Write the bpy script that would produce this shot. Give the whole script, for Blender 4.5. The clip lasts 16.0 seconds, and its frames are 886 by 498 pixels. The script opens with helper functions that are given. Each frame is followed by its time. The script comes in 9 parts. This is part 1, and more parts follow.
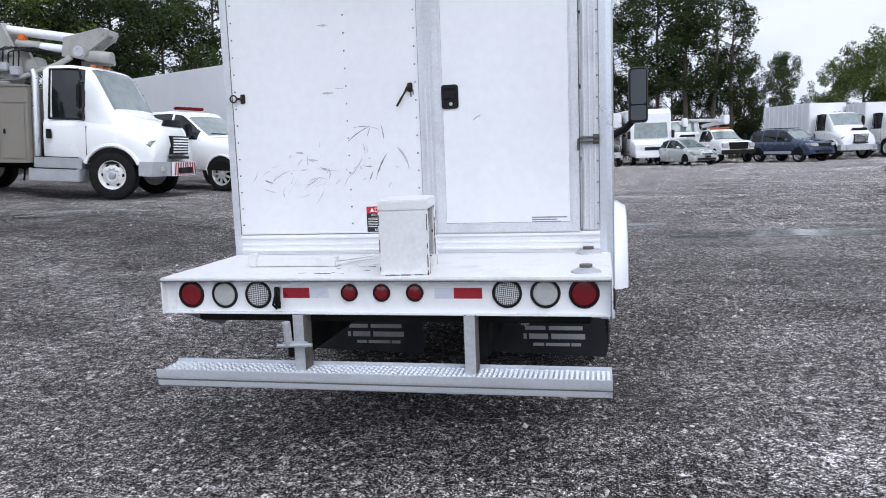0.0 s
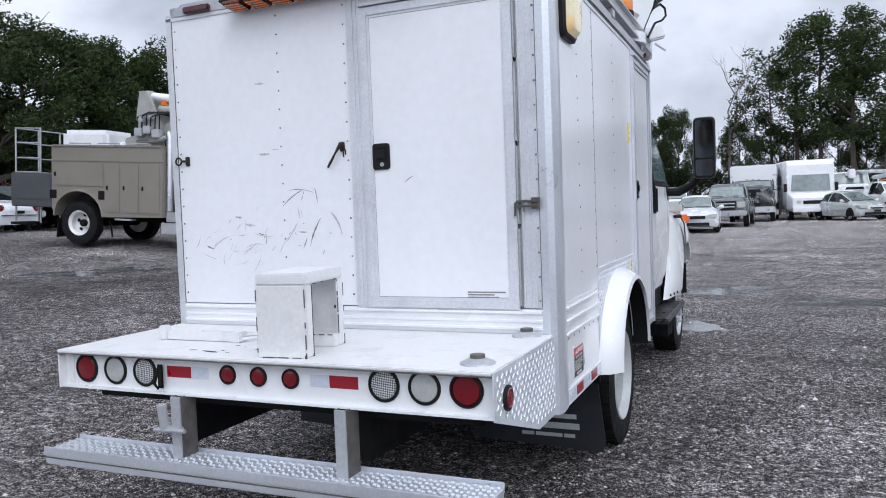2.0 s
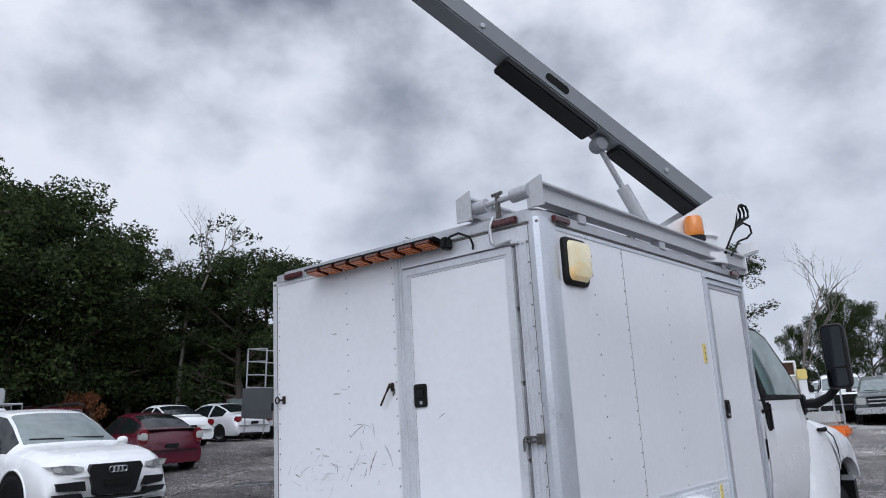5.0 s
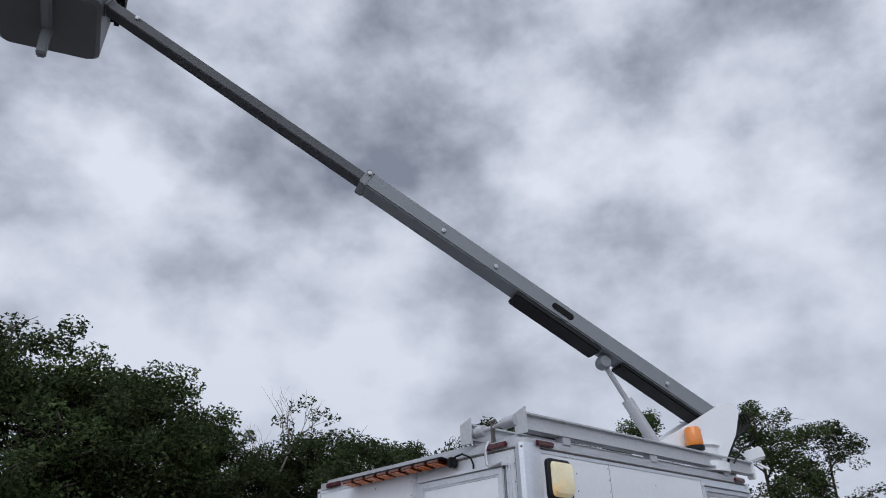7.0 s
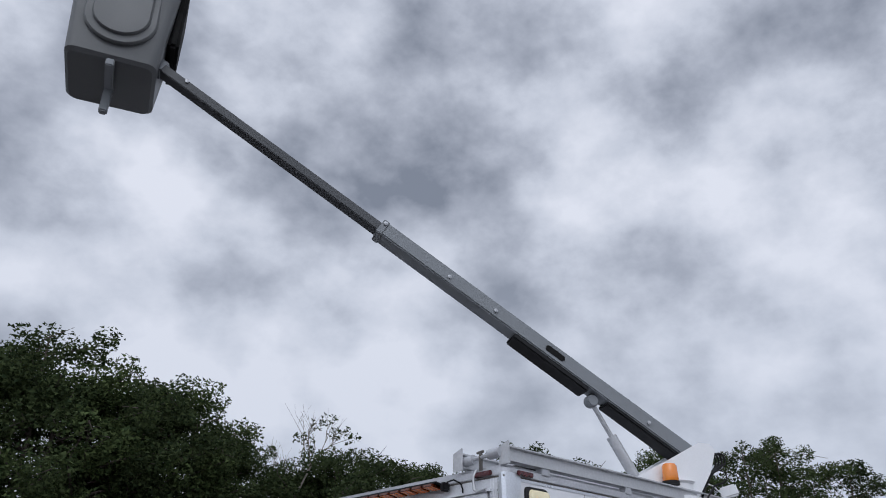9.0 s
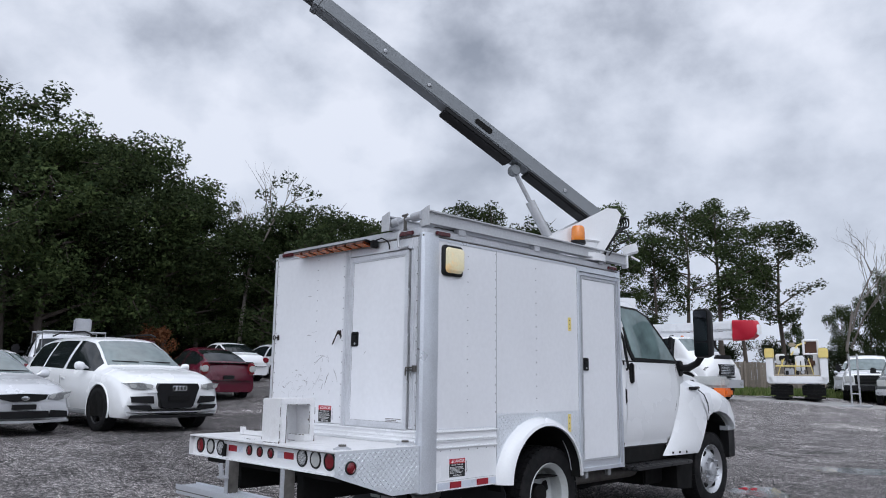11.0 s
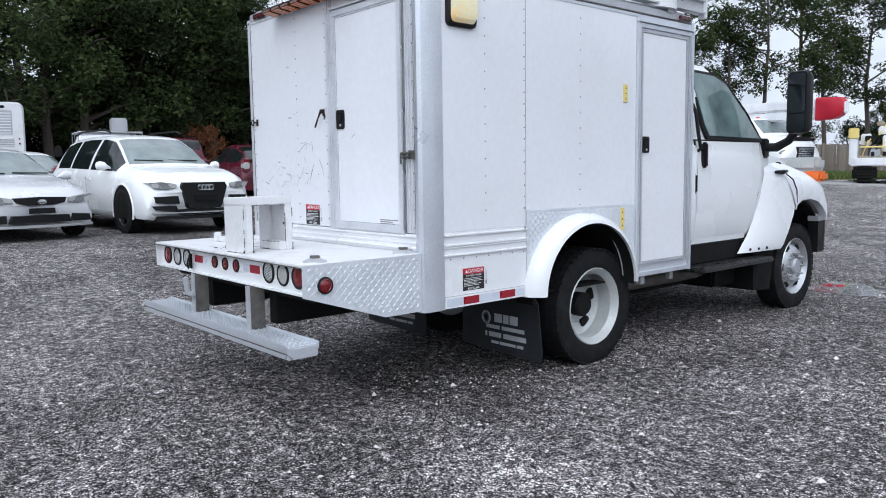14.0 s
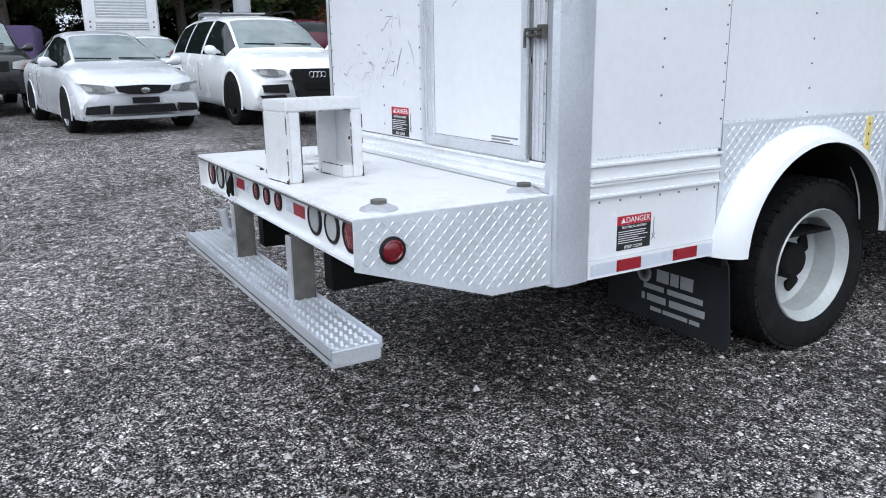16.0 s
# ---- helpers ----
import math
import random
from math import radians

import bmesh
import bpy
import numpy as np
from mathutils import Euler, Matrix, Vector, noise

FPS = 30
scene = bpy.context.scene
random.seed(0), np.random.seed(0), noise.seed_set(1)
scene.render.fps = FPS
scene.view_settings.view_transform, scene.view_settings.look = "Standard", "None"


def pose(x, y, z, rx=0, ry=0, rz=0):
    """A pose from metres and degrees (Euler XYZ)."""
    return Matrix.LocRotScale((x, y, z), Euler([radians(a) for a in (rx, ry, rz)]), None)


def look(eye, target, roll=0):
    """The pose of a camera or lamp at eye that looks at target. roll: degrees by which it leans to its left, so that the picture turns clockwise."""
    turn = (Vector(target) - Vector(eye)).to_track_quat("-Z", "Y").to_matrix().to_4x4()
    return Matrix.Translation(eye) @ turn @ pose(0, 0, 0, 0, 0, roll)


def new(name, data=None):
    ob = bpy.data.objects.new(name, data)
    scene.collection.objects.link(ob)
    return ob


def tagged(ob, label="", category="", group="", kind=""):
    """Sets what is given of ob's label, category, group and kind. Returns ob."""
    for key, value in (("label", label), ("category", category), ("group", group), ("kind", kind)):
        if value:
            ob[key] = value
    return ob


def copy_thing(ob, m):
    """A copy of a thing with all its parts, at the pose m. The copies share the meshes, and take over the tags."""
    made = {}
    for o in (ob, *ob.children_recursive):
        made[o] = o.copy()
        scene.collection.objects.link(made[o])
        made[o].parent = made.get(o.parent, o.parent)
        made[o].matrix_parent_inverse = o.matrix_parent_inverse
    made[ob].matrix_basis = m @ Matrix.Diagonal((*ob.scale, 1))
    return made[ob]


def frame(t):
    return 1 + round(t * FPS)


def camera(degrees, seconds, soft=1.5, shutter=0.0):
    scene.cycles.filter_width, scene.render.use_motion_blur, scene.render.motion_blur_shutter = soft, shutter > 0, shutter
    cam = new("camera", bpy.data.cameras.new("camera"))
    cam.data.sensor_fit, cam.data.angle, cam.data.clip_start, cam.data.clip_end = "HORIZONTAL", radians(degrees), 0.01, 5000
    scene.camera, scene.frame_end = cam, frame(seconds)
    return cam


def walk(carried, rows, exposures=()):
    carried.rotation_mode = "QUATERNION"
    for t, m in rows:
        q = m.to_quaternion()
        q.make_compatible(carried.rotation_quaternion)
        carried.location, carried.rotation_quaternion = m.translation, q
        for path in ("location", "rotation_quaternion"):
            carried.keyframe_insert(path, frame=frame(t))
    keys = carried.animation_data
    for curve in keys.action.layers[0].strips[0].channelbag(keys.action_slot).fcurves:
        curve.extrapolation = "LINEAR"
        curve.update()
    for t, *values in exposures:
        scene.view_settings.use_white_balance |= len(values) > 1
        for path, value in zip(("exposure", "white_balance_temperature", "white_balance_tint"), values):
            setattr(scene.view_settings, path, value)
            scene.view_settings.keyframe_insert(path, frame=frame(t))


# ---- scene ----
cam = camera(60.6, 16.0, soft=1.0)
PATH = [
    (0, (0.997, -3.722, 1.383), (0.585, -1.781, 1.132), -2.1),
    (0.5, (1.237, -3.515, 1.404), (0.732, -1.594, 1.172), -2.0),
    (1, (1.404, -3.281, 1.396), (0.798, -1.385, 1.202), -1.6),
    (1.5, (1.589, -3.095, 1.389), (0.886, -1.229, 1.239), -1.7),
    (2, (1.853, -3.005, 1.401), (1.057, -1.173, 1.303), -2.1),
    (2.5, (1.994, -2.86, 1.409), (1.103, -1.07, 1.372), -2.5),
    (3, (2.07, -2.605, 1.412), (1.083, -0.866, 1.458), -2.9),
    (3.5, (2.26, -2.521, 1.393), (1.178, -0.847, 1.551), -3.3),
    (4, (2.549, -2.544, 1.385), (1.386, -0.943, 1.679), -3.1),
    (4.5, (2.711, -2.722, 1.498), (1.498, -1.174, 1.858), -3.1),
    (7, (3.835, -3.321, 1.54), (2.556, -2.061, 2.42), -2.2),
    (7.5, (4.106, -3.365, 1.535), (2.828, -2.158, 2.489), -2.0),
    (8, (4.219, -3.447, 1.442), (2.946, -2.296, 2.47), -0.2),
    (10.5, (4.926, -3.895, 1.389), (3.558, -2.532, 1.91), 0.8),
    (11, (5.036, -3.846, 1.351), (3.65, -2.444, 1.689), 0.7),
    (11.5, (5.097, -3.656, 1.327), (3.697, -2.24, 1.521), 0.4),
    (12, (5.01, -3.499, 1.307), (3.601, -2.082, 1.396), 0.0),
    (12.5, (4.775, -3.32, 1.308), (3.356, -1.91, 1.314), -0.4),
    (13, (4.639, -3.149, 1.303), (3.2, -1.761, 1.239), -0.7),
    (13.5, (4.489, -2.875, 1.323), (3.024, -1.52, 1.194), -0.9),
    (14, (4.248, -2.615, 1.326), (2.739, -1.318, 1.124), -0.8),
    (14.5, (3.923, -2.385, 1.333), (2.37, -1.156, 1.055), -0.8),
    (15, (3.656, -2.092, 1.335), (2.059, -0.941, 0.985), -0.7),
    (15.5, (3.365, -1.866, 1.344), (1.729, -0.794, 0.926), -0.6),
    (16, (3.059, -1.634, 1.343), (1.385, -0.654, 0.854), -0.8),
]
EXPOSURES = [(0, 0.11, 6500, 10), (1.5, 0.05, 6500, 10), (3.5, -0.04, 6500, 9), (4.5, -0.20, 6500, 10), (7.0, -0.40, 6500, 10), (8.0, -0.40, 6500, 10), (10.5, -0.32, 6500, 10), (11.5, -0.08, 6500, 9), (12.5, 0.05, 6480, 8), (14.0, 0.13, 6420, 7), (16, 0.21, 6420, 6)]
walk(cam, [(t, look(eye, target, roll)) for t, eye, target, roll in PATH], EXPOSURES)

# ---- world, sun and exposure ----
world = bpy.data.worlds.new("overcast_sky")
scene.world = world
world.use_nodes = True
wn, wl = world.node_tree.nodes, world.node_tree.links
wn.clear()
w_out = wn.new("ShaderNodeOutputWorld")
w_bg = wn.new("ShaderNodeBackground")
w_sky = wn.new("ShaderNodeTexSky")
w_sky.sky_type, w_sky.sun_disc = "NISHITA", False
w_sky.sun_elevation, w_sky.sun_rotation = radians(50), radians(140)
w_co = wn.new("ShaderNodeTexCoord")
# lumpy cloud cover
w_sep = wn.new("ShaderNodeSeparateXYZ")
wl.new(w_co.outputs["Generated"], w_sep.inputs["Vector"])


def w_math(op, a, b):
    nd = wn.new("ShaderNodeMath")
    nd.operation = op
    for i, v in enumerate((a, b)):
        if isinstance(v, float):
            nd.inputs[i].default_value = v
        else:
            wl.new(v, nd.inputs[i])
    return nd.outputs[0]


w_flat = wn.new("ShaderNodeCombineXYZ")
wl.new(w_sep.outputs["X"], w_flat.inputs["X"])
wl.new(w_sep.outputs["Y"], w_flat.inputs["Y"])
wl.new(w_math("MULTIPLY", w_sep.outputs["Z"], 1.35), w_flat.inputs["Z"])
w_n1 = wn.new("ShaderNodeTexNoise")
w_n1.inputs["Scale"].default_value, w_n1.inputs["Detail"].default_value = 6.4, 7
w_n1.inputs["Roughness"].default_value, w_n1.inputs["Distortion"].default_value = 0.52, 0.0
w_turn = wn.new("ShaderNodeMapping")
w_turn.inputs["Rotation"].default_value = (0, 0, radians(82))
wl.new(w_flat.outputs["Vector"], w_turn.inputs["Vector"])
wl.new(w_turn.outputs["Vector"], w_n1.inputs["Vector"])
w_n2 = wn.new("ShaderNodeTexNoise")
w_n2.inputs["Scale"].default_value, w_n2.inputs["Detail"].default_value = 1.7, 3
wl.new(w_turn.outputs["Vector"], w_n2.inputs["Vector"])
w_sum = w_math("ADD", w_math("MULTIPLY", w_n1.outputs["Fac"], 0.60), w_math("MULTIPLY", w_n2.outputs["Fac"], 0.40))
w_r = wn.new("ShaderNodeValToRGB")
els = w_r.color_ramp.elements
els[0].position, els[0].color = 0.35, (0.29, 0.33, 0.42, 1)
els[1].position, els[1].color = 0.60, (1.02, 1.07, 1.21, 1)
e3 = els.new(0.44)
e3.color = (0.54, 0.59, 0.71, 1)
e4 = els.new(0.51)
e4.color = (0.78, 0.84, 0.98, 1)
wl.new(w_sum, w_r.inputs["Fac"])
# clouds pale towards the horizon and darker overhead
w_up = wn.new("ShaderNodeMapRange")
w_up.inputs["From Min"].default_value, w_up.inputs["From Max"].default_value = 0.04, 0.50
w_up.inputs["To Min"].default_value, w_up.inputs["To Max"].default_value = 0.72, 0.0
wl.new(w_sep.outputs["Z"], w_up.inputs["Value"])
w_pale = wn.new("ShaderNodeMixRGB")
w_pale.inputs["Color2"].default_value = (0.78, 0.85, 1.00, 1)
wl.new(w_up.outputs["Result"], w_pale.inputs["Fac"])
wl.new(w_r.outputs["Color"], w_pale.inputs["Color1"])
w_skys = wn.new("ShaderNodeMixRGB")
w_skys.blend_type = "MULTIPLY"
w_skys.inputs["Fac"].default_value = 1.0
w_skys.inputs["Color2"].default_value = (0.08, 0.08, 0.08, 1)
wl.new(w_sky.outputs["Color"], w_skys.inputs["Color1"])
w_mix = wn.new("ShaderNodeMixRGB")
w_mix.inputs["Fac"].default_value = 0.93
wl.new(w_skys.outputs["Color"], w_mix.inputs["Color1"])
wl.new(w_pale.outputs["Color"], w_mix.inputs["Color2"])
# the cover is thinner, so brighter, on the side of the hidden sun
w_dot = wn.new("ShaderNodeVectorMath")
w_dot.operation = "DOT_PRODUCT"
w_dot.inputs[1].default_value = (0.41, -0.55, 0.73)
wl.new(w_co.outputs["Generated"], w_dot.inputs[0])
w_glow = wn.new("ShaderNodeMapRange")
w_glow.interpolation_type = "SMOOTHSTEP"
w_glow.inputs["From Min"].default_value, w_glow.inputs["From Max"].default_value = 0.15, 1.0
w_glow.inputs["To Min"].default_value, w_glow.inputs["To Max"].default_value = 1.0, 1.9
wl.new(w_dot.outputs["Value"], w_glow.inputs["Value"])
w_thin = wn.new("ShaderNodeMixRGB")
w_thin.blend_type = "MULTIPLY"
w_thin.inputs["Fac"].default_value = 1.0
wl.new(w_mix.outputs["Color"], w_thin.inputs["Color1"])
wl.new(w_glow.outputs["Result"], w_thin.inputs["Color2"])
wl.new(w_thin.outputs["Color"], w_bg.inputs["Color"])
w_bg.inputs["Strength"].default_value = 1.0
wl.new(w_bg.outputs["Background"], w_out.inputs["Surface"])

sun = new("sun", bpy.data.lights.new("sun", "SUN"))
sun.data.energy, sun.data.angle, sun.data.color = 1.1, radians(45), (0.96, 0.98, 1.0)
sun.matrix_world = look((9, -12, 16), (0, 0, 0))


# ---- materials ----
def mat(name, colour, rough=0.5, metal=0.0, vary=0.12, scale=6.0, fine=60.0, bump=0.0, dirt=0.0, dirt_colour=(0.10, 0.09, 0.08), dirt_scale=2.5, coat=0.0, random_value=0.0, emission=0.0, spec=0.5, bump_scale=None):
    m = bpy.data.materials.new(name)
    m.use_nodes = True
    n, l = m.node_tree.nodes, m.node_tree.links
    b = n["Principled BSDF"]
    b.inputs["Roughness"].default_value, b.inputs["Metallic"].default_value = rough, metal
    b.inputs["Coat Weight"].default_value = coat
    b.inputs["Coat Roughness"].default_value = 0.08
    b.inputs["Specular IOR Level"].default_value = spec
    co = n.new("ShaderNodeTexCoord")
    big, small = n.new("ShaderNodeTexNoise"), n.new("ShaderNodeTexNoise")
    big.inputs["Scale"].default_value, big.inputs["Detail"].default_value = scale, 5
    small.inputs["Scale"].default_value, small.inputs["Detail"].default_value = fine, 4
    l.new(co.outputs["Object"], big.inputs["Vector"])
    l.new(co.outputs["Object"], small.inputs["Vector"])
    add = n.new("ShaderNodeMath")
    add.operation = "ADD"
    l.new(big.outputs["Fac"], add.inputs[0])
    l.new(small.outputs["Fac"], add.inputs[1])
    rng = n.new("ShaderNodeMapRange")
    rng.inputs["From Min"].default_value, rng.inputs["From Max"].default_value = 0.65, 1.35
    rng.inputs["To Min"].default_value, rng.inputs["To Max"].default_value = 1 - vary, 1 + vary * 0.5
    l.new(add.outputs[0], rng.inputs["Value"])
    hsv = n.new("ShaderNodeHueSaturation")
    hsv.inputs["Color"].default_value = (*colour, 1)
    last = rng.outputs["Result"]
    if random_value:
        info = n.new("ShaderNodeObjectInfo")
        r2 = n.new("ShaderNodeMapRange")
        r2.inputs["To Min"].default_value, r2.inputs["To Max"].default_value = 1 - random_value, 1 + random_value
        l.new(info.outputs["Random"], r2.inputs["Value"])
        mul = n.new("ShaderNodeMath")
        mul.operation = "MULTIPLY"
        l.new(last, mul.inputs[0])
        l.new(r2.outputs["Result"], mul.inputs[1])
        last = mul.outputs[0]
    l.new(last, hsv.inputs["Value"])
    out = hsv.outputs["Color"]
    if dirt:
        dn = n.new("ShaderNodeTexNoise")
        dn.inputs["Scale"].default_value, dn.inputs["Detail"].default_value, dn.inputs["Roughness"].default_value = dirt_scale, 8, 0.65
        l.new(co.outputs["Object"], dn.inputs["Vector"])
        dr = n.new("ShaderNodeMapRange")
        dr.inputs["From Min"].default_value, dr.inputs["From Max"].default_value = 0.52, 0.78
        dr.inputs["To Min"].default_value, dr.inputs["To Max"].default_value = 0.0, dirt
        l.new(dn.outputs["Fac"], dr.inputs["Value"])
        mx = n.new("ShaderNodeMixRGB")
        mx.inputs["Color2"].default_value = (*dirt_colour, 1)
        l.new(dr.outputs["Result"], mx.inputs["Fac"])
        l.new(out, mx.inputs["Color1"])
        out = mx.outputs["Color"]
    l.new(out, b.inputs["Base Color"])
    rr = n.new("ShaderNodeMapRange")
    rr.inputs["From Min"].default_value, rr.inputs["From Max"].default_value = 0.3, 0.7
    rr.inputs["To Min"].default_value, rr.inputs["To Max"].default_value = max(0.02, rough * 0.8), min(1.0, rough * 1.2)
    l.new(big.outputs["Fac"], rr.inputs["Value"])
    l.new(rr.outputs["Result"], b.inputs["Roughness"])
    if bump:
        bp = n.new("ShaderNodeBump")
        bp.inputs["Strength"].default_value, bp.inputs["Distance"].default_value = bump, 0.01
        if bump_scale:
            bt = n.new("ShaderNodeTexNoise")
            bt.inputs["Scale"].default_value, bt.inputs["Detail"].default_value = bump_scale, 4
            l.new(co.outputs["Object"], bt.inputs["Vector"])
            l.new(bt.outputs["Fac"], bp.inputs["Height"])
        else:
            l.new(small.outputs["Fac"], bp.inputs["Height"])
        l.new(bp.outputs["Normal"], b.inputs["Normal"])
    if emission:
        l.new(out, b.inputs["Emission Color"])
        b.inputs["Emission Strength"].default_value = emission
    return m


M = dict(
    white=mat("white_truck_paint", (0.80, 0.81, 0.83), 0.28, vary=0.04, scale=1.5, dirt=0.10, dirt_colour=(0.42, 0.40, 0.38), coat=0.3),
    panel=mat("white_fibreglass_panel", (0.80, 0.81, 0.84), 0.22, vary=0.05, scale=1.2, fine=25, dirt=0.12, dirt_colour=(0.50, 0.50, 0.52), dirt_scale=1.7, coat=0.25, bump=0.015, bump_scale=5),
    deck=mat("scuffed_white_deck_paint", (0.74, 0.74, 0.75), 0.45, vary=0.10, scale=5, dirt=0.5, dirt_colour=(0.33, 0.32, 0.31), dirt_scale=5, bump=0.05),
    alu=mat("brushed_aluminium", (0.72, 0.75, 0.80), 0.32, 0.6, vary=0.14, scale=3, fine=90, dirt=0.2, dirt_colour=(0.40, 0.41, 0.43), bump=0.02),
    alu_dull=mat("dull_grey_aluminium", (0.50, 0.51, 0.54), 0.45, 0.4, vary=0.2, scale=4, dirt=0.35, dirt_colour=(0.25, 0.25, 0.26)),
    tread=mat("bright_tread_plate", (0.72, 0.75, 0.79), 0.42, 0.35, vary=0.15, scale=5, dirt=0.2, dirt_colour=(0.45, 0.45, 0.46)),
    rack=mat("weathered_rack_aluminium", (0.52, 0.53, 0.55), 0.42, 0.3, vary=0.15, scale=4, fine=50, dirt=0.3, dirt_colour=(0.28, 0.27, 0.27), dirt_scale=4),
    # cab_glass: reflections and the view through are put into its blotchy colour
    cab_glass=mat("tinted_cab_glass_reflections", (0.15, 0.215, 0.215), 0.05, vary=0.75, scale=1.6, fine=4, spec=0.7),
    steel=mat("galvanised_steel", (0.45, 0.46, 0.48), 0.5, 0.6, vary=0.25, scale=8, dirt=0.4, dirt_colour=(0.2, 0.18, 0.16)),
    chrome=mat("chrome", (0.75, 0.76, 0.78), 0.12, 1.0, vary=0.05),
    black=mat("black_plastic", (0.008, 0.008, 0.009), 0.5, vary=0.2, spec=0.25),
    rubber=mat("tyre_rubber", (0.011, 0.011, 0.012), 0.8, vary=0.25, scale=12, spec=0.2, dirt=0.35, dirt_colour=(0.055, 0.05, 0.048), dirt_scale=8, bump=0.1),
    under=mat("dark_chassis_steel", (0.010, 0.010, 0.010), 0.8, vary=0.3, spec=0.15, dirt=0.3, dirt_colour=(0.035, 0.03, 0.026)),
    rust=mat("rusty_steel", (0.10, 0.05, 0.032), 0.8, 0.2, vary=0.4, scale=20, bump=0.2),
    red_lens=mat("red_lamp_lens", (0.17, 0.004, 0.010), 0.12, vary=0.1, scale=40, coat=0.6),
    amber_lens=mat("amber_lamp_lens", (0.75, 0.22, 0.02), 0.15, vary=0.1, coat=0.6),
    bar_lens=mat("amber_bar_lens", (0.36, 0.085, 0.012), 0.2, vary=0.35, scale=30, coat=0.5),
    clear_lens=mat("clear_lamp_lens", (0.46, 0.47, 0.46), 0.15, vary=0.14, scale=14, coat=0.6),
    grid_lens=mat("ribbed_grey_lens", (0.35, 0.36, 0.37), 0.2, vary=0.5, fine=120, bump=0.4, bump_scale=150, coat=0.4),
    # scene_lens: the dirt slot carries the lens's warm glow
    scene_lens=mat("work_lamp_lens", (0.62, 0.56, 0.38), 0.12, vary=0.1, coat=0.5, emission=0.35, dirt=0.9, dirt_colour=(0.80, 0.46, 0.12), dirt_scale=5),
    red_tape=mat("red_reflective_tape", (0.32, 0.015, 0.028), 0.3, vary=0.15, fine=200),
    silver_tape=mat("silver_reflective_tape", (0.62, 0.66, 0.74), 0.3, vary=0.1, fine=200),
    glass=mat("dark_window_glass", (0.010, 0.014, 0.015), 0.05, vary=0.05, spec=0.45),
    # screen: pale sky reflection and inner haze put into the base colour
    screen=mat("windscreen_glass", (0.17, 0.215, 0.215), 0.05, vary=0.35, scale=1.2, fine=5, coat=0.8, spec=0.8),
    mirror=mat("mirror_glass", (0.055, 0.06, 0.066), 0.06, 1.0, vary=0.02),
    red_paint=mat("red_sticker_print", (0.48, 0.02, 0.04), 0.4, vary=0.05),
    ink=mat("black_print", (0.015, 0.015, 0.016), 0.5, vary=0.1),
    white_ink=mat("white_print", (0.8, 0.8, 0.8), 0.5, vary=0.05),
    yellow=mat("yellow_sticker", (0.78, 0.63, 0.22), 0.4, vary=0.08),
    flap=mat("black_rubber_flap", (0.018, 0.020, 0.024), 0.55, vary=0.2, scale=3, spec=0.3, dirt=0.3, dirt_colour=(0.07, 0.07, 0.075)),
    flap_ink=mat("grey_flap_print", (0.42, 0.43, 0.45), 0.6, vary=0.2, dirt=0.4),
    scuff=mat("dark_scuff", (0.23, 0.22, 0.22), 0.6, vary=0.4, scale=15, fine=150),
    bark=mat("bark", (0.075, 0.06, 0.05), 0.9, vary=0.35, scale=4, fine=30, bump=0.5),
    deadwood=mat("dead_grey_wood", (0.17, 0.15, 0.135), 0.9, vary=0.3, scale=4, bump=0.3),
    fence=mat("weathered_fence_wood", (0.20, 0.17, 0.14), 0.85, vary=0.3, scale=3, fine=40, bump=0.3, random_value=0.25),
    wheel=mat("grey_painted_wheel", (0.50, 0.52, 0.52), 0.4, 0.2, vary=0.12, dirt=0.35, dirt_colour=(0.2, 0.17, 0.14), dirt_scale=6),
    wheel_white=mat("white_painted_wheel", (0.72, 0.72, 0.72), 0.4, vary=0.1, dirt=0.4, dirt_colour=(0.25, 0.22, 0.2), dirt_scale=6),
    alloy=mat("silver_alloy", (0.55, 0.56, 0.58), 0.3, 0.8, vary=0.1),
    beige=mat("grey_beige_body_paint", (0.235, 0.215, 0.185), 0.35, vary=0.08, scale=2, dirt=0.2, dirt_colour=(0.12, 0.11, 0.1), coat=0.2),
    grey_boom=mat("grey_boom_paint", (0.20, 0.215, 0.23), 0.5, vary=0.05, scale=2, fine=8),
    orange=mat("orange_lens", (0.75, 0.16, 0.02), 0.3, vary=0.1),
    tip_red=mat("red_fibreglass", (0.48, 0.01, 0.03), 0.35, vary=0.08),
)


def ribbed(m, scale, dark, light):
    """Turn the lens into a close net of bright prisms and dark joints."""
    n, l = m.node_tree.nodes, m.node_tree.links
    co, ck = n.new("ShaderNodeTexCoord"), n.new("ShaderNodeTexChecker")
    ck.inputs["Scale"].default_value = scale
    ck.inputs["Color1"].default_value, ck.inputs["Color2"].default_value = (*dark, 1), (*light, 1)
    mp = n.new("ShaderNodeMapping")
    mp.inputs["Rotation"].default_value = (0, radians(38), 0)
    mp.inputs["Location"].default_value = (0, 0.0031, 0)
    mp.inputs["Scale"].default_value = (1, 0.01, 1)
    l.new(co.outputs["Object"], mp.inputs["Vector"])
    l.new(mp.outputs["Vector"], ck.inputs["Vector"])
    l.new(ck.outputs["Color"], n["Principled BSDF"].inputs["Base Color"])


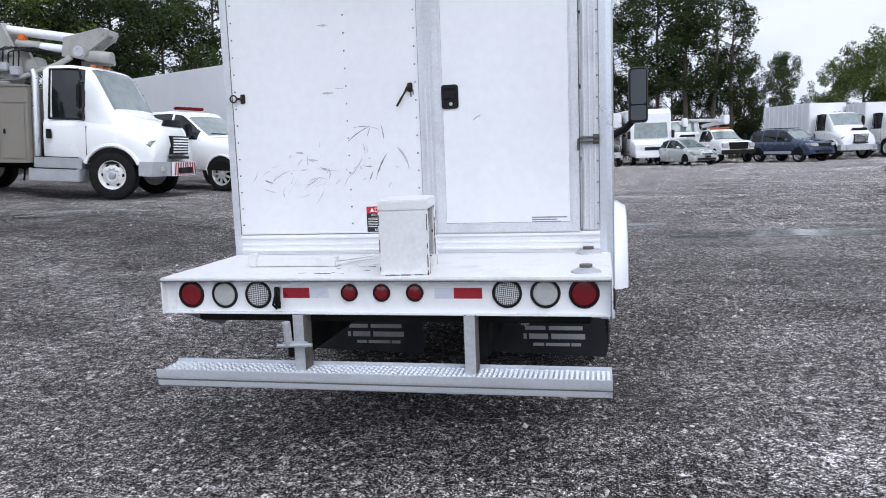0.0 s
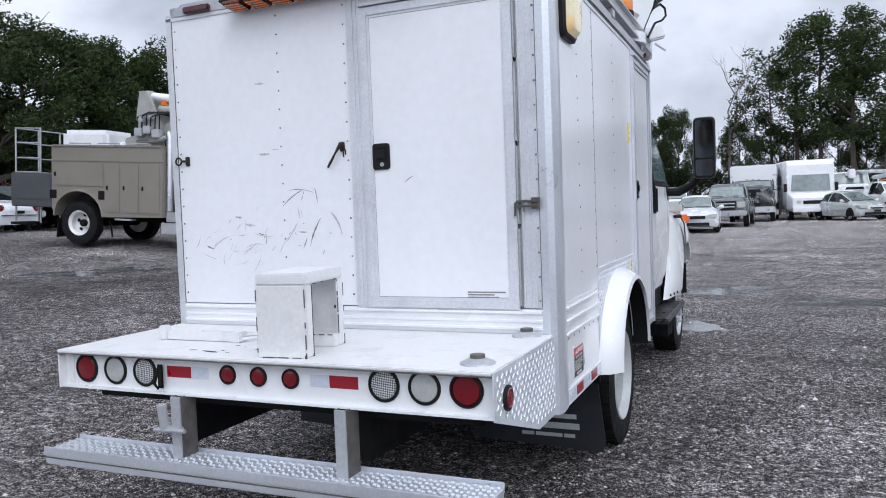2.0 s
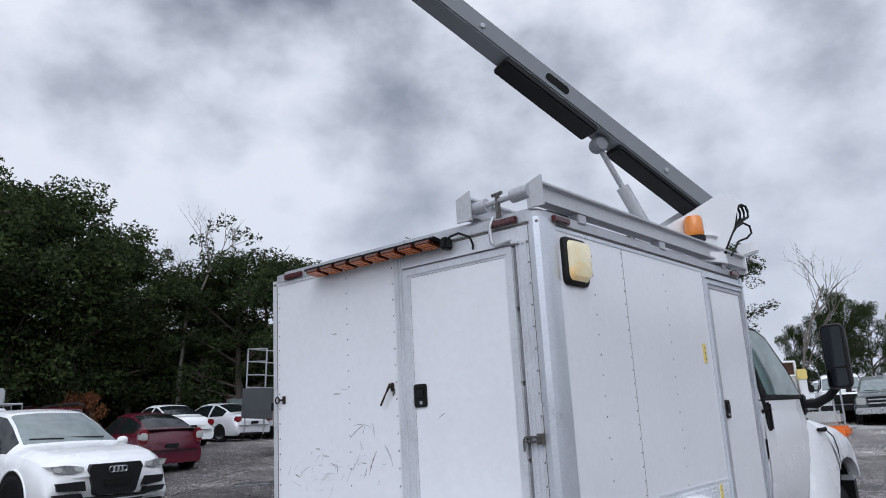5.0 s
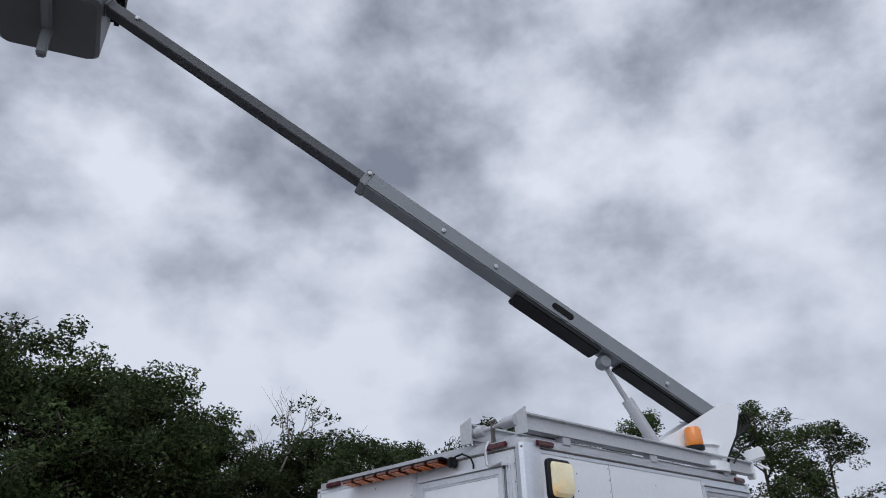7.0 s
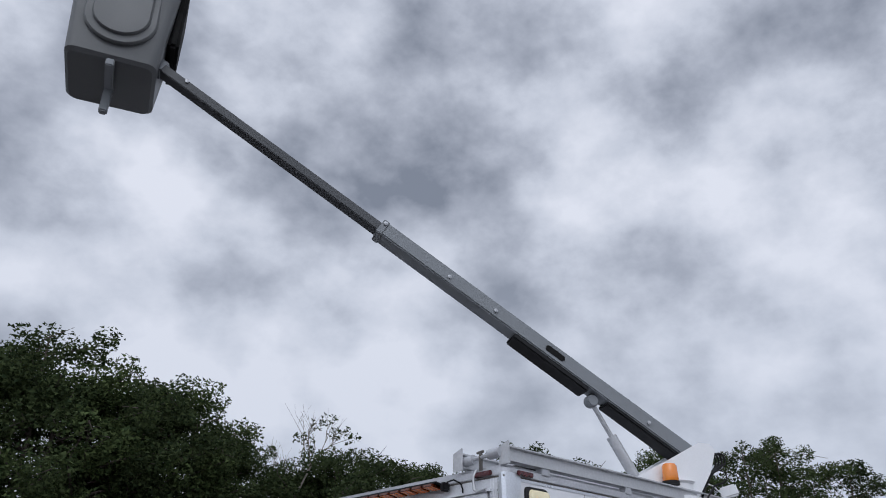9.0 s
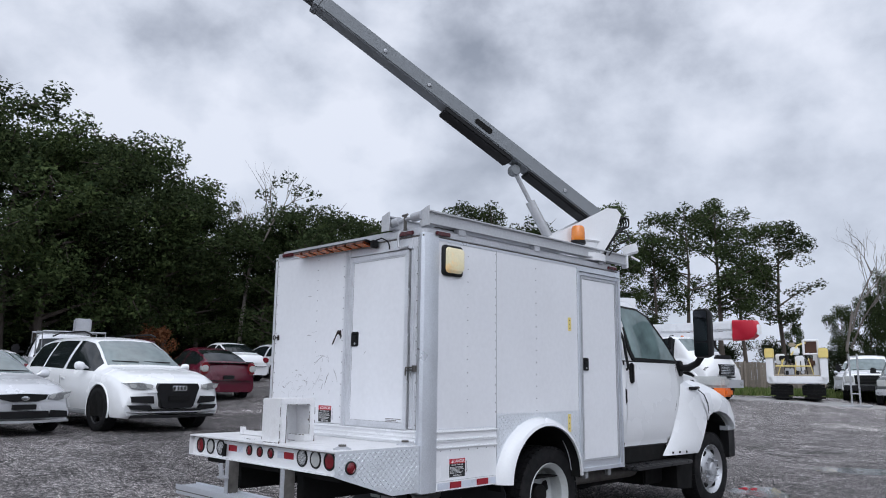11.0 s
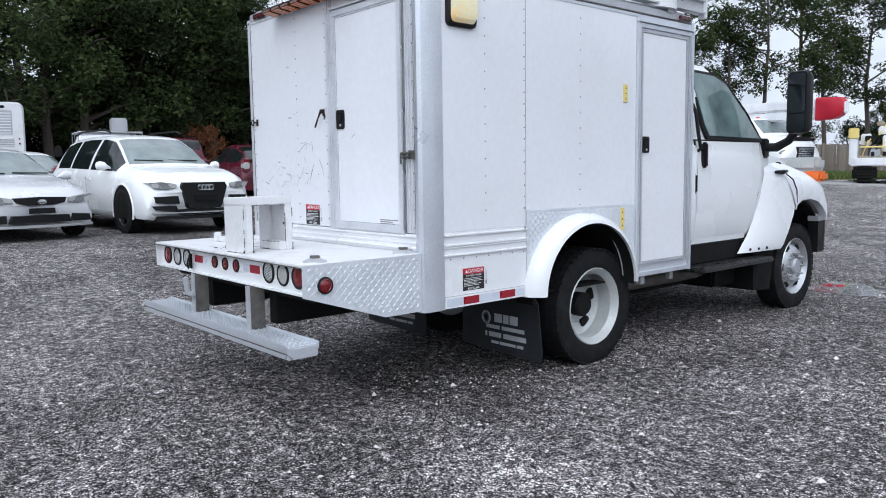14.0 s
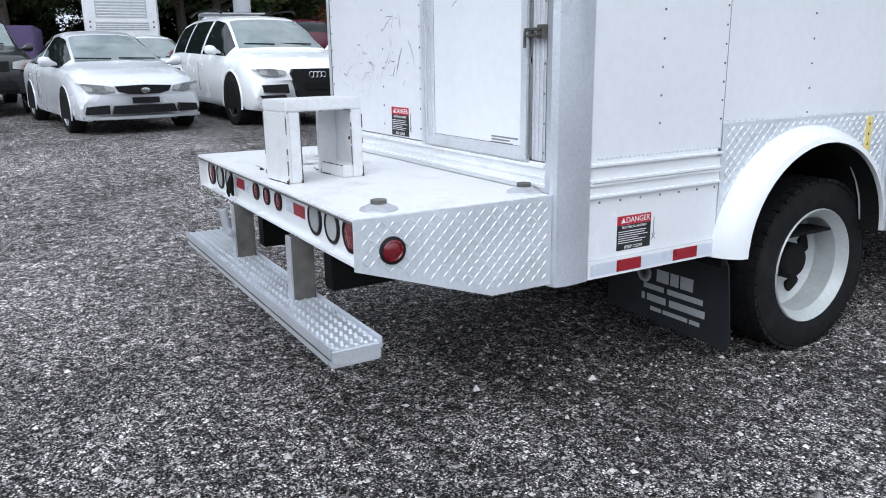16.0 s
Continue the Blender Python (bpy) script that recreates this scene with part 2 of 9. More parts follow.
ribbed(M["grid_lens"], 170, (0.10, 0.10, 0.105), (0.60, 0.61, 0.62))
PAINTS = dict(
    white=(0.86, 0.87, 0.88), silver=(0.70, 0.71, 0.74), grey=(0.10, 0.11, 0.11), maroon=(0.095, 0.006, 0.020),
    blue=(0.035, 0.055, 0.10), black=(0.015, 0.015, 0.017), pale=(0.52, 0.55, 0.54), purple=(0.10, 0.07, 0.16), dark_red=(0.10, 0.02, 0.02),
)
PAINT = {k: mat(k + "_car_paint", v, 0.25, 0.15 if k in ("silver", "grey", "blue", "pale") else 0.0, vary=0.05, scale=2, coat=0.45) for k, v in PAINTS.items()}


def ground_material():
    m = bpy.data.materials.new("crushed_asphalt_gravel")
    m.use_nodes = True
    n, l = m.node_tree.nodes, m.node_tree.links
    b = n["Principled BSDF"]
    b.inputs["Specular IOR Level"].default_value = 0.10
    co = n.new("ShaderNodeTexCoord")

    def noise_tex(scale, detail=5, rough=0.55):
        t = n.new("ShaderNodeTexNoise")
        t.inputs["Scale"].default_value, t.inputs["Detail"].default_value, t.inputs["Roughness"].default_value = scale, detail, rough
        l.new(co.outputs["Object"], t.inputs["Vector"])
        return t

    def cells(scale):
        t = n.new("ShaderNodeTexVoronoi")
        t.inputs["Scale"].default_value, t.inputs["Randomness"].default_value = scale, 1.0
        l.new(co.outputs["Object"], t.inputs["Vector"])
        return t

    def ramp(socket, stops):
        r = n.new("ShaderNodeValToRGB")
        while len(r.color_ramp.elements) < len(stops):
            r.color_ramp.elements.new(0.5)
        for e, (p, c) in zip(r.color_ramp.elements, stops):
            e.position, e.color = p, (c, c, c, 1)
        l.new(socket, r.inputs["Fac"])
        return r.outputs["Color"]

    def mix(kind, fac, a, c):
        x = n.new("ShaderNodeMixRGB")
        x.blend_type = kind
        if isinstance(fac, float):
            x.inputs["Fac"].default_value = fac
        else:
            l.new(fac, x.inputs["Fac"])
        l.new(a, x.inputs["Color1"])
        l.new(c, x.inputs["Color2"])
        return x.outputs["Color"]

    stones, fines, large, patch = cells(104), cells(225), noise_tex(0.35, 6), noise_tex(1.6, 6, 0.65)
    lumps, grit = cells(34), noise_tex(15, 4, 0.75)
    sep = n.new("ShaderNodeSeparateColor")
    l.new(stones.outputs["Color"], sep.inputs["Color"])
    sep2 = n.new("ShaderNodeSeparateColor")
    l.new(fines.outputs["Color"], sep2.inputs["Color"])
    stone_tone = ramp(sep.outputs["Red"], [(0.0, 0.005), (0.38, 0.030), (0.52, 0.14), (0.72, 0.52), (1.0, 1.0)])
    fine_tone = ramp(sep2.outputs["Green"], [(0.0, 0.006), (0.50, 0.034), (0.76, 0.24), (1.0, 0.85)])
    gap = ramp(stones.outputs["Distance"], [(0.0, 1.0), (0.40, 0.95), (0.58, 0.0), (1.0, 0.0)])
    tone = mix("MIX", gap, fine_tone, stone_tone)
    shade = ramp(large.outputs["Fac"], [(0.30, 0.66), (0.5, 0.95), (0.70, 1.5)])
    tone = mix("MULTIPLY", 1.0, tone, shade)
    shade2 = ramp(patch.outputs["Fac"], [(0.32, 0.55), (0.5, 0.86), (0.72, 1.25)])
    tone = mix("MULTIPLY", 1.0, tone, shade2)
    # clods and coarser stones that still tell apart far off
    tone = mix("MULTIPLY", 1.0, tone, ramp(grit.outputs["Fac"], [(0.36, 0.30), (0.50, 0.80), (0.66, 2.2)]))
    sep3 = n.new("ShaderNodeSeparateColor")
    l.new(lumps.outputs["Color"], sep3.inputs["Color"])
    core = ramp(lumps.outputs["Distance"], [(0.0, 1.0), (0.26, 1.0), (0.42, 0.0)])
    pale = mix("MULTIPLY", 1.0, core, ramp(sep3.outputs["Red"], [(0.86, 0.0), (0.90, 0.75), (1.0, 1.0)]))
    dark = mix("MULTIPLY", 1.0, core, ramp(sep3.outputs["Blue"], [(0.66, 0.0), (0.80, 0.85)]))
    stone_rgb, clod_rgb = n.new("ShaderNodeRGB"), n.new("ShaderNodeRGB")
    stone_rgb.outputs[0].default_value, clod_rgb.outputs[0].default_value = (0.55, 0.54, 0.53, 1), (0.012, 0.012, 0.012, 1)
    tone = mix("MIX", dark, tone, clod_rgb.outputs[0])
    tone = mix("MIX", pale, tone, stone_rgb.outputs[0])
    # long swept tracks of tyres, in the direction of traffic
    lane, track = n.new("ShaderNodeMapping"), n.new("ShaderNodeTexNoise")
    lane.inputs["Rotation"].default_value, lane.inputs["Scale"].default_value = (0, 0, radians(-28)), (0.16, 1.5, 1.0)
    track.inputs["Scale"].default_value, track.inputs["Detail"].default_value, track.inputs["Roughness"].default_value = 1.0, 5, 0.6
    l.new(co.outputs["Object"], lane.inputs["Vector"])
    l.new(lane.outputs["Vector"], track.inputs["Vector"])
    tone = mix("MULTIPLY", 1.0, tone, ramp(track.outputs["Fac"], [(0.34, 0.78), (0.5, 1.0), (0.68, 1.25)]))
    warm = n.new("ShaderNodeRGB")
    warm.outputs[0].default_value = (1.0, 0.93, 0.92, 1)
    tone = mix("MULTIPLY", 1.0, tone, warm.outputs[0])
    # spreads where the gravel is darker or paler, with ragged rims
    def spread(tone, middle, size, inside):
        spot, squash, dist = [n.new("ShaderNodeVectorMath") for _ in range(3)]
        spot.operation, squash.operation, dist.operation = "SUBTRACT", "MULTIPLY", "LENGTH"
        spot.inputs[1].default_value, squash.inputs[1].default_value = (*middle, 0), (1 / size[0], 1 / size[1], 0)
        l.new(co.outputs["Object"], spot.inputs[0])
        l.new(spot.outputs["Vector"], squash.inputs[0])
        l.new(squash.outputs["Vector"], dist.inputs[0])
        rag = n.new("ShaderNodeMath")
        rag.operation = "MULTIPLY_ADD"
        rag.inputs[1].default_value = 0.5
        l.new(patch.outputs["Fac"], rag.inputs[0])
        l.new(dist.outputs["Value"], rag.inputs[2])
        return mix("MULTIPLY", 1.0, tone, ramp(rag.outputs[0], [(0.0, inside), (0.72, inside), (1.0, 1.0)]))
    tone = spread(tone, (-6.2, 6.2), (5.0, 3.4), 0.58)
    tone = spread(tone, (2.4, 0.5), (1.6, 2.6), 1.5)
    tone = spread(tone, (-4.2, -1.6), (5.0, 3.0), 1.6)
    # gravel paler towards the far row: grazing-angle brightness put into the colour
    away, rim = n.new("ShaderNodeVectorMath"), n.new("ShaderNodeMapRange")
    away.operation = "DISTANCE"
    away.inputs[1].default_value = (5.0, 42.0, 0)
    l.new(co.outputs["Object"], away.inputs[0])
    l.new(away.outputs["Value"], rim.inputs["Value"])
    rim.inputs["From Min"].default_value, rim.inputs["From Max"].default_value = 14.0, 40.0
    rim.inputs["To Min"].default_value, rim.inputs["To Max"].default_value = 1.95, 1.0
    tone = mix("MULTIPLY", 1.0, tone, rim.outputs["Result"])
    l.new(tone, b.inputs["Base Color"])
    wet = n.new("ShaderNodeMapRange")
    wet.inputs["From Min"].default_value, wet.inputs["From Max"].default_value = 0.36, 0.60
    wet.inputs["To Min"].default_value, wet.inputs["To Max"].default_value = 0.55, 0.9
    l.new(large.outputs["Fac"], wet.inputs["Value"])
    l.new(wet.outputs["Result"], b.inputs["Roughness"])
    bp = n.new("ShaderNodeBump")
    bp.inputs["Strength"].default_value, bp.inputs["Distance"].default_value = 1.0, 0.012
    inv = ramp(stones.outputs["Distance"], [(0.0, 1.0), (0.9, 0.0)])
    bumpmix = mix("ADD", 0.4, inv, ramp(fines.outputs["Distance"], [(0.0, 1.0), (0.9, 0.0)]))
    l.new(bumpmix, bp.inputs["Height"])
    l.new(bp.outputs["Normal"], b.inputs["Normal"])
    return m


def leaf_material(name, a, c):
    m = bpy.data.materials.new(name)
    m.use_nodes = True
    n, l = m.node_tree.nodes, m.node_tree.links
    b = n["Principled BSDF"]
    b.inputs["Roughness"].default_value, b.inputs["Specular IOR Level"].default_value = 0.75, 0.12
    g, info = n.new("ShaderNodeNewGeometry"), n.new("ShaderNodeObjectInfo")
    mx = n.new("ShaderNodeMixRGB")
    mx.inputs["Color1"].default_value, mx.inputs["Color2"].default_value = (*a, 1), (*c, 1)
    l.new(g.outputs["Random Per Island"], mx.inputs["Fac"])
    hs = n.new("ShaderNodeHueSaturation")
    mr = n.new("ShaderNodeMapRange")
    mr.inputs["To Min"].default_value, mr.inputs["To Max"].default_value = 0.75, 1.3
    l.new(info.outputs["Random"], mr.inputs["Value"])
    l.new(mr.outputs["Result"], hs.inputs["Value"])
    l.new(mx.outputs["Color"], hs.inputs["Color"])
    l.new(hs.outputs["Color"], b.inputs["Base Color"])
    tr = n.new("ShaderNodeBsdfTranslucent")
    l.new(hs.outputs["Color"], tr.inputs["Color"])
    ms = n.new("ShaderNodeMixShader")
    ms.inputs["Fac"].default_value = 0.22
    l.new(b.outputs["BSDF"], ms.inputs[1])
    l.new(tr.outputs["BSDF"], ms.inputs[2])
    l.new(ms.outputs["Shader"], n["Material Output"].inputs["Surface"])
    return m


LEAF = [leaf_material("dark_green_leaves", (0.017, 0.030, 0.012), (0.060, 0.080, 0.032)), leaf_material("mid_green_leaves", (0.020, 0.036, 0.013), (0.070, 0.093, 0.035)), leaf_material("light_green_leaves", (0.06, 0.10, 0.026), (0.17, 0.21, 0.065))]
# undergrowth leaves darkened: the shade below the canopy put into their colour
SHADE_LEAF = leaf_material("canopy_shade_leaves", (0.010, 0.018, 0.008), (0.034, 0.048, 0.020))
GRASS = leaf_material("grass_blades", (0.05, 0.09, 0.02), (0.16, 0.19, 0.07))
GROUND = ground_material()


# ---- building helpers ----
def bm_new():
    return bmesh.new()


def box(bm, x0, x1, y0, y1, z0, z1, m=None):
    vs = [bm.verts.new((x, y, z)) for z in (z0, z1) for x, y in ((x0, y0), (x1, y0), (x1, y1), (x0, y1))]
    if m is not None:
        for v in vs:
            v.co = m @ v.co
    for f in ((3, 2, 1, 0), (4, 5, 6, 7), (0, 1, 5, 4), (1, 2, 6, 5), (2, 3, 7, 6), (3, 0, 4, 7)):
        bm.faces.new([vs[i] for i in f])
    return vs


def bbox(bm, x0, x1, y0, y1, z0, z1, r=0.01, m=None, seg=2):
    """A box with rounded edges."""
    t = bmesh.new()
    box(t, x0, x1, y0, y1, z0, z1)
    bmesh.ops.bevel(t, geom=t.edges[:], offset=min(r, 0.49 * min(x1 - x0, y1 - y0, z1 - z0)), segments=seg, affect="EDGES", clamp_overlap=True)
    merge(bm, t, m)


def merge(bm, t, m=None):
    t.verts.index_update()
    vs = [bm.verts.new(m @ v.co if m is not None else v.co) for v in t.verts]
    for f in t.faces:
        try:
            bm.faces.new([vs[v.index] for v in f.verts])
        except ValueError:
            pass
    t.free()


def ring_loft(bm, rings, close=True, cap=True):
    """Joins rings of equal length; close: each ring is closed."""
    rs = [[bm.verts.new(p) for p in r] for r in rings]
    k = len(rs[0])
    for a, b in zip(rs, rs[1:]):
        for i in range(k if close else k - 1):
            j = (i + 1) % k
            bm.faces.new((a[i], a[j], b[j], b[i]))
    if cap and close:
        bm.faces.new(rs[0][::-1])
        bm.faces.new(rs[-1])
    return rs


def tube(bm, pts, radii, k=8, cap=True):
    """A tube along points, with one radius for each."""
    pts = [Vector(p) for p in pts]
    if isinstance(radii, (int, float)):
        radii = [radii] * len(pts)
    rings = []
    ref = Vector((0.31, 0.17, 0.93))
    for i, p in enumerate(pts):
        d = (pts[min(i + 1, len(pts) - 1)] - pts[max(i - 1, 0)]).normalized()
        if abs(d.dot(ref)) > 0.95:
            ref = Vector((0.9, 0.2, 0.1))
        u = d.cross(ref).normalized()
        w = d.cross(u)
        rings.append([p + radii[i] * (math.cos(a) * u + math.sin(a) * w) for a in [2 * math.pi * j / k for j in range(k)]])
    ring_loft(bm, rings, True, cap)


def lathe(bm, profile, k=32, m=None, axis="x", cap=True):
    """Turns (r, a) pairs round an axis; a is the place along it."""
    rings = []
    for r, a in profile:
        ring = []
        for j in range(k):
            t = 2 * math.pi * j / k
            p = Vector((a, r * math.cos(t), r * math.sin(t))) if axis == "x" else Vector((r * math.cos(t), a, r * math.sin(t))) if axis == "y" else Vector((r * math.cos(t), r * math.sin(t), a))
            ring.append(m @ p if m is not None else p)
        rings.append(ring)
    ring_loft(bm, rings, True, cap)


def prism(bm, poly, axis, a0, a1):
    """A polygon of two coordinates drawn out along an axis. poly for x: (y, z); for y: (x, z); for z: (x, y)."""
    def put(p, a):
        return {"x": (a, p[0], p[1]), "y": (p[0], a, p[1]), "z": (p[0], p[1], a)}[axis]
    ring_loft(bm, [[put(p, a0) for p in poly], [put(p, a1) for p in poly]], True, True)


def part(name, bm, material, parent=None, label="", smooth=35.0):
    bmesh.ops.recalc_face_normals(bm, faces=bm.faces[:])
    me = bpy.data.meshes.new(name)
    bm.to_mesh(me)
    bm.free()
    me.materials.append(material)
    if smooth:
        me.shade_smooth()
        me.set_sharp_from_angle(angle=radians(smooth))
    ob = new(name, me)
    if parent is not None:
        ob.parent = parent
    if label:
        tagged(ob, label)
    return ob


def share(ob, name, m, parent=None):
    """Another object on the same mesh."""
    o = new(name, ob.data)
    o.parent = parent if parent is not None else ob.parent
    o.matrix_basis = m
    return o


def thing(name, label, category, m=None, group="", kind=""):
    e = new(name)
    e.empty_display_size = 0.2
    tagged(e, label, category, group, kind)
    if m is not None:
        e.matrix_basis = m
    return e


def boxpart(name, dims, material, parent, label="", r=0.008, m=None, seg=2):
    bm = bm_new()
    bbox(bm, *dims, r=r, m=m, seg=seg)
    return part(name, bm, material, parent, label)


def text_part(name, words, size, m, material, parent, depth=0.0006):
    """Lettering turned into a mesh. m puts its plane (x right, y up, z towards the reader)."""
    cu = bpy.data.curves.new(name, "FONT")
    cu.body, cu.size, cu.extrude, cu.align_x, cu.align_y = words, size, depth, "CENTER", "CENTER"
    tmp = bpy.data.objects.new(name, cu)
    me = bpy.data.meshes.new_from_object(tmp)
    bpy.data.objects.remove(tmp)
    bpy.data.curves.remove(cu)
    me.transform(m)
    me.materials.append(material)
    ob = new(name, me)
    ob.parent = parent
    return ob


# ---- ground ----
def smoothstep(u):
    u = min(1.0, max(0.0, u))
    return u * u * (3 - 2 * u)


def ground_z(x, y):
    """The yard lies level round the truck and rises gently to its far side and ahead of it."""
    far = min(max(0.0, y - 6.0), 70.0)
    rise = 0.36 * smoothstep((-x - 1.5) / 7.0) + 0.028 * min(max(0.0, -x - 10.5), 24.0)
    rise += 0.28 * smoothstep((-x - 2.0) / 7.0) * smoothstep((y - 4.0) / 6.0) * (1.0 - smoothstep((y - 14.0) / 8.0))
    rise += 0.24 * smoothstep((-x - 8.6) / 5.2) * smoothstep((y - 8.2) / 3.0) * (1.0 - smoothstep((y - 15.0) / 8.0))
    ahead = 0.0065 * far * smoothstep(far / 12.0) + 0.22 * smoothstep((4.0 - x) / 10.0) * smoothstep((y - 12.0) / 15.0)
    return rise + ahead


def axis_steps(limit):
    v, s, out = 0.0, 1.0, [0.0]
    while v < limit:
        v += s
        s *= 1.06 if v > 20 else 1.0
        out.append(v)
    return out


def build_ground():
    pos = axis_steps(1500.0)
    xs = sorted({-v for v in pos} | set(pos))
    ys = xs
    me = bpy.data.meshes.new("ground")
    verts = [(x, y, ground_z(x, y)) for y in ys for x in xs]
    k = len(xs)
    faces = [(j * k + i, j * k + i + 1, (j + 1) * k + i + 1, (j + 1) * k + i) for j in range(len(ys) - 1) for i in range(k - 1)]
    me.from_pydata(verts, [], faces)
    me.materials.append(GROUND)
    me.shade_smooth()
    g = new("ground", me)
    tagged(g, "dark crushed asphalt yard with pale stone chips and damp patches", "ground", kind="structure")


build_ground()


# ---- the bucket truck ----
X0, X1 = -0.92, 1.04            # outer faces of the box body
YF, ZB, ZT = 2.66, 0.55, 2.46   # front of the box, its lower and upper edge
CX = 0.06                       # the truck's middle


def wheel(name, parent, m, r, width, rim_r, rim_mat, style, label=""):
    """A wheel on the x axis, its outer side at +x: a tyre with tread blocks and a rim."""
    w = new(name)
    w.parent = parent
    w.matrix_basis = m
    if label:
        tagged(w, label)
    h = width / 2
    bm = bm_new()
    lathe(bm, [(rim_r * 0.97, -h * 0.80), (rim_r * 1.02, -h * 0.93), (rim_r * 1.15, -h), (r * 0.86, -h * 1.0), (r * 0.955, -h * 0.90), (r * 0.985, -h * 0.72), (r, -h * 0.2), (r, h * 0.2), (r * 0.985, h * 0.72), (r * 0.955, h * 0.90), (r * 0.86, h * 1.0), (rim_r * 1.15, h), (rim_r * 1.02, h * 0.93), (rim_r * 0.97, h * 0.80)], 40, cap=False)
    n = 44 if r > 0.36 else 0
    for i in range(n):
        for k, s in ((0, 0.70), (0.5, -0.70), (0.3, 0.22), (0.8, -0.22)):
            q = Matrix.Rotation(2 * math.pi * (i + k) / n, 4, "X")
            box(bm, h * s - h * 0.21, h * s + h * 0.21, -0.0225 * r / 0.4, 0.0225 * r / 0.4, r * 0.975 - 0.004, r * 0.995 + 0.0035, q)
    part("tyre", bm, M["rubber"], w)
    bm = bm_new()
    if style == "dish":       # outer wheel of a dual pair: deep dish
        lathe(bm, [(rim_r * 0.99, -h * 0.9), (rim_r * 0.99, -h * 0.8), (rim_r * 0.90, -h * 0.75), (rim_r * 0.88, h * 0.62), (rim_r * 0.96, h * 0.80), (rim_r * 1.02, h * 0.92), (rim_r * 1.0, h * 0.99), (rim_r * 0.965, h * 0.92), (rim_r * 0.90, h * 0.72), (rim_r * 0.85, h * 0.60), (rim_r * 0.83, -h * 0.35), (rim_r * 0.70, -h * 0.62), (rim_r * 0.50, -h * 0.72), (rim_r * 0.48, -h * 0.55), (rim_r * 0.02, -h * 0.50)], 40)
        part("rim", bm, rim_mat, w, "dished pale steel rim")
        for i in range(5):
            a = 2 * math.pi * i / 5 + 0.3
            hb = bm_new()
            lathe(hb, [(0.045, -0.012), (0.045, 0.006), (0.04, 0.008)], 14, Matrix.Translation((-h * 0.60, 0.66 * rim_r * math.cos(a), 0.66 * rim_r * math.sin(a))) @ Matrix.Rotation(radians(0), 4, "Y"))
            part("hand_hole", hb, M["under"], w)
        bm = bm_new()
        lathe(bm, [(0.085, -h * 0.7), (0.085, h * 0.0), (0.07, h * 0.16), (0.03, h * 0.18)], 20)
        part("hub", bm, M["under"], w, "dark greasy axle hub")
    elif style == "flat":     # steered wheel: convex disc with long studs
        lathe(bm, [(rim_r * 0.99, -h * 0.9), (rim_r * 0.90, -h * 0.75), (rim_r * 0.88, h * 0.3), (rim_r * 0.96, h * 0.72), (rim_r * 1.02, h * 0.90), (rim_r * 1.0, h * 0.97), (rim_r * 0.95, h * 0.90), (rim_r * 0.88, h * 0.62), (rim_r * 0.80, h * 0.50), (rim_r * 0.62, h * 0.86), (rim_r * 0.42, h * 0.92), (rim_r * 0.40, h * 0.75), (rim_r * 0.02, h * 0.75)], 40)
        part("rim", bm, rim_mat, w, "silver steel rim with oval hand holes")
        for i in range(6):
            a = 2 * math.pi * i / 6
            hb = bm_new()
            lathe(hb, [(0.036, -0.02), (0.036, 0.004), (0.03, 0.006)], 14, Matrix.Translation((h * 0.67, 0.71 * rim_r * math.cos(a), 0.71 * rim_r * math.sin(a))) @ Matrix.Rotation(radians(25), 4, "X"))
            part("hand_hole", hb, M["under"], w)
        bm = bm_new()
        lathe(bm, [(0.075, h * 0.7), (0.075, h * 1.02), (0.06, h * 1.15), (0.02, h * 1.18)], 20)
        part("hub", bm, M["alu_dull"], w)
        for i in range(10):
            a = 2 * math.pi * i / 10
            sb = bm_new()
            lathe(sb, [(0.014, h * 0.8), (0.014, h * 1.0), (0.008, h * 1.02), (0.008, h * 1.22)], 8, Matrix.Translation((0, 0.50 * rim_r * math.cos(a), 0.50 * rim_r * math.sin(a))))
            part("stud", sb, M["alu_dull"], w)
    else:                     # car wheel with spokes
        lathe(bm, [(rim_r * 0.98, -h * 0.9), (rim_r * 0.90, -h * 0.7), (rim_r * 0.88, h * 0.5), (rim_r * 0.95, h * 0.75), (rim_r * 1.0, h * 0.9), (rim_r * 0.94, h * 0.86), (rim_r * 0.86, h * 0.6), (rim_r * 0.84, h * 0.1)], 28, cap=False)
        n_sp = 5 if style == "spoke5" else 9
        for i in range(n_sp):
            q = Matrix.Rotation(2 * math.pi * i / n_sp + 0.2, 4, "X")
            box(bm, h * 0.55, h * 0.80, -0.05 * (5 / n_sp), 0.05 * (5 / n_sp), 0.03, rim_r * 0.92, q)
        lathe(bm, [(0.065, h * 0.3), (0.065, h * 0.82), (0.05, h * 0.88), (0.01, h * 0.88)], 14)
        part("rim", bm, rim_mat, w)
        db = bm_new()
        lathe(db, [(rim_r * 0.86, 0.0), (rim_r * 0.86, h * 0.12), (0.02, h * 0.12)], 20)
        part("brake_disc", db, M["under"], w)
    return w


M["rivet"] = mat("weathered_rivet_head", (0.20, 0.20, 0.21), 0.5, 0.4, vary=0.3, scale=30, random_value=0.6)


def rivet_mesh():
    bm = bm_new()
    lathe(bm, [(0.0048, 0.0), (0.0042, 0.0018), (0.002, 0.0026)], 8, None, "y")
    ob = part("rivet", bm, M["rivet"], None)
    me = ob.data
    bpy.data.objects.remove(ob)
    return me


RIVET = rivet_mesh()


RIVET_PALE = RIVET.copy()
RIVET_PALE.materials[0] = M["alu"]


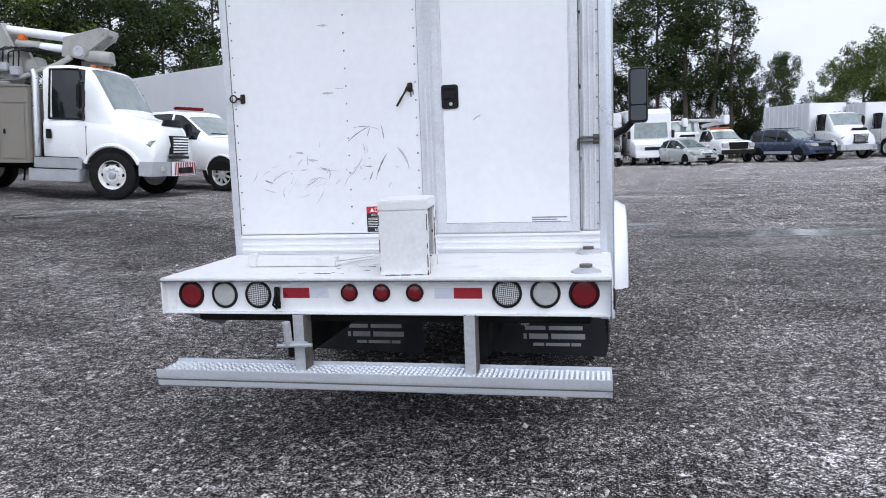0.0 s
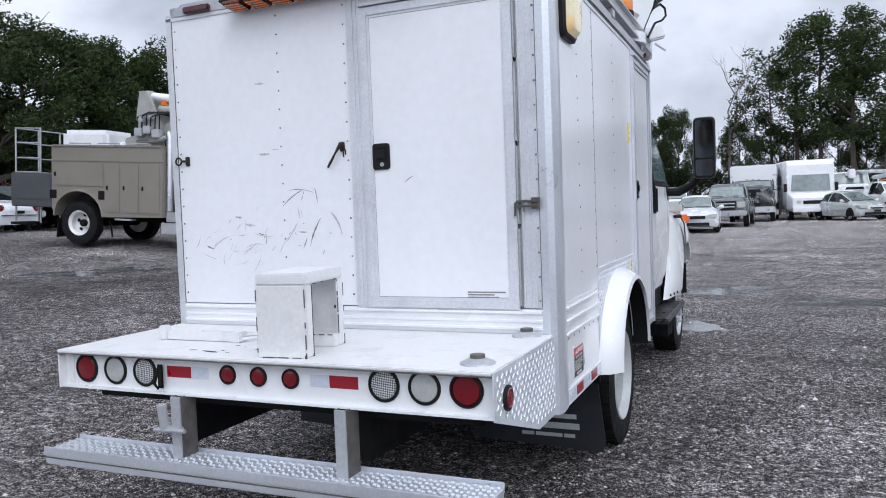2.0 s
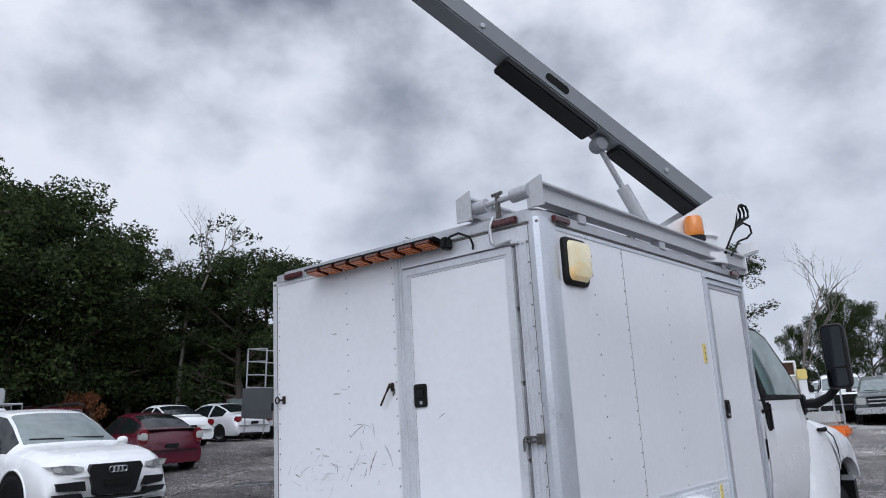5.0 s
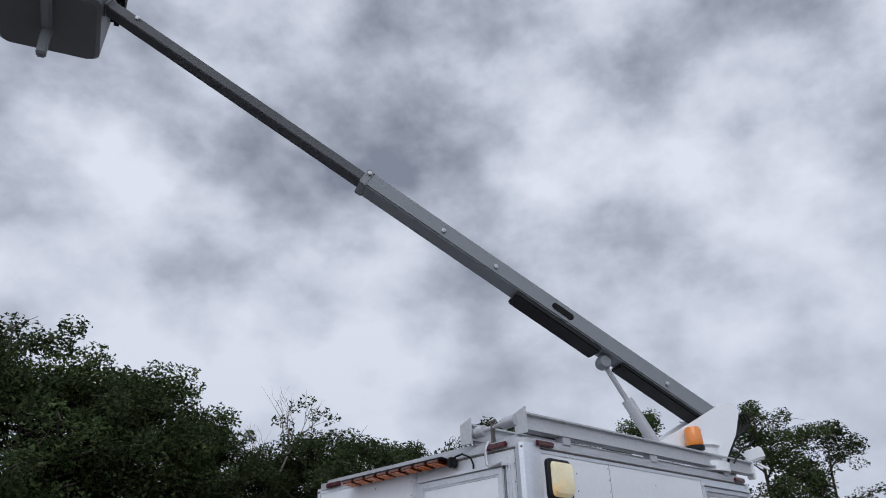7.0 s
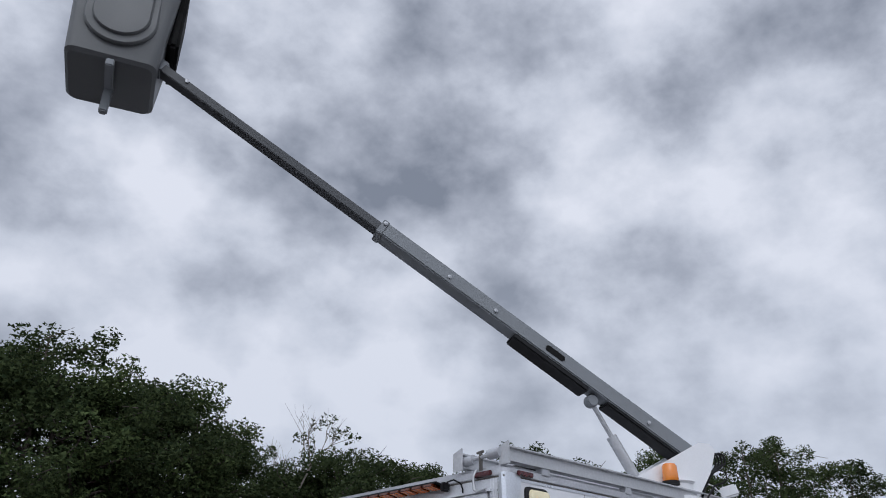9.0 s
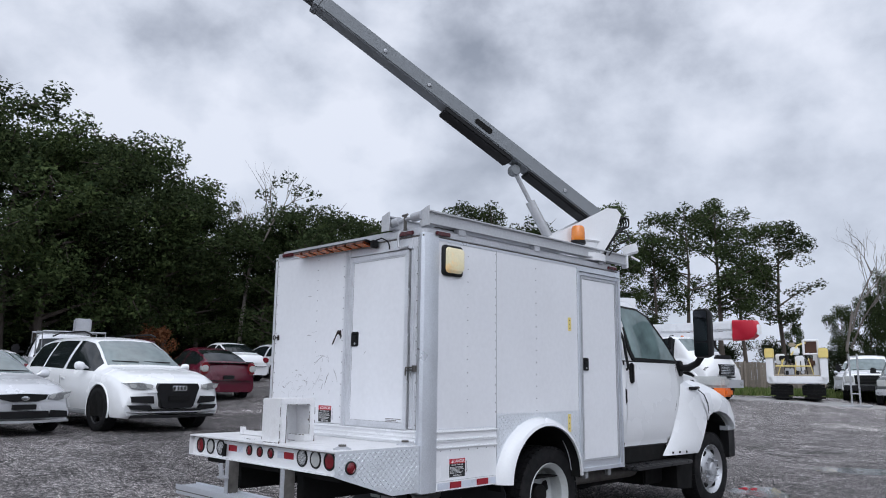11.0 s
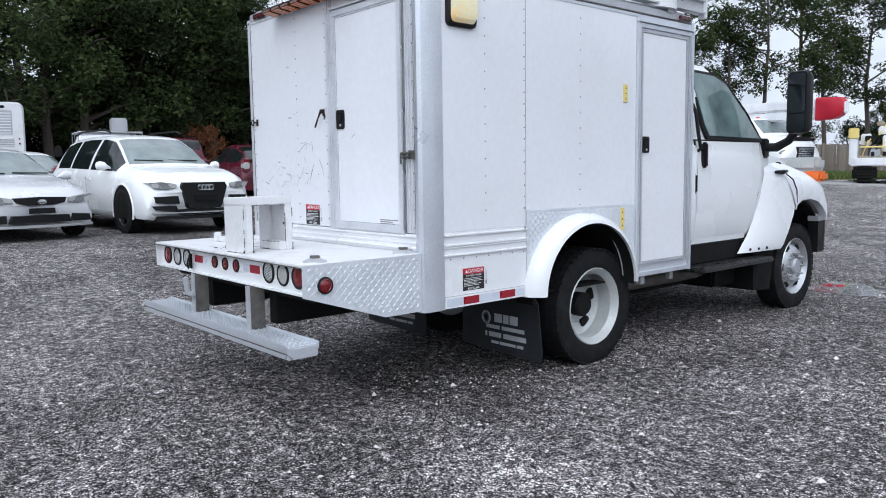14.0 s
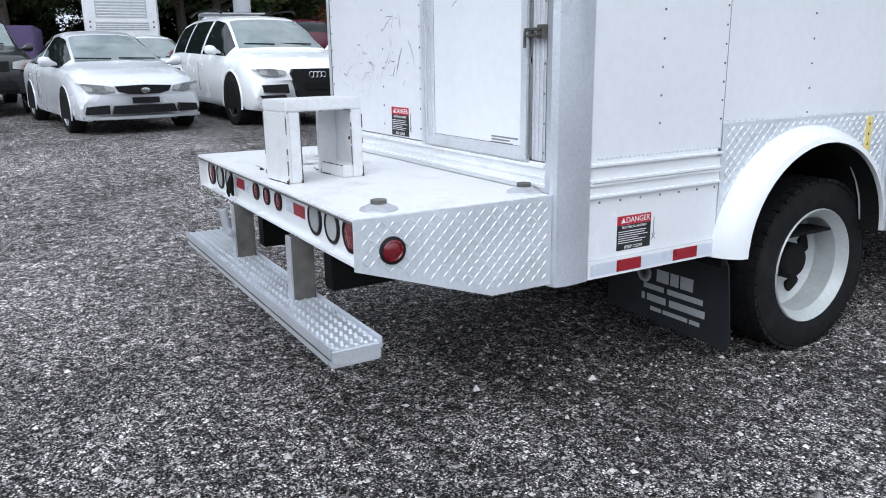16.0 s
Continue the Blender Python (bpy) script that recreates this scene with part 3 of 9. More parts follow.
def rivets(parent, pts, turn, mesh=RIVET):
    for p in pts:
        o = new("rivet", mesh)
        o.parent = parent
        o.matrix_basis = Matrix.Translation(p) @ turn


TURN_REAR = Matrix.Rotation(math.pi, 4, "Z")          # rivets that look to -y
TURN_SIDE = Matrix.Rotation(-math.pi / 2, 4, "Z")     # rivets that look to +x


def round_lamp(parent, x, z, r, lens, label, y=-0.714, ring=1.22):
    lamp = new("round_lamp")
    lamp.parent = parent
    tagged(lamp, label)
    bm = bm_new()
    lathe(bm, [(r * ring, 0.0), (r * ring, -0.004), (r * ring * 0.95, -0.008), (r * 1.04, -0.009), (r * 1.0, -0.004), (r * 0.98, 0.0)], 28, Matrix.Translation((x, y, z)), "y")
    part("grommet", bm, M["black"], lamp)
    bm = bm_new()
    lathe(bm, [(r, 0.0), (r, -0.003), (r * 0.93, -0.006), (r * 0.5, -0.008), (r * 0.05, -0.009)], 28, Matrix.Translation((x, y, z)), "y")
    part("lens", bm, lens, lamp)


def danger_sticker(m):
    """A warning sign: x right, y up, z towards the reader; 0.17 wide and 0.13 high."""
    s = thing("warning_sticker", "red and black DANGER electrical hazard sticker with white lettering", "sticker")
    s.matrix_basis = m
    boxpart("backing", (-0.085, 0.085, -0.065, 0.03, 0, 0.001), M["ink"], s, r=0.0004, seg=1)
    boxpart("header", (-0.085, 0.085, 0.0303, 0.065, 0, 0.0012), M["red_paint"], s, "red header", r=0.0004, seg=1)
    text_part("heading", "DANGER", 0.030, Matrix.Translation((0.018, 0.047, 0.0014)), M["white_ink"], s)
    text_part("sub_heading", "ELECTRICAL HAZARD", 0.0125, Matrix.Translation((0.0, 0.021, 0.0012)), M["white_ink"], s)
    bm = bm_new()
    prism(bm, [(-0.066, 0.038), (-0.044, 0.038), (-0.055, 0.058)], "z", 0.0012, 0.002)
    part("triangle", bm, M["white_ink"], s)
    for i, w in enumerate((0.070, 0.066, 0.074, 0.05, 0.069, 0.060)):
        boxpart("text_line", (-0.078, -0.078 + 2 * w, 0.004 - i * 0.0085, 0.0068 - i * 0.0085, 0.0010, 0.0016), M["white_ink"], s, r=0.0002, seg=1)
    text_part("footer", "KEEP CLEAR", 0.017, Matrix.Translation((0.0, -0.055, 0.0012)), M["white_ink"], s)
    bm = bm_new()
    box(bm, 0.100, 0.102, -0.02, 0.045, 0, 0.001)
    for a in (0.6, -0.6, 2.5, -2.5):
        box(bm, -0.001, 0.001, 0.0, 0.014, 0, 0.001, Matrix.Translation((0.101, -0.03, 0)) @ Matrix.Rotation(a, 4, "Z"))
    part("pictogram", bm, M["ink"], s, "small black pictogram")
    return s


def tread_plate(parent, name, poly, x, step=0.036):
    """A sheet on the side x with raised tread bars. poly: (y, z) corners."""
    bm = bm_new()
    prism(bm, poly, "x", x - 0.004, x)
    ob = part(name, bm, M["tread"], parent, "bright aluminium tread plate")
    bm = bm_new()
    ys, zs = [p[0] for p in poly], [p[1] for p in poly]

    def inside(y, z):
        c = False
        for (y0, z0), (y1, z1) in zip(poly, poly[1:] + poly[:1]):
            if (z0 > z) != (z1 > z) and y < (y1 - y0) * (z - z0) / (z1 - z0) + y0:
                c = not c
        return c
    i = 0
    y = min(ys) + step / 2
    while y < max(ys):
        j = 0
        z = min(zs) + step / 2
        while z < max(zs):
            if all(inside(y + a, z + b) for a in (-0.015, 0.015) for b in (-0.015, 0.015)):
                q = Matrix.Translation((x, y, z)) @ Matrix.Rotation(radians(45 if (i + j) % 2 else -45), 4, "X")
                a, b, h = 0.0150, 0.0036, 0.0024
                vs = [bm.verts.new(q @ Vector(p)) for p in ((-0.001, -a, 0), (-0.001, 0, -b), (-0.001, a, 0), (-0.001, 0, b), (h, -a * 0.5, 0), (h, a * 0.5, 0))]
                for f in ((0, 1, 4), (1, 5, 4), (1, 2, 5), (2, 3, 5), (3, 4, 5), (3, 0, 4)):
                    bm.faces.new([vs[k] for k in f])
            z += step
            j += 1
        y += step
        i += 1
    part("tread_pattern", bm, M["tread"], ob)
    return ob


def panel_frame(bm, x0, x1, z0, z1, w, d, y):
    """A flat frame in a plane y, w wide and d thick, towards -y."""
    box(bm, x0, x1, y - d, y, z0, z0 + w)
    box(bm, x0, x1, y - d, y, z1 - w, z1)
    box(bm, x0, x0 + w, y - d, y, z0 + w, z1 - w)
    box(bm, x1 - w, x1, y - d, y, z0 + w, z1 - w)


def rounded_rect(x0, x1, z0, z1, r, k=5):
    pts = []
    for cx, cz, a0 in ((x1 - r, z1 - r, 0), (x0 + r, z1 - r, 90), (x0 + r, z0 + r, 180), (x1 - r, z0 + r, 270)):
        for i in range(k):
            a = radians(a0 + 90 * i / (k - 1))
            pts.append((cx + r * math.cos(a), cz + r * math.sin(a)))
    return pts


def paddle_handle(parent, m):
    """A black paddle latch: local x right, y up, z out."""
    h = new("paddle_latch")
    h.parent = parent
    h.matrix_basis = m
    tagged(h, "black paddle latch")
    bm = bm_new()
    prism(bm, rounded_rect(-0.042, 0.042, -0.058, 0.058, 0.014), "z", 0, 0.007)
    part("flange", bm, M["black"], h)
    boxpart("cup", (-0.028, 0.028, 0.0, 0.042, 0.006, 0.009), M["under"], h, r=0.003)
    boxpart("paddle", (-0.027, 0.027, -0.012, 0.03, 0.008, 0.016), M["black"], h, r=0.004)
    bm = bm_new()
    lathe(bm, [(0.009, 0.006), (0.009, 0.011), (0.004, 0.011)], 12, Matrix.Translation((0.005, -0.035, 0)), "z")
    part("lock", bm, M["steel"], h, "small steel lock barrel")


FACE = Matrix(((1, 0, 0, 0), (0, 0, -1, 0), (0, 1, 0, 0), (0, 0, 0, 1)))     # plane that looks to -y
SIDE = Matrix(((0, 0, 1, 0), (1, 0, 0, 0), (0, 1, 0, 0), (0, 0, 0, 1)))      # plane that looks to +x


# for stained parts, and for painted shade on hanger webs and deck lip
M["web_steel"] = mat("stained_and_shade_steel", (0.15, 0.14, 0.13), 0.6, 0.3, vary=0.4, scale=8, fine=30, dirt=0.6, dirt_colour=(0.04, 0.035, 0.03), dirt_scale=6)


M["dark_rust"] = mat("dark_rusted_iron", (0.030, 0.020, 0.017), 0.85, 0.1, vary=0.5, scale=40, fine=120, dirt=0.5, dirt_colour=(0.12, 0.06, 0.035), dirt_scale=30, bump=0.2)
M["marker_red"] = mat("dark_red_marker_lens", (0.075, 0.006, 0.010), 0.25, vary=0.3, scale=40, coat=0.3)
M["step_black"] = mat("worn_black_step_plastic", (0.028, 0.028, 0.030), 0.32, vary=0.3, scale=9, spec=0.6, dirt=0.4, dirt_colour=(0.07, 0.068, 0.065), dirt_scale=7)
M["dark_boom"] = mat("dark_boom_paint", (0.060, 0.064, 0.070), 0.6, vary=0.08, scale=2, fine=8)
M["post_alu"] = mat("dirty_post_aluminium", (0.68, 0.695, 0.73), 0.4, 0.3, vary=0.16, scale=5, fine=90, dirt=0.4, dirt_colour=(0.27, 0.27, 0.28), dirt_scale=4, bump=0.02)
M["seam"] = mat("grey_seam_sealant", (0.36, 0.36, 0.37), 0.7, vary=0.4, scale=6, fine=40, dirt=0.6, dirt_colour=(0.08, 0.075, 0.07), dirt_scale=9)
M["pale_scuff"] = mat("pale_grey_scuff", (0.50, 0.50, 0.51), 0.6, vary=0.3, scale=20, fine=150)
M["bar_lens"] = mat("dark_amber_bar_lens", (0.11, 0.022, 0.006), 0.25, vary=0.35, scale=30, coat=0.5)
M["led"] = mat("amber_led_row", (0.70, 0.16, 0.012), 0.3, vary=0.5, scale=60, fine=160, emission=0.12)


def build_truck():
    truck = thing("bucket_truck", "white utility truck with riveted box body and raised bucket boom", "truck")

    # box body shell
    body = new("box_body")
    body.parent = truck
    bm = bm_new()
    prism(bm, [(0.02, ZB), (0.02, ZT - 0.01), (YF, ZT - 0.01), (YF, ZB), (1.82, ZB), (1.82, 0.985), (0.90, 0.985), (0.90, ZB)], "x", X0 + 0.02, X1 - 0.02)
    part("shell", bm, M["panel"], body)
    boxpart("wheel_house", (-0.45, 0.52, 0.88, 1.84, ZB + 0.003, 0.99), M["under"], body, r=0.005)
    # roof with a rolled edge
    bm = bm_new()
    prism(bm, rounded_rect(X0 - 0.005, X1 + 0.012, -0.012, YF + 0.01, 0.07), "z", ZT - 0.045, ZT)
    prism(bm, rounded_rect(X0 + 0.03, X1 - 0.03, 0.025, YF - 0.03, 0.06), "z", ZT, ZT + 0.025)
    part("roof", bm, M["alu_dull"], body, "dull aluminium roof with rolled edge")
    boxpart("trim_gap", (X0 + 0.0, X1 + 0.002, -0.0075, -0.003, ZT - 0.060, ZT - 0.048), M["web_steel"], body, "grimy gap below the roof edge", r=0.001, seg=1)
    boxpart("trim_gap", (X1 - 0.004, X1 + 0.0065, 0.10, YF - 0.02, ZT - 0.056, ZT - 0.047), M["web_steel"], body, r=0.001, seg=1)
    # rear panels
    bm = bm_new()
    box(bm, -0.885, 0.117, -0.004, 0.02, 0.99, ZT - 0.045)
    part("rear_panel", bm, M["panel"], body, "white riveted panel with dark scuffs")
    # rear corner posts
    bm = bm_new()
    ring = [(0.985, -0.006), (1.02, -0.012), (1.045, 0.0), (1.054, 0.03), (1.052, 0.10), (1.046, 0.148), (1.03, 0.15), (1.03, 0.02), (0.985, 0.02)]
    prism(bm, ring, "z", ZB, ZT - 0.03)
    part("corner_post", bm, M["alu"], body, "rounded aluminium corner post")
    bm = bm_new()
    prism(bm, [(-0.885, -0.006), (-0.885, 0.02), (-0.91, 0.02), (-0.91, 0.14), (-0.935, 0.14), (-0.935, 0.02), (-0.925, -0.006)], "z", ZB, ZT - 0.03)
    part("corner_post", bm, M["post_alu"], body)
    # right of the door: ribbed trim
    bm = bm_new()
    box(bm, 0.905, 0.985, -0.003, 0.02, 0.99, ZT - 0.045)
    post = part("door_post", bm, M["post_alu"], body)
    for x in (0.915, 0.94, 0.965):
        boxpart("rib", (x - 0.004, x + 0.004, -0.009, -0.003, 0.99, 2.40), M["post_alu"], post, r=0.001, seg=1)
    # post between panel and door
    bm = bm_new()
    box(bm, 0.117, 0.186, -0.010, 0.02, 0.975, ZT - 0.045)
    post = part("middle_post", bm, M["post_alu"], body, "ribbed aluminium post")
    boxpart("rib", (0.140, 0.152, -0.017, -0.010, 0.98, 2.40), M["post_alu"], post, r=0.001, seg=1)
    boxpart("rib", (0.164, 0.172, -0.015, -0.010, 0.98, 2.40), M["post_alu"], post, r=0.001, seg=1)
    # header rail over the door, with drip cap
    bm = bm_new()
    box(bm, 0.186, 0.985, -0.006, 0.02, 2.315, ZT - 0.045)
    box(bm, 0.19, 0.93, -0.030, -0.006, 2.318, 2.330)
    box(bm, -0.885, 0.117, -0.010, -0.004, 2.395, 2.412)
    part("header_rail", bm, M["post_alu"], body)
    # bottom rail above the deck
    bm = bm_new()
    box(bm, -0.885, 0.985, -0.006, 0.02, 0.882, 0.985)
    rail = part("bottom_rail", bm, M["white"], body)
    for z, d in ((0.972, 0.016), (0.935, 0.010), (0.905, 0.014)):
        boxpart("rib", (-0.885, 0.985, -d, -0.006, z - 0.006, z + 0.006), M["white"], rail, r=0.001, seg=1)
    for xa, xb, z0, z1, yy in ((-0.8865, -0.8835, 0.99, 2.41, -0.0075), (0.1145, 0.1172, 0.99, 2.41, -0.0062), (0.1862, 0.1882, 0.985, 2.31, -0.0105), (0.9030, 0.9052, 0.99, 2.40, -0.0045), (0.9845, 0.9870, 0.99, 2.41, -0.0080)):
        boxpart("panel_gap", (xa, xb, yy, yy + 0.006, z0, z1), M["web_steel"], body, r=0.0004, seg=1)
    for yy, z0, z1 in ((0.1485, 0.56, 2.40), (0.820, 1.09, 2.385), (1.9505, 0.56, 2.385)):
        boxpart("panel_gap", (X1 - 0.004, X1 + 0.0016, yy - 0.0009, yy + 0.0009, z0, z1), M["seam"], body, r=0.0004, seg=1)
    # rear door
    door = new("rear_door")
    door.parent = truck
    tagged(door, "white hinged rear door in a grey frame")
    bm = bm_new()
    panel_frame(bm, 0.188, 0.892, 0.985, 2.312, 0.034, 0.018, 0.0)
    panel_frame(bm, 0.222, 0.858, 1.019, 2.278, 0.012, 0.012, 0.0)
    part("door_frame", bm, M["post_alu"], door)
    bm = bm_new()
    box(bm, 0.234, 0.846, -0.010, 0.01, 1.031, 2.266)
    part("door_panel", bm, M["panel"], door)
    for xa, xb, za, zb in ((0.2315, 0.2345, 1.03, 2.267), (0.8455, 0.8485, 1.03, 2.267), (0.2345, 0.8455, 2.2645, 2.2675), (0.2345, 0.8455, 1.0295, 1.0325)):
        boxpart("seal", (xa, xb, -0.0113, -0.006, za, zb), M["web_steel"], door, r=0.0004, seg=1)
    paddle_handle(door, Matrix.Translation((0.272, -0.010, 1.655)) @ FACE)
    boxpart("hinge_gap", (0.8925, 0.8955, -0.0035, -0.0005, 1.0, 2.30), M["under"], door, r=0.0005, seg=1)
    for z0, z1 in ((1.00, 1.32), (1.34, 1.66), (1.68, 2.00), (2.02, 2.30)):
        bm = bm_new()
        tube(bm, [(0.899, -0.022, z0), (0.899, -0.020, z1)], 0.0045, 8)
        box(bm, 0.896, 0.906, -0.010, -0.002, z0, z1)
        part("hinge", bm, M["steel"], door, "dark piano hinge")
    bm = bm_new()
    for i in range(3):
        box(bm, 0.66, 0.66 + (0.17, 0.12, 0.14)[i], -0.0108, -0.0100, 1.052 - i * 0.011, 1.058 - i * 0.011)
    part("dealer_label", bm, M["scuff"], door, "small line of unreadable dark print")
    # door stay bracket and its hook
    bm = bm_new()
    bbox(bm, 0.895, 0.985, -0.040, -0.012, 1.427, 1.437, 0.003)
    bbox(bm, 0.895, 0.985, -0.040, -0.012, 1.408, 1.416, 0.003)
    box(bm, 0.958, 0.988, -0.030, -0.004, 1.400, 1.446)
    tube(bm, [(0.888, -0.028, 1.372), (0.888, -0.028, 1.425), (0.90, -0.03, 1.43)], 0.005, 6)
    part("door_stay", bm, M["web_steel"], body, "dark weathered steel door stay")
    # handle and ring on the fixed panel
    bm = bm_new()
    tube(bm, [(0.068, -0.004, 1.715), (0.068, -0.028, 1.713)], 0.009, 8)
    tube(bm, [(0.076, -0.028, 1.728), (0.062, -0.030, 1.705), (0.044, -0.032, 1.678), (0.030, -0.032, 1.657), (0.006, -0.032, 1.621)], [0.008, 0.0075, 0.0045, 0.006, 0.0055], 8)
    bbox(bm, 0.056, 0.084, -0.010, -0.002, 1.69, 1.735, 0.004)
    box(bm, 0.072, 0.077, -0.008, -0.002, 1.665, 1.69)
    box(bm, 0.084, 0.088, -0.008, -0.002, 1.675, 1.70)
    part("twist_handle", bm, M["dark_rust"], body, "dark rusted twist handle")
    bm = bm_new()
    tube(bm, [(-0.872 + 0.018 * math.cos(a), -0.02, 1.70 + 0.018 * math.sin(a)) for a in [2 * math.pi * i / 14 for i in range(15)]], 0.0045, 6)
    tube(bm, [(-0.854, -0.02, 1.70), (-0.825, -0.012, 1.70)], 0.006, 6)
    bbox(bm, -0.838, -0.812, -0.012, -0.003, 1.675, 1.722, 0.003)
    part("ring_latch", bm, M["dark_rust"], body, "rusty ring latch")
    # scuffs on the panel: curved strokes with a shape of their own (x, z, length, slope, bend, width)
    rng = random.Random(4)

    def strokes(rows, material, label):
        bm = bm_new()
        for cx_, cz, ln, a, bend, wd in rows:
            y, prev = (-0.0048 if cx_ < 0.1 else -0.0108), None
            for k in range(9):
                u = k / 8 - 0.5
                q = a + bend * 0.45 * u
                px, pz = cx_ + ln * u * math.cos(q), cz + ln * u * math.sin(q)
                w = wd * (1 - (2 * u) ** 2 * 0.9) * rng.uniform(0.35, 1.0)
                cur = (bm.verts.new((px - math.sin(q) * w, y, pz + math.cos(q) * w)), bm.verts.new((px + math.sin(q) * w, y, pz - math.cos(q) * w)))
                if prev:
                    bm.faces.new((prev[0], cur[0], cur[1], prev[1]))
                prev = cur
        tagged(part("scuff_marks", bm, material, body, smooth=0), label, kind="stuff")
    dark = [(-0.17, 1.53, 0.15, -0.08, -0.7, 0.0022), (-0.21, 1.50, 0.15, 0.55, -0.5, 0.0030), (-0.155, 1.50, 0.05, 1.2, 0.2, 0.0022), (-0.10, 1.33, 0.15, 1.12, -0.4, 0.0055), (-0.15, 1.28, 0.06, 1.15, 0.2, 0.0038), (-0.16, 1.33, 0.05, -0.05, 0.2, 0.0030), (-0.08, 1.50, 0.075, 1.75, 0.3, 0.0028), (-0.40, 1.325, 0.045, -0.25, 0.3, 0.0030), (-0.71, 1.265, 0.05, -0.35, 0.3, 0.0048), (0.40, 1.55, 0.055, 0.55, -0.5, 0.0028), (-0.37, 1.30, 0.06, 1.5, 0.8, 0.0022)]
    dark += [(rng.gauss(-0.24, 0.17), rng.gauss(1.29, 0.08), rng.uniform(0.01, 0.035), rng.gauss(0.6, 0.7), rng.uniform(-0.8, 0.8), rng.uniform(0.0008, 0.0024)) for i in range(16)]
    pale = [(-0.36, 1.705, 0.065, -0.02, 0.1, 0.010), (-0.30, 1.725, 0.05, -0.1, 0.2, 0.003), (-0.37, 2.04, 0.06, -0.03, 0.1, 0.008), (-0.18, 1.42, 0.05, 1.75, 0.1, 0.004), (-0.165, 1.415, 0.04, 1.7, 0.1, 0.003), (-0.53, 1.41, 0.045, -0.1, 0.2, 0.007), (-0.46, 1.37, 0.055, -0.1, 0.2, 0.009), (-0.64, 1.30, 0.18, 0.5, -1.1, 0.0028), (0.03, 1.37, 0.13, 2.05, 0.7, 0.008), (-0.22, 1.33, 0.11, 0.95, 0.3, 0.0045)]
    pale += [(rng.gauss(-0.52, 0.13), rng.gauss(1.27, 0.05), rng.uniform(0.04, 0.13), rng.gauss(0.4, 0.5), rng.uniform(-1.5, 0.8), rng.uniform(0.0008, 0.0034)) for i in range(24)]
    strokes(dark, M["scuff"], "dark scuffs and scratches")
    strokes(pale, M["pale_scuff"], "pale grey rubbed scuffs")
    rivets(body, [(x, -0.004, 1.04 + 0.087 * i) for x in (-0.868, -0.263, 0.098) for i in range(16)], TURN_REAR)
    rivets(body, [(0.978, -0.008, 1.02 + 0.10 * i) for i in range(14)], TURN_REAR)

    # right side: upper panels, seam, trims, lower panel
    bm = bm_new()
    box(bm, X1 - 0.02, X1, 0.15, 0.818, 0.985, ZT - 0.045)
    box(bm, X1 - 0.02, X1, 0.822, 1.952, 1.082, ZT - 0.045)
    part("side_panel", bm, M["panel"], body)
    bm = bm_new()
    box(bm, X1 - 0.02, X1 + 0.004, 0.15, 1.955, 2.385, ZT - 0.042)
    part("upper_rail", bm, M["alu"], body)
    bm = bm_new()
    box(bm, X1 - 0.02, X1 + 0.004, 0.15, 0.80, 0.955, 0.985)
    box(bm, X1 - 0.02, X1 + 0.002, 0.15, 0.82, 0.845, 0.955)
    rail = part("side_rail", bm, M["white"], body, "white ribbed side rail")
    for z, d in ((0.968, 0.014), (0.912, 0.014), (0.900, 0.010), (0.855, 0.012)):
        boxpart("rib", (X1, X1 + d, 0.15, 0.82, z - 0.005, z + 0.005), M["white"], rail, r=0.001, seg=1)
    bm = bm_new()
    box(bm, X1 - 0.02, X1 - 0.001, 0.15, 0.82, 0.62, 0.845)
    part("lower_panel", bm, M["white"], body)
    bm = bm_new()
    box(bm, X1 - 0.02, X1 + 0.008, 0.15, 0.92, 0.553, 0.618)
    part("skirt_rail", bm, M["white"], body)
    rivets(body, [(X1, y, 1.10 + 0.10 * i) for y in (0.478, 1.34) for i in range(13)], TURN_SIDE)
    rivets(body, [(X1, y, 1.10 + 0.07 * i) for y in (0.807,) for i in range(19)], TURN_SIDE)
    rivets(body, [(X1 + 0.004, 0.18 + 0.022 * i, 0.99) for i in range(29)], TURN_SIDE, RIVET_PALE)
    rivets(body, [(X1, 0.85 + 0.035 * i, 1.088) for i in range(31)], TURN_SIDE, RIVET_PALE)
    rivets(body, [(X1 - 0.001, 0.20 + 0.1 * i, 0.832) for i in range(7)], TURN_SIDE)
    for y0, y1, k in ((0.16, 0.285, "silver_tape"), (0.287, 0.41, "red_tape"), (0.412, 0.578, "silver_tape"), (0.58, 0.713, "red_tape"), (0.715, 0.80, "silver_tape")):
        boxpart("reflective_tape", (X1 + 0.008, X1 + 0.0092, y0, y1, 0.563, 0.608), M[k], body, r=0.0004, seg=1)
    # side door
    sd = new("side_door")
    sd.parent = truck
    tagged(sd, "white side door in an aluminium frame")
    q = Matrix.Rotation(math.pi / 2, 4, "Z")

    def side_frame(bm, y0, y1, z0, z1, w, d, x):
        box(bm, x, x + d, y0, y1, z0, z0 + w)
        box(bm, x, x + d, y0, y1, z1 - w, z1)
        box(bm, x, x + d, y0, y0 + w, z0 + w, z1 - w)
        box(bm, x, x + d, y1 - w, y1, z0 + w, z1 - w)
    bm = bm_new()
    box(bm, X1 - 0.02, X1 + 0.002, 1.952, YF, ZB, ZT - 0.045)
    side_frame(bm, 1.955, 2.628, 0.555, 2.345, 0.03, 0.016, X1 + 0.002)
    box(bm, X1, X1 + 0.035, 1.95, 2.64, 2.348, 2.36)
    part("door_frame", bm, M["alu"], sd)
    bm = bm_new()
    side_frame(bm, 1.992, 2.590, 0.64, 2.305, 0.022, 0.014, X1 + 0.002)
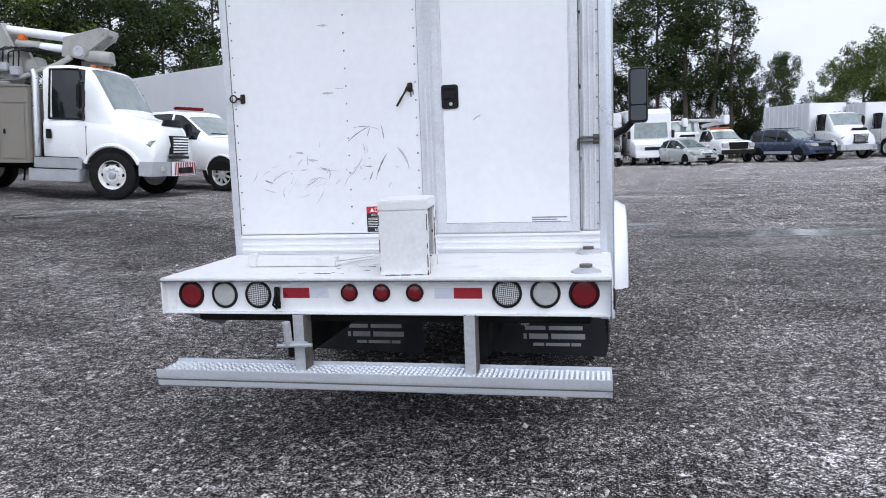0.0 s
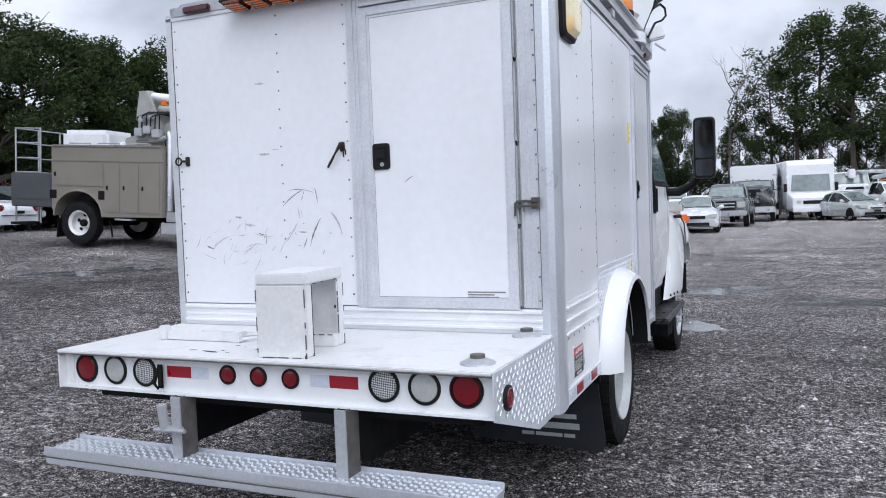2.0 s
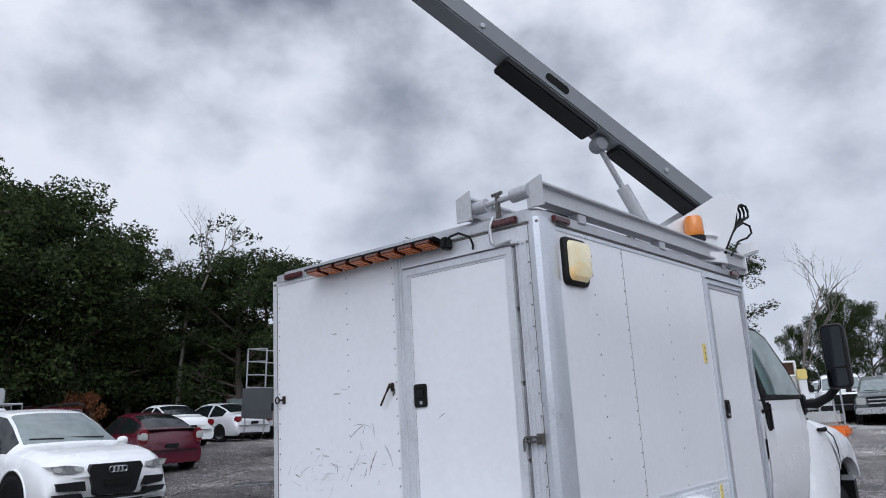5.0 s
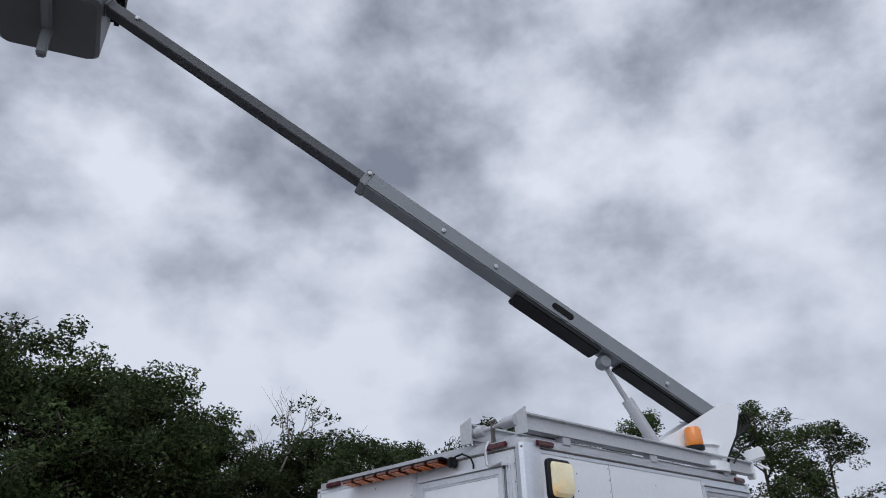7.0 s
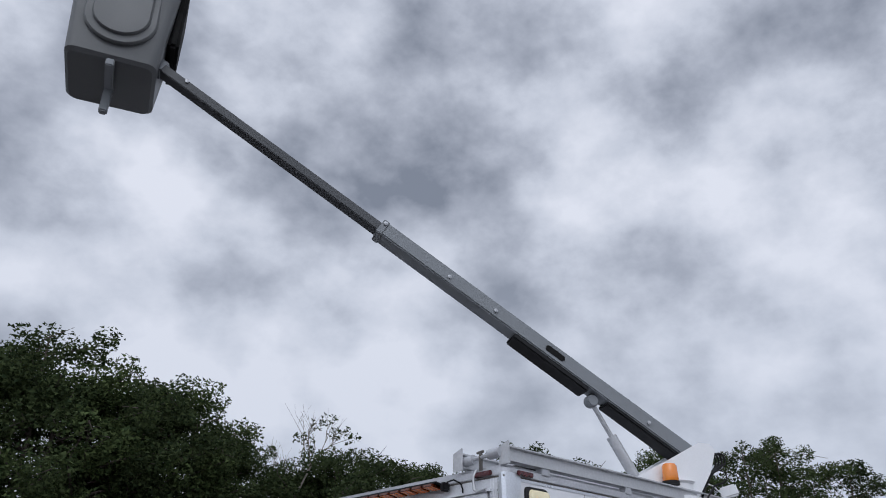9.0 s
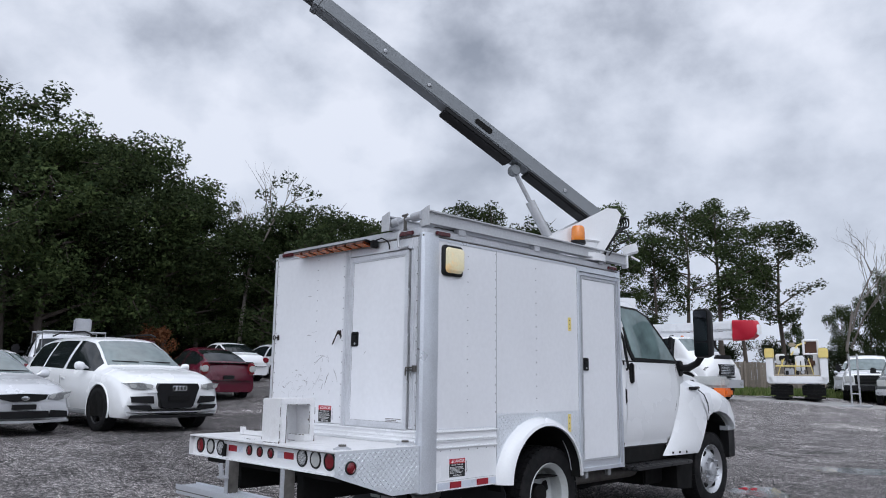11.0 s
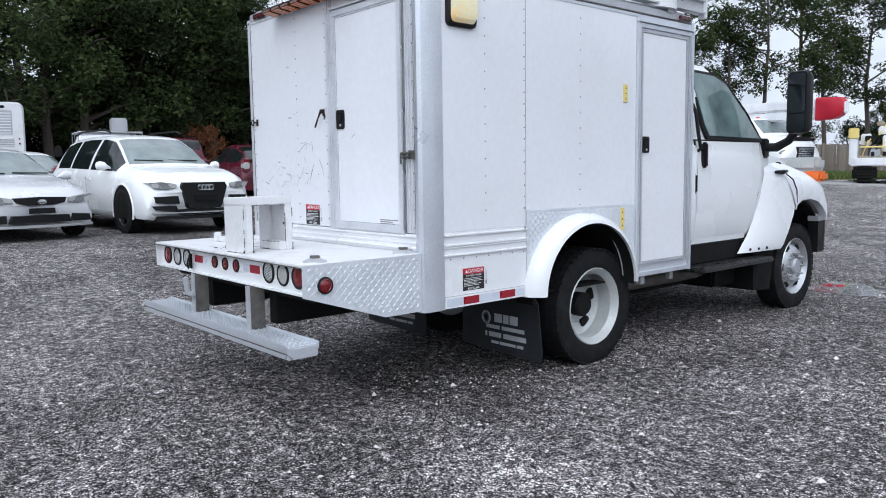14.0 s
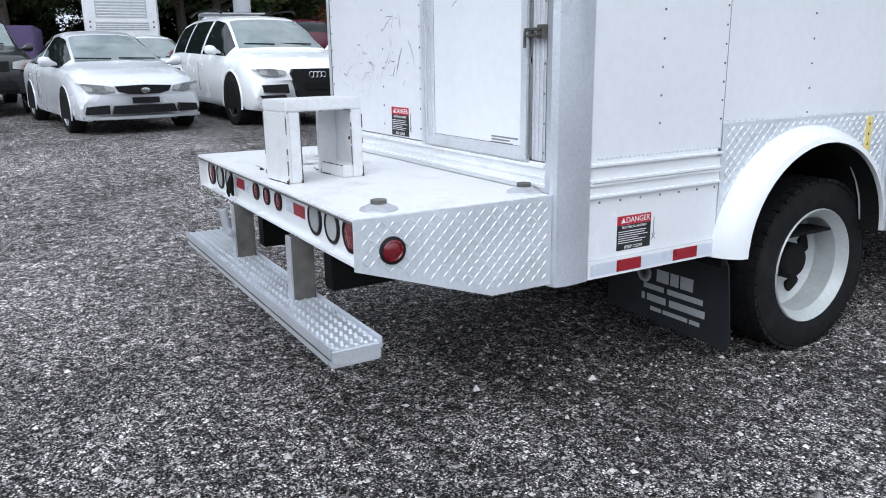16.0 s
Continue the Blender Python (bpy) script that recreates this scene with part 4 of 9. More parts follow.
    part("panel_edge", bm, M["alu_dull"], sd)
    boxpart("door_panel", (X1, X1 + 0.010, 2.014, 2.568, 0.662, 2.283), M["panel"], sd, r=0.003)
    bm = bm_new()
    tube(bm, [(X1 + 0.022, 2.61, 0.60), (X1 + 0.022, 2.61, 2.32)], 0.006, 8)
    part("hinge", bm, M["alu_dull"], sd)
    bm = bm_new()
    box(bm, X1, X1 + 0.02, 2.632, YF + 0.002, ZB, ZT - 0.045)
    box(bm, X1 + 0.02, X1 + 0.026, 2.638, 2.646, ZB, 2.40)
    part("front_post", bm, M["alu"], body)
    paddle_handle(sd, Matrix.Translation((X1 + 0.012, 2.052, 1.50)) @ SIDE)
    # wheel opening, tread plate behind the flare
    poly = [(0.82, 0.55)]
    arc = [(1.36 + 0.46 * math.cos(radians(a)), 0.52 + 0.47 * math.sin(radians(a))) for a in range(176, 3, -12)]
    poly = [(0.822, 0.62), (0.822, 1.082), (1.948, 1.082), (1.948, 0.56), (1.84, 0.56)] + arc[::-1] + [(0.90, 0.62)]
    tread_plate(body, "tread_panel", poly, X1 + 0.003, 0.0235)
    # flare
    bm = bm_new()
    rings = []
    for i in range(25):
        a = radians(182 - i * (182 / 24))
        c, s = math.cos(a), math.sin(a)
        ro_y, ro_z, ri_y, ri_z = 0.565, 0.50, 0.465, 0.435
        low = 0.545
        o = (1.365 + ro_y * c, max(low, low + ro_z * s))
        n = (1.365 + ri_y * c, max(low, low + ri_z * s))
        mid = ((o[0] * 0.35 + n[0] * 0.65), (o[1] * 0.35 + n[1] * 0.65))
        rings.append([(X1 + 0.004, *o), (X1 + 0.055, o[0] * 0.8 + n[0] * 0.2, o[1] * 0.8 + n[1] * 0.2), (X1 + 0.10, *mid), (X1 + 0.108, *n), (X1 + 0.085, n[0], n[1]), (X1 + 0.080, *mid), (X1 - 0.02, *n), (X1 - 0.02, *o)])
    ring_loft(bm, rings, True, True)
    part("wheel_flare", bm, M["white"], truck, "white moulded wheel flare")
    bm = bm_new()
    ring_loft(bm, [[(xx, 1.365 + 0.458 * math.cos(radians(t)), 0.545 + 0.428 * math.sin(radians(t))) for t in range(182, -3, -8)] for xx in (X1 + 0.092, X1 - 0.05, X1 - 0.45)], False, False)
    part("flare_liner", bm, M["under"], truck)
    bm = bm_new()
    lathe(bm, [(0.47, -0.16), (0.47, -0.02), (0.44, -0.02), (0.44, -0.15)], 36, Matrix.Translation((X1, 1.365, 0.56)), cap=False)
    bm2 = [f for f in bm.faces if f.calc_center_median().z < 0.50]
    bmesh.ops.delete(bm, geom=bm2, context="FACES")
    part("wheel_well", bm, M["under"], truck)

    # rear deck
    deck = new("rear_deck")
    deck.parent = truck
    bm = bm_new()
    bbox(bm, -0.915, 1.03, -0.752, -0.012, 0.868, 0.882, 0.004)
    part("deck_plate", bm, M["deck"], deck, "scuffed white steel deck plate")
    bm = bm_new()
    box(bm, -0.915, 1.028, -0.714, -0.69, 0.730, 0.868)
    box(bm, -0.915, 1.028, -0.738, -0.66, 0.722, 0.730)
    part("rear_channel", bm, M["white"], deck)
    # dark strip painted in place of the shade below the deck lip
    boxpart("deck_seam", (-0.912, 1.026, -0.7535, -0.746, 0.8640, 0.8685), M["web_steel"], deck, "dark strip for the shade under the deck edge", r=0.0006, seg=1)
    bm = bm_new()
    box(bm, -0.913, -0.906, -0.750, -0.714, 0.722, 0.868)
    box(bm, -0.906, -0.86, -0.7165, -0.714, 0.735, 0.860)
    part("channel_end", bm, M["deck"], deck)
    tread_plate(deck, "tread_side", [(-0.756, 0.722), (-0.26, 0.562), (-0.012, 0.562), (-0.012, 0.880), (-0.756, 0.880)], 1.034, 0.0235)
    bm = bm_new()
    prism(bm, [(-0.715, 0.735), (-0.26, 0.562), (-0.012, 0.562), (-0.012, 0.868), (-0.715, 0.868)], "x", -0.915, -0.905)
    part("side_plate", bm, M["tread"], deck)
    for x, lens, lab in ((-0.786, "red_lens", "red round tail lamp"), (-0.626, "clear_lens", "clear round reversing lamp"), (-0.468, "grid_lens", "grey ribbed round lamp"), (0.617, "grid_lens", "ribbed round turn signal lamp"), (0.771, "clear_lens", "clear round reversing lamp"), (0.924, "red_lens", "red round tail lamp")):
        round_lamp(deck, x, 0.803 + 0.008 * (x > 0), 0.050, M[lens], lab)
    for x in (-0.053, 0.089, 0.232):
        round_lamp(deck, x, 0.812, 0.031, M["red_lens"], "small red round marker lamp")
    for x0, x1, k in ((-0.353, -0.232, "red_tape"), (-0.23, -0.146, "silver_tape"), (0.316, 0.395, "silver_tape"), (0.397, 0.515, "red_tape")):
        boxpart("reflective_tape", (x0, x1, -0.7152, -0.714, 0.788, 0.833), M[k], deck, r=0.0004, seg=1)
    bm = bm_new()
    lathe(bm, [(0.036, 0.0), (0.036, 0.010), (0.030, 0.014), (0.027, 0.010), (0.02, 0.014), (0.004, 0.016)], 24, Matrix.Translation((1.034, -0.63, 0.773)))
    part("side_marker", bm, M["red_lens"], deck, "red round side marker lamp")
    bm = bm_new()
    lathe(bm, [(0.044, 0.0), (0.044, 0.009), (0.036, 0.012), (0.035, 0.0)], 24, Matrix.Translation((1.034, -0.63, 0.773)))
    part("grommet", bm, M["black"], deck)
    bm = bm_new()
    tube(bm, [(-0.375, -0.735, 0.835), (-0.375, -0.75, 0.80), (-0.385, -0.752, 0.765), (-0.37, -0.75, 0.748), (-0.355, -0.75, 0.765), (-0.36, -0.745, 0.80), (-0.372, -0.735, 0.83)], 0.006, 6)
    bbox(bm, -0.385, -0.36, -0.737, -0.727, 0.745, 0.84, 0.003)
    part("tie_ring", bm, M["under"], deck, "dark hanging tie ring")
    # tie-down pucks
    for x, y in ((0.93, -0.62), (0.93, -0.055)):
        bm = bm_new()
        lathe(bm, [(0.062, 0.882), (0.06, 0.888), (0.04, 0.896), (0.03, 0.902)], 24, Matrix.Translation((x, y, 0)), "z")
        puck = part("deck_puck", bm, M["alu_dull"], deck, "grey deck puck with rusty plug")
        bm = bm_new()
        lathe(bm, [(0.026, 0.90), (0.026, 0.914), (0.01, 0.915)], 16, Matrix.Translation((x, y, 0)), "z")
        part("plug", bm, M["web_steel"], puck)
    # low clamp frame lying at the left of the deck
    bm = bm_new()
    bbox(bm, -0.60, -0.20, -0.445, -0.437, 0.882, 0.922, 0.002)
    bbox(bm, -0.60, -0.20, -0.445, -0.405, 0.882, 0.887, 0.002)
    bbox(bm, -0.635, -0.595, -0.46, -0.42, 0.882, 0.945, 0.005)
    bbox(bm, -0.603, -0.590, -0.437, -0.425, 0.905, 0.93, 0.002)
    bbox(bm, -0.245, -0.205, -0.455, -0.39, 0.882, 0.926, 0.004)
    bbox(bm, -0.55, -0.18, -0.285, -0.275, 0.882, 0.900, 0.003)
    tube(bm, [(-0.21, -0.44, 0.895), (-0.06, -0.28, 0.900), (-0.02, -0.20, 0.895)], 0.007, 8)
    tube(bm, [(-0.21, -0.40, 0.905), (-0.08, -0.24, 0.905)], 0.006, 8)
    tube(bm, [(-0.45, -0.28, 0.89), (-0.40, -0.42, 0.895)], 0.008, 8)
    part("outrigger_clamp", bm, M["deck"], deck, "low white painted clamp frame")
    rng2 = random.Random(9)
    bm = bm_new()
    for i in range(12):
        x, y, w = rng2.uniform(-0.3, 0.1), rng2.uniform(-0.66, -0.3), rng2.uniform(0.004, 0.012)
        a, l_ = rng2.uniform(-0.4, 0.4), rng2.uniform(1.0, 4.5)
        vs = [bm.verts.new((x + w * (l_ * math.cos(t) * math.cos(a) - math.sin(t) * math.sin(a)), y + w * (l_ * math.cos(t) * math.sin(a) + math.sin(t) * math.cos(a)) * (0.6 + 0.4 * rng2.random()), 0.8826)) for t in [math.pi * k / 4 for k in range(8)]]
        bm.faces.new(vs)
    part("paint_chips", bm, M["under"], deck, "dark chips in the deck paint", smooth=0)

    # step bumper below
    step = new("step_bumper")
    step.parent = truck
    tagged(step, "aluminium step bumper with gripping holes")
    bm = bm_new()
    bbox(bm, -0.905, 1.03, -0.845, -0.675, 0.425, 0.485, 0.006)
    part("beam", bm, M["alu"], step)
    boxpart("front_lip", (-0.905, 1.03, -0.850, -0.8455, 0.462, 0.500), M["alu"], step, r=0.002)
    boxpart("back_lip", (-0.905, 1.03, -0.6745, -0.670, 0.462, 0.500), M["alu"], step, r=0.002)
    boxpart("front_groove", (-0.905, 1.03, -0.8475, -0.844, 0.452, 0.457), M["web_steel"], step, r=0.0005, seg=1)
    bm = bm_new()
    i = 0
    x = -0.89
    while x < 1.02:
        for j in range(5):
            y = -0.828 + 0.033 * j + (0.008 if i % 2 else 0)
            a, b = 0.0075, 0.0055
            vs = [bm.verts.new(p) for p in ((x - a, y - b, 0.484), (x + a, y - b, 0.484), (x + a, y + b, 0.484), (x - a, y + b, 0.484), (x - a * 0.5, y - b * 0.5, 0.491), (x + a * 0.5, y - b * 0.5, 0.491), (x + a * 0.5, y + b * 0.5, 0.491), (x - a * 0.5, y + b * 0.5, 0.491))]
            for f in ((0, 1, 5, 4), (1, 2, 6, 5), (2, 3, 7, 6), (3, 0, 4, 7)):
                bm.faces.new([vs[k] for k in f])
        x += 0.0205
        i += 1
    part("grip_teeth", bm, M["alu"], step, "rows of raised grip teeth")
    for x in (-0.27, 0.467):
        bm = bm_new()
        box(bm, x - 0.022, x + 0.022, -0.77, -0.764, 0.43, 0.725)
        hanger = part("hanger", bm, M["alu_dull"], step, "dull channel-shaped hanger")
        # side webs in darker steel: their shade is put into the colour
        for xa in (x + 0.018, x - 0.024):
            boxpart("web", (xa, xa + 0.006, -0.764, -0.68, 0.43, 0.725), M["web_steel"], hanger, r=0.001, seg=1)
        bm = bm_new()
        bbox(bm, x - 0.10, x - 0.02, -0.80, -0.70, 0.408, 0.427, 0.003)
        part("foot_bracket", bm, M["alu_dull"], step)
    bm = bm_new()
    bbox(bm, -0.335, -0.225, -0.795, -0.770, 0.590, 0.615, 0.006)
    tube(bm, [(-0.31, -0.785, 0.60), (-0.31, -0.80, 0.70)], 0.018, 8)
    tube(bm, [(-0.36, -0.79, 0.596), (-0.20, -0.80, 0.604)], 0.008, 8)
    part("plug_socket", bm, M["alu_dull"], step, "pale trailer plug bracket")

    # things below: frame rails, axle, and blocks added against light
    chassis = new("chassis")
    chassis.parent = truck
    for x in (-0.35, 0.47):
        boxpart("frame_rail", (x - 0.04, x + 0.04, -0.62, 5.0, 0.50, 0.72), M["under"], chassis, r=0.005)
    bm = bm_new()
    tube(bm, [(-0.8, 1.52, 0.40), (0.92, 1.52, 0.40)], 0.075, 10)
    lathe(bm, [(0.05, -0.17), (0.17, -0.06), (0.19, 0), (0.17, 0.06), (0.05, 0.17)], 16, Matrix.Translation((CX, 1.52, 0.40)), "y")
    part("rear_axle", bm, M["under"], chassis)
    bm = bm_new()
    tube(bm, [(-0.75, 4.53, 0.40), (0.87, 4.53, 0.40)], 0.05, 8)
    tube(bm, [(CX, 1.6, 0.42), (CX, 3.8, 0.52)], 0.045, 8)
    part("front_axle", bm, M["under"], chassis)
    boxpart("cross_member", (-0.80, 0.95, -0.64, -0.58, 0.67, 0.74), M["under"], chassis, r=0.005)
    bm = bm_new()
    tube(bm, [(0.72, 2.2, 0.44), (0.72, 3.3, 0.44), (0.70, 3.6, 0.46)], 0.06, 12)
    part("exhaust", bm, M["web_steel"], chassis, "dark grimy exhaust silencer")
    # two unseen dark blocks, added to keep light out below the truck
    bm = bm_new()
    bbox(bm, -0.72, -0.40, 1.98, 3.55, 0.24, 0.56, 0.05)
    part("fuel_tank", bm, M["under"], chassis, "unseen dark block against light between the wheels")
    bm = bm_new()
    bbox(bm, -0.16, 0.28, 2.75, 4.35, 0.28, 0.62, 0.07)
    part("gearbox", bm, M["under"], chassis, "unseen dark block against light below the cab")
    boxpart("floor_pan", (X0 + 0.06, X1 - 0.05, 0.1, 2.6, 0.535, 0.549), M["under"], chassis, r=0.003)
    for y in (2.05, 2.42):
        boxpart("step_socket", (0.99, 1.03, y, y + 0.05, 0.49, 0.548), M["steel"], chassis, r=0.004)

    # mud flaps with bars in place of the print
    for x0 in (0.27, -0.90):
        f = new("mud_flap")
        f.parent = truck
        tagged(f, "black rubber mud flap with grey print")
        bm = bm_new()
        pts = [(x0 + 0.0, 0.52), (x0 - 0.005, 0.11), (x0 + 0.74, 0.085), (x0 + 0.755, 0.14), (x0 + 0.72, 0.46), (x0 + 0.68, 0.52)]
        prism(bm, pts, "y", 0.985, 0.993)
        part("sheet", bm, M["flap"], f)
        cx_ = x0 + 0.44
        for z, h, bars in ((0.300, 0.060, ((-0.12, 0.075), (-0.035, 0.05), (0.025, 0.075))), (0.253, 0.026, ((-0.20, 0.13), (-0.05, 0.21))), (0.195, 0.034, ((-0.21, 0.02), (-0.175, 0.12), (-0.035, 0.21))), (0.150, 0.020, ((-0.15, 0.07), (-0.07, 0.15), (0.09, 0.06)))):
            for xs_, w_ in bars:
                boxpart("print_bar", (cx_ + xs_, cx_ + xs_ + w_, 0.9835, 0.985, z, z + h), M["flap_ink"], f, r=0.0004, seg=1)
        bm = bm_new()
        for k in range(14):
            a = 2 * math.pi * k / 14
            box(bm, -0.008, 0.008, 0.9835, 0.985, 0.022, 0.045, Matrix.Translation((x0 + 0.24, 0, 0.325)) @ Matrix.Rotation(a, 4, "Y"))
        lathe(bm, [(0.03, 0.9835), (0.03, 0.985), (0.018, 0.985), (0.018, 0.9835)], 20, Matrix.Translation((x0 + 0.24, 0, 0.325)), "y")
        part("emblem", bm, M["flap_ink"], f, "plain grey cog emblem", smooth=0)

    # wheels
    rw, yr, yf = 0.40, 1.52, 4.55
    wheel("rear_wheel", truck, Matrix.Translation((0.925, yr, rw - 0.005)), rw, 0.22, 0.262, M["wheel"], "dish", "dual rear wheel with a dished pale rim")
    wheel("rear_wheel", truck, Matrix.Translation((0.66, yr, rw - 0.005)), rw, 0.22, 0.262, M["wheel"], "dish")
    flip = Matrix.Rotation(math.pi, 4, "Z")
    wheel("rear_wheel", truck, Matrix.Translation((-0.805, yr, rw - 0.005)) @ flip, rw, 0.22, 0.262, M["wheel"], "dish")
    wheel("rear_wheel", truck, Matrix.Translation((-0.54, yr, rw - 0.005)) @ flip, rw, 0.22, 0.262, M["wheel"], "dish")
    wheel("front_wheel", truck, Matrix.Translation((0.915, yf, rw - 0.005)), rw, 0.22, 0.262, M["alloy"], "flat", "front wheel with a silver rim and long studs")
    wheel("front_wheel", truck, Matrix.Translation((-0.795, yf, rw - 0.005)) @ flip, rw, 0.22, 0.262, M["alloy"], "flat")
    return truck


TRUCK = build_truck()


def build_cab(truck):
    cab = new("cab")
    cab.parent = truck
    # lower cab: doors' height, from behind the seats to the cowl
    def section(y, w, zb, zt, bulge=0.02):
        pts = [(w - 0.05, zb), (w, zb + 0.10), (w + bulge, zb + 0.35), (w + bulge * 0.8, zt - 0.12), (w - 0.015, zt)]
        r = [(CX + x, y, z) for x, z in pts]
        return r + [(CX - x, y, z) for x, z in reversed(pts)]
    bm = bm_new()
    ring_loft(bm, [section(2.70, 0.935, 0.70, 1.57), section(2.76, 0.955, 0.70, 1.57), section(3.65, 0.955, 0.70, 1.56), section(3.85, 0.94, 0.72, 1.55), section(4.05, 0.90, 0.75, 1.52)], True, True)
    part("cab_shell", bm, M["white"], cab)
    # upper cab: pillars and roof
    def hoop(y, wb, wt, zb, zt, crown=0.05):
        pts = [(wb, zb), (wb - 0.3 * (wb - wt), zb + 0.55 * (zt - zb)), (wt + 0.02, zt - 0.09), (wt - 0.06, zt - 0.02), (wt * 0.5, zt + crown * 0.7), (0.0, zt + crown)]
        r = [(CX + x, y, z) for x, z in pts]
        return r + [(CX - x, y, z) for x, z in reversed(pts[:-1])]
    bm = bm_new()
    rings = [hoop(2.70, 0.94, 0.86, 1.56, 2.14), hoop(2.80, 0.94, 0.85, 1.56, 2.18), hoop(3.15, 0.94, 0.84, 1.56, 2.18), hoop(3.38, 0.935, 0.82, 1.55, 2.11), hoop(3.55, 0.925, 0.84, 1.54, 1.93, 0.03), hoop(3.80, 0.91, 0.86, 1.53, 1.72, 0.02), hoop(4.03, 0.88, 0.86, 1.50, 1.535, 0.01)]
    ring_loft(bm, rings, True, True)
    part("roof", bm, M["white"], cab)
    # side windows, both sides
    for s in (1, -1):
        pts = [(2.80, 2.08), (3.14, 2.07), (3.30, 2.01), (3.56, 1.77), (3.77, 1.575), (2.955, 1.585), (2.90, 1.66)]

        def wx(z, o):
            u = max(0.0, (z - 1.56) / 0.48)
            return CX + s * (0.962 - 0.03 * u - 0.042 * u ** 3 + o)
        bm = bm_new()
        ring_loft(bm, [[(wx(z, -0.02), y, z) for y, z in pts], [(wx(z, 0.010), y, z) for y, z in pts]], True, True)
        part("side_window", bm, M["cab_glass"], cab, "tinted side window with reflections put into its colour")
        bm = bm_new()
        big = [(2.775, 2.105), (3.15, 2.095), (3.33, 2.03), (3.60, 1.785), (3.84, 1.548), (2.935, 1.555), (2.87, 1.65)]
        ring_loft(bm, [[(wx(z, -0.02), y, z) for y, z in big], [(wx(z, 0.004), y, z) for y, z in big]], True, True)
        part("window_seal", bm, M["black"], cab)
        # door skin with shut lines: dark gap, then the skin on top
        door = new("cab_door")
        door.parent = truck
        tagged(door, "white cab door with black handle")

        def skin(poly, o0, o1, mat_, name):
            b = bm_new()
            def xx(z):
                t = min(1.0, max(0.0, (z - 0.70) / 0.35))
                return 0.925 + 0.05 * smoothstep(t) - 0.025 * smoothstep((z - 1.3) / 0.25)
            ring_loft(b, [[(CX + s * (xx(z) + o0), y, z) for y, z in poly], [(CX + s * (xx(z) + o1), y, z) for y, z in poly]], True, True)
            return part(name, b, mat_, door)
        def outline(e):
            return [(2.765 + e, 1.545 - e), (3.80 - e, 1.545 - e), (3.79 - e, 1.30), (3.75 - e, 1.10), (3.66 - e, 0.90), (3.62 - e, 0.72 + e), (3.2, 0.72 + e), (2.765 + e, 0.72 + e), (2.765 + e, 0.92), (2.765 + e, 1.2)]
        skin(outline(-0.008), -0.01, 0.003, M["black"], "shut_line")
        # door skin as a grid, so that it bends with the cab's side
        b = bm_new()
        rows = []
        for i in range(13):
            z = 0.726 + (1.541 - 0.726) * i / 12
            t = min(1.0, max(0.0, (z - 0.70) / 0.35))
            xx = 0.925 + 0.05 * smoothstep(t) - 0.025 * smoothstep((z - 1.3) / 0.25) + 0.009 + (0.012 if 0.80 < z < 0.88 else 0.0)
            f1 = 3.612 + 0.178 * smoothstep((z - 0.72) / 0.6)
            rows.append([(CX + s * xx, 2.771 + (f1 - 2.771) * j / 8, z) for j in range(9)])
        ring_loft(b, rows, False, False)
        part("door_skin", b, M["white"], door)
        boxpart("door_handle", (CX + s * 0.965, CX + s * 1.015, 2.83, 2.875, 1.33, 1.53) if s > 0 else (CX - 1.015, CX - 0.965, 2.83, 2.875, 1.33, 1.53), M["black"], door, "black door handle", r=0.012)
        b = bm_new()
        tube(b, [(CX + s * 0.96, 2.80, 1.46), (CX + s * 1.0, 2.78, 1.48), (CX + s * 0.99, 2.755, 1.60), (CX + s * 0.975, 2.745, 1.75), (CX + s * 0.95, 2.735, 1.82), (CX + s * 0.93, 2.72, 1.80)], 0.014, 8)
        part("grab_handle", b, M["black"], cab, "black curved grab handle")
        # mirror
        mirror = new("door_mirror")
        mirror.parent = truck
        tagged(mirror, "tall black door mirror on a thick arm")
        b = bm_new()
        tube(b, [(CX + s * 0.93, 3.93, 1.50), (CX + s * 1.05, 3.92, 1.50), (CX + s * 1.16, 3.90, 1.55), (CX + s * 1.27, 3.86, 1.66)], [0.035, 0.04, 0.035, 0.03], 10)
        bbox(b, CX + s * 0.93 - 0.03, CX + s * 0.93 + 0.03, 3.88, 3.98, 1.41, 1.58, 0.012)
        part("arm", b, M["black"], mirror)
        b = bm_new()
        hx0, hx1 = (CX + 1.195, CX + 1.365) if s > 0 else (CX - 1.365, CX - 1.195)
        ring_loft(b, [[(x, 3.77, z) for x, z in rounded_rect(hx0 + 0.004, hx1 - 0.004, 1.61, 2.11, 0.035)], [(x, 3.80, z) for x, z in rounded_rect(hx0 - 0.006, hx1 + 0.006, 1.60, 2.12, 0.04)], [(x, 3.88, z) for x, z in rounded_rect(hx0, hx1, 1.615, 2.10, 0.04)], [(x, 3.94, z) for x, z in rounded_rect(hx0 + 0.03, hx1 - 0.03, 1.66, 2.05, 0.03)]], True, True)
        part("mirror_head", b, M["black"], mirror)
        b = bm_new()
        prism(b, rounded_rect(hx0 + 0.014, hx1 - 0.014, 1.775, 2.095, 0.025), "y", 3.764, 3.771)
        part("mirror_pane", b, M["mirror"], mirror, "large flat mirror pane")
        b = bm_new()
        prism(b, rounded_rect(hx0 + 0.014, hx1 - 0.014, 1.625, 1.762, 0.025), "y", 3.764, 3.771)
        part("wide_pane", b, M["mirror"], mirror, "lower convex mirror pane")
        # front fender
        b = bm_new()
        rows = []
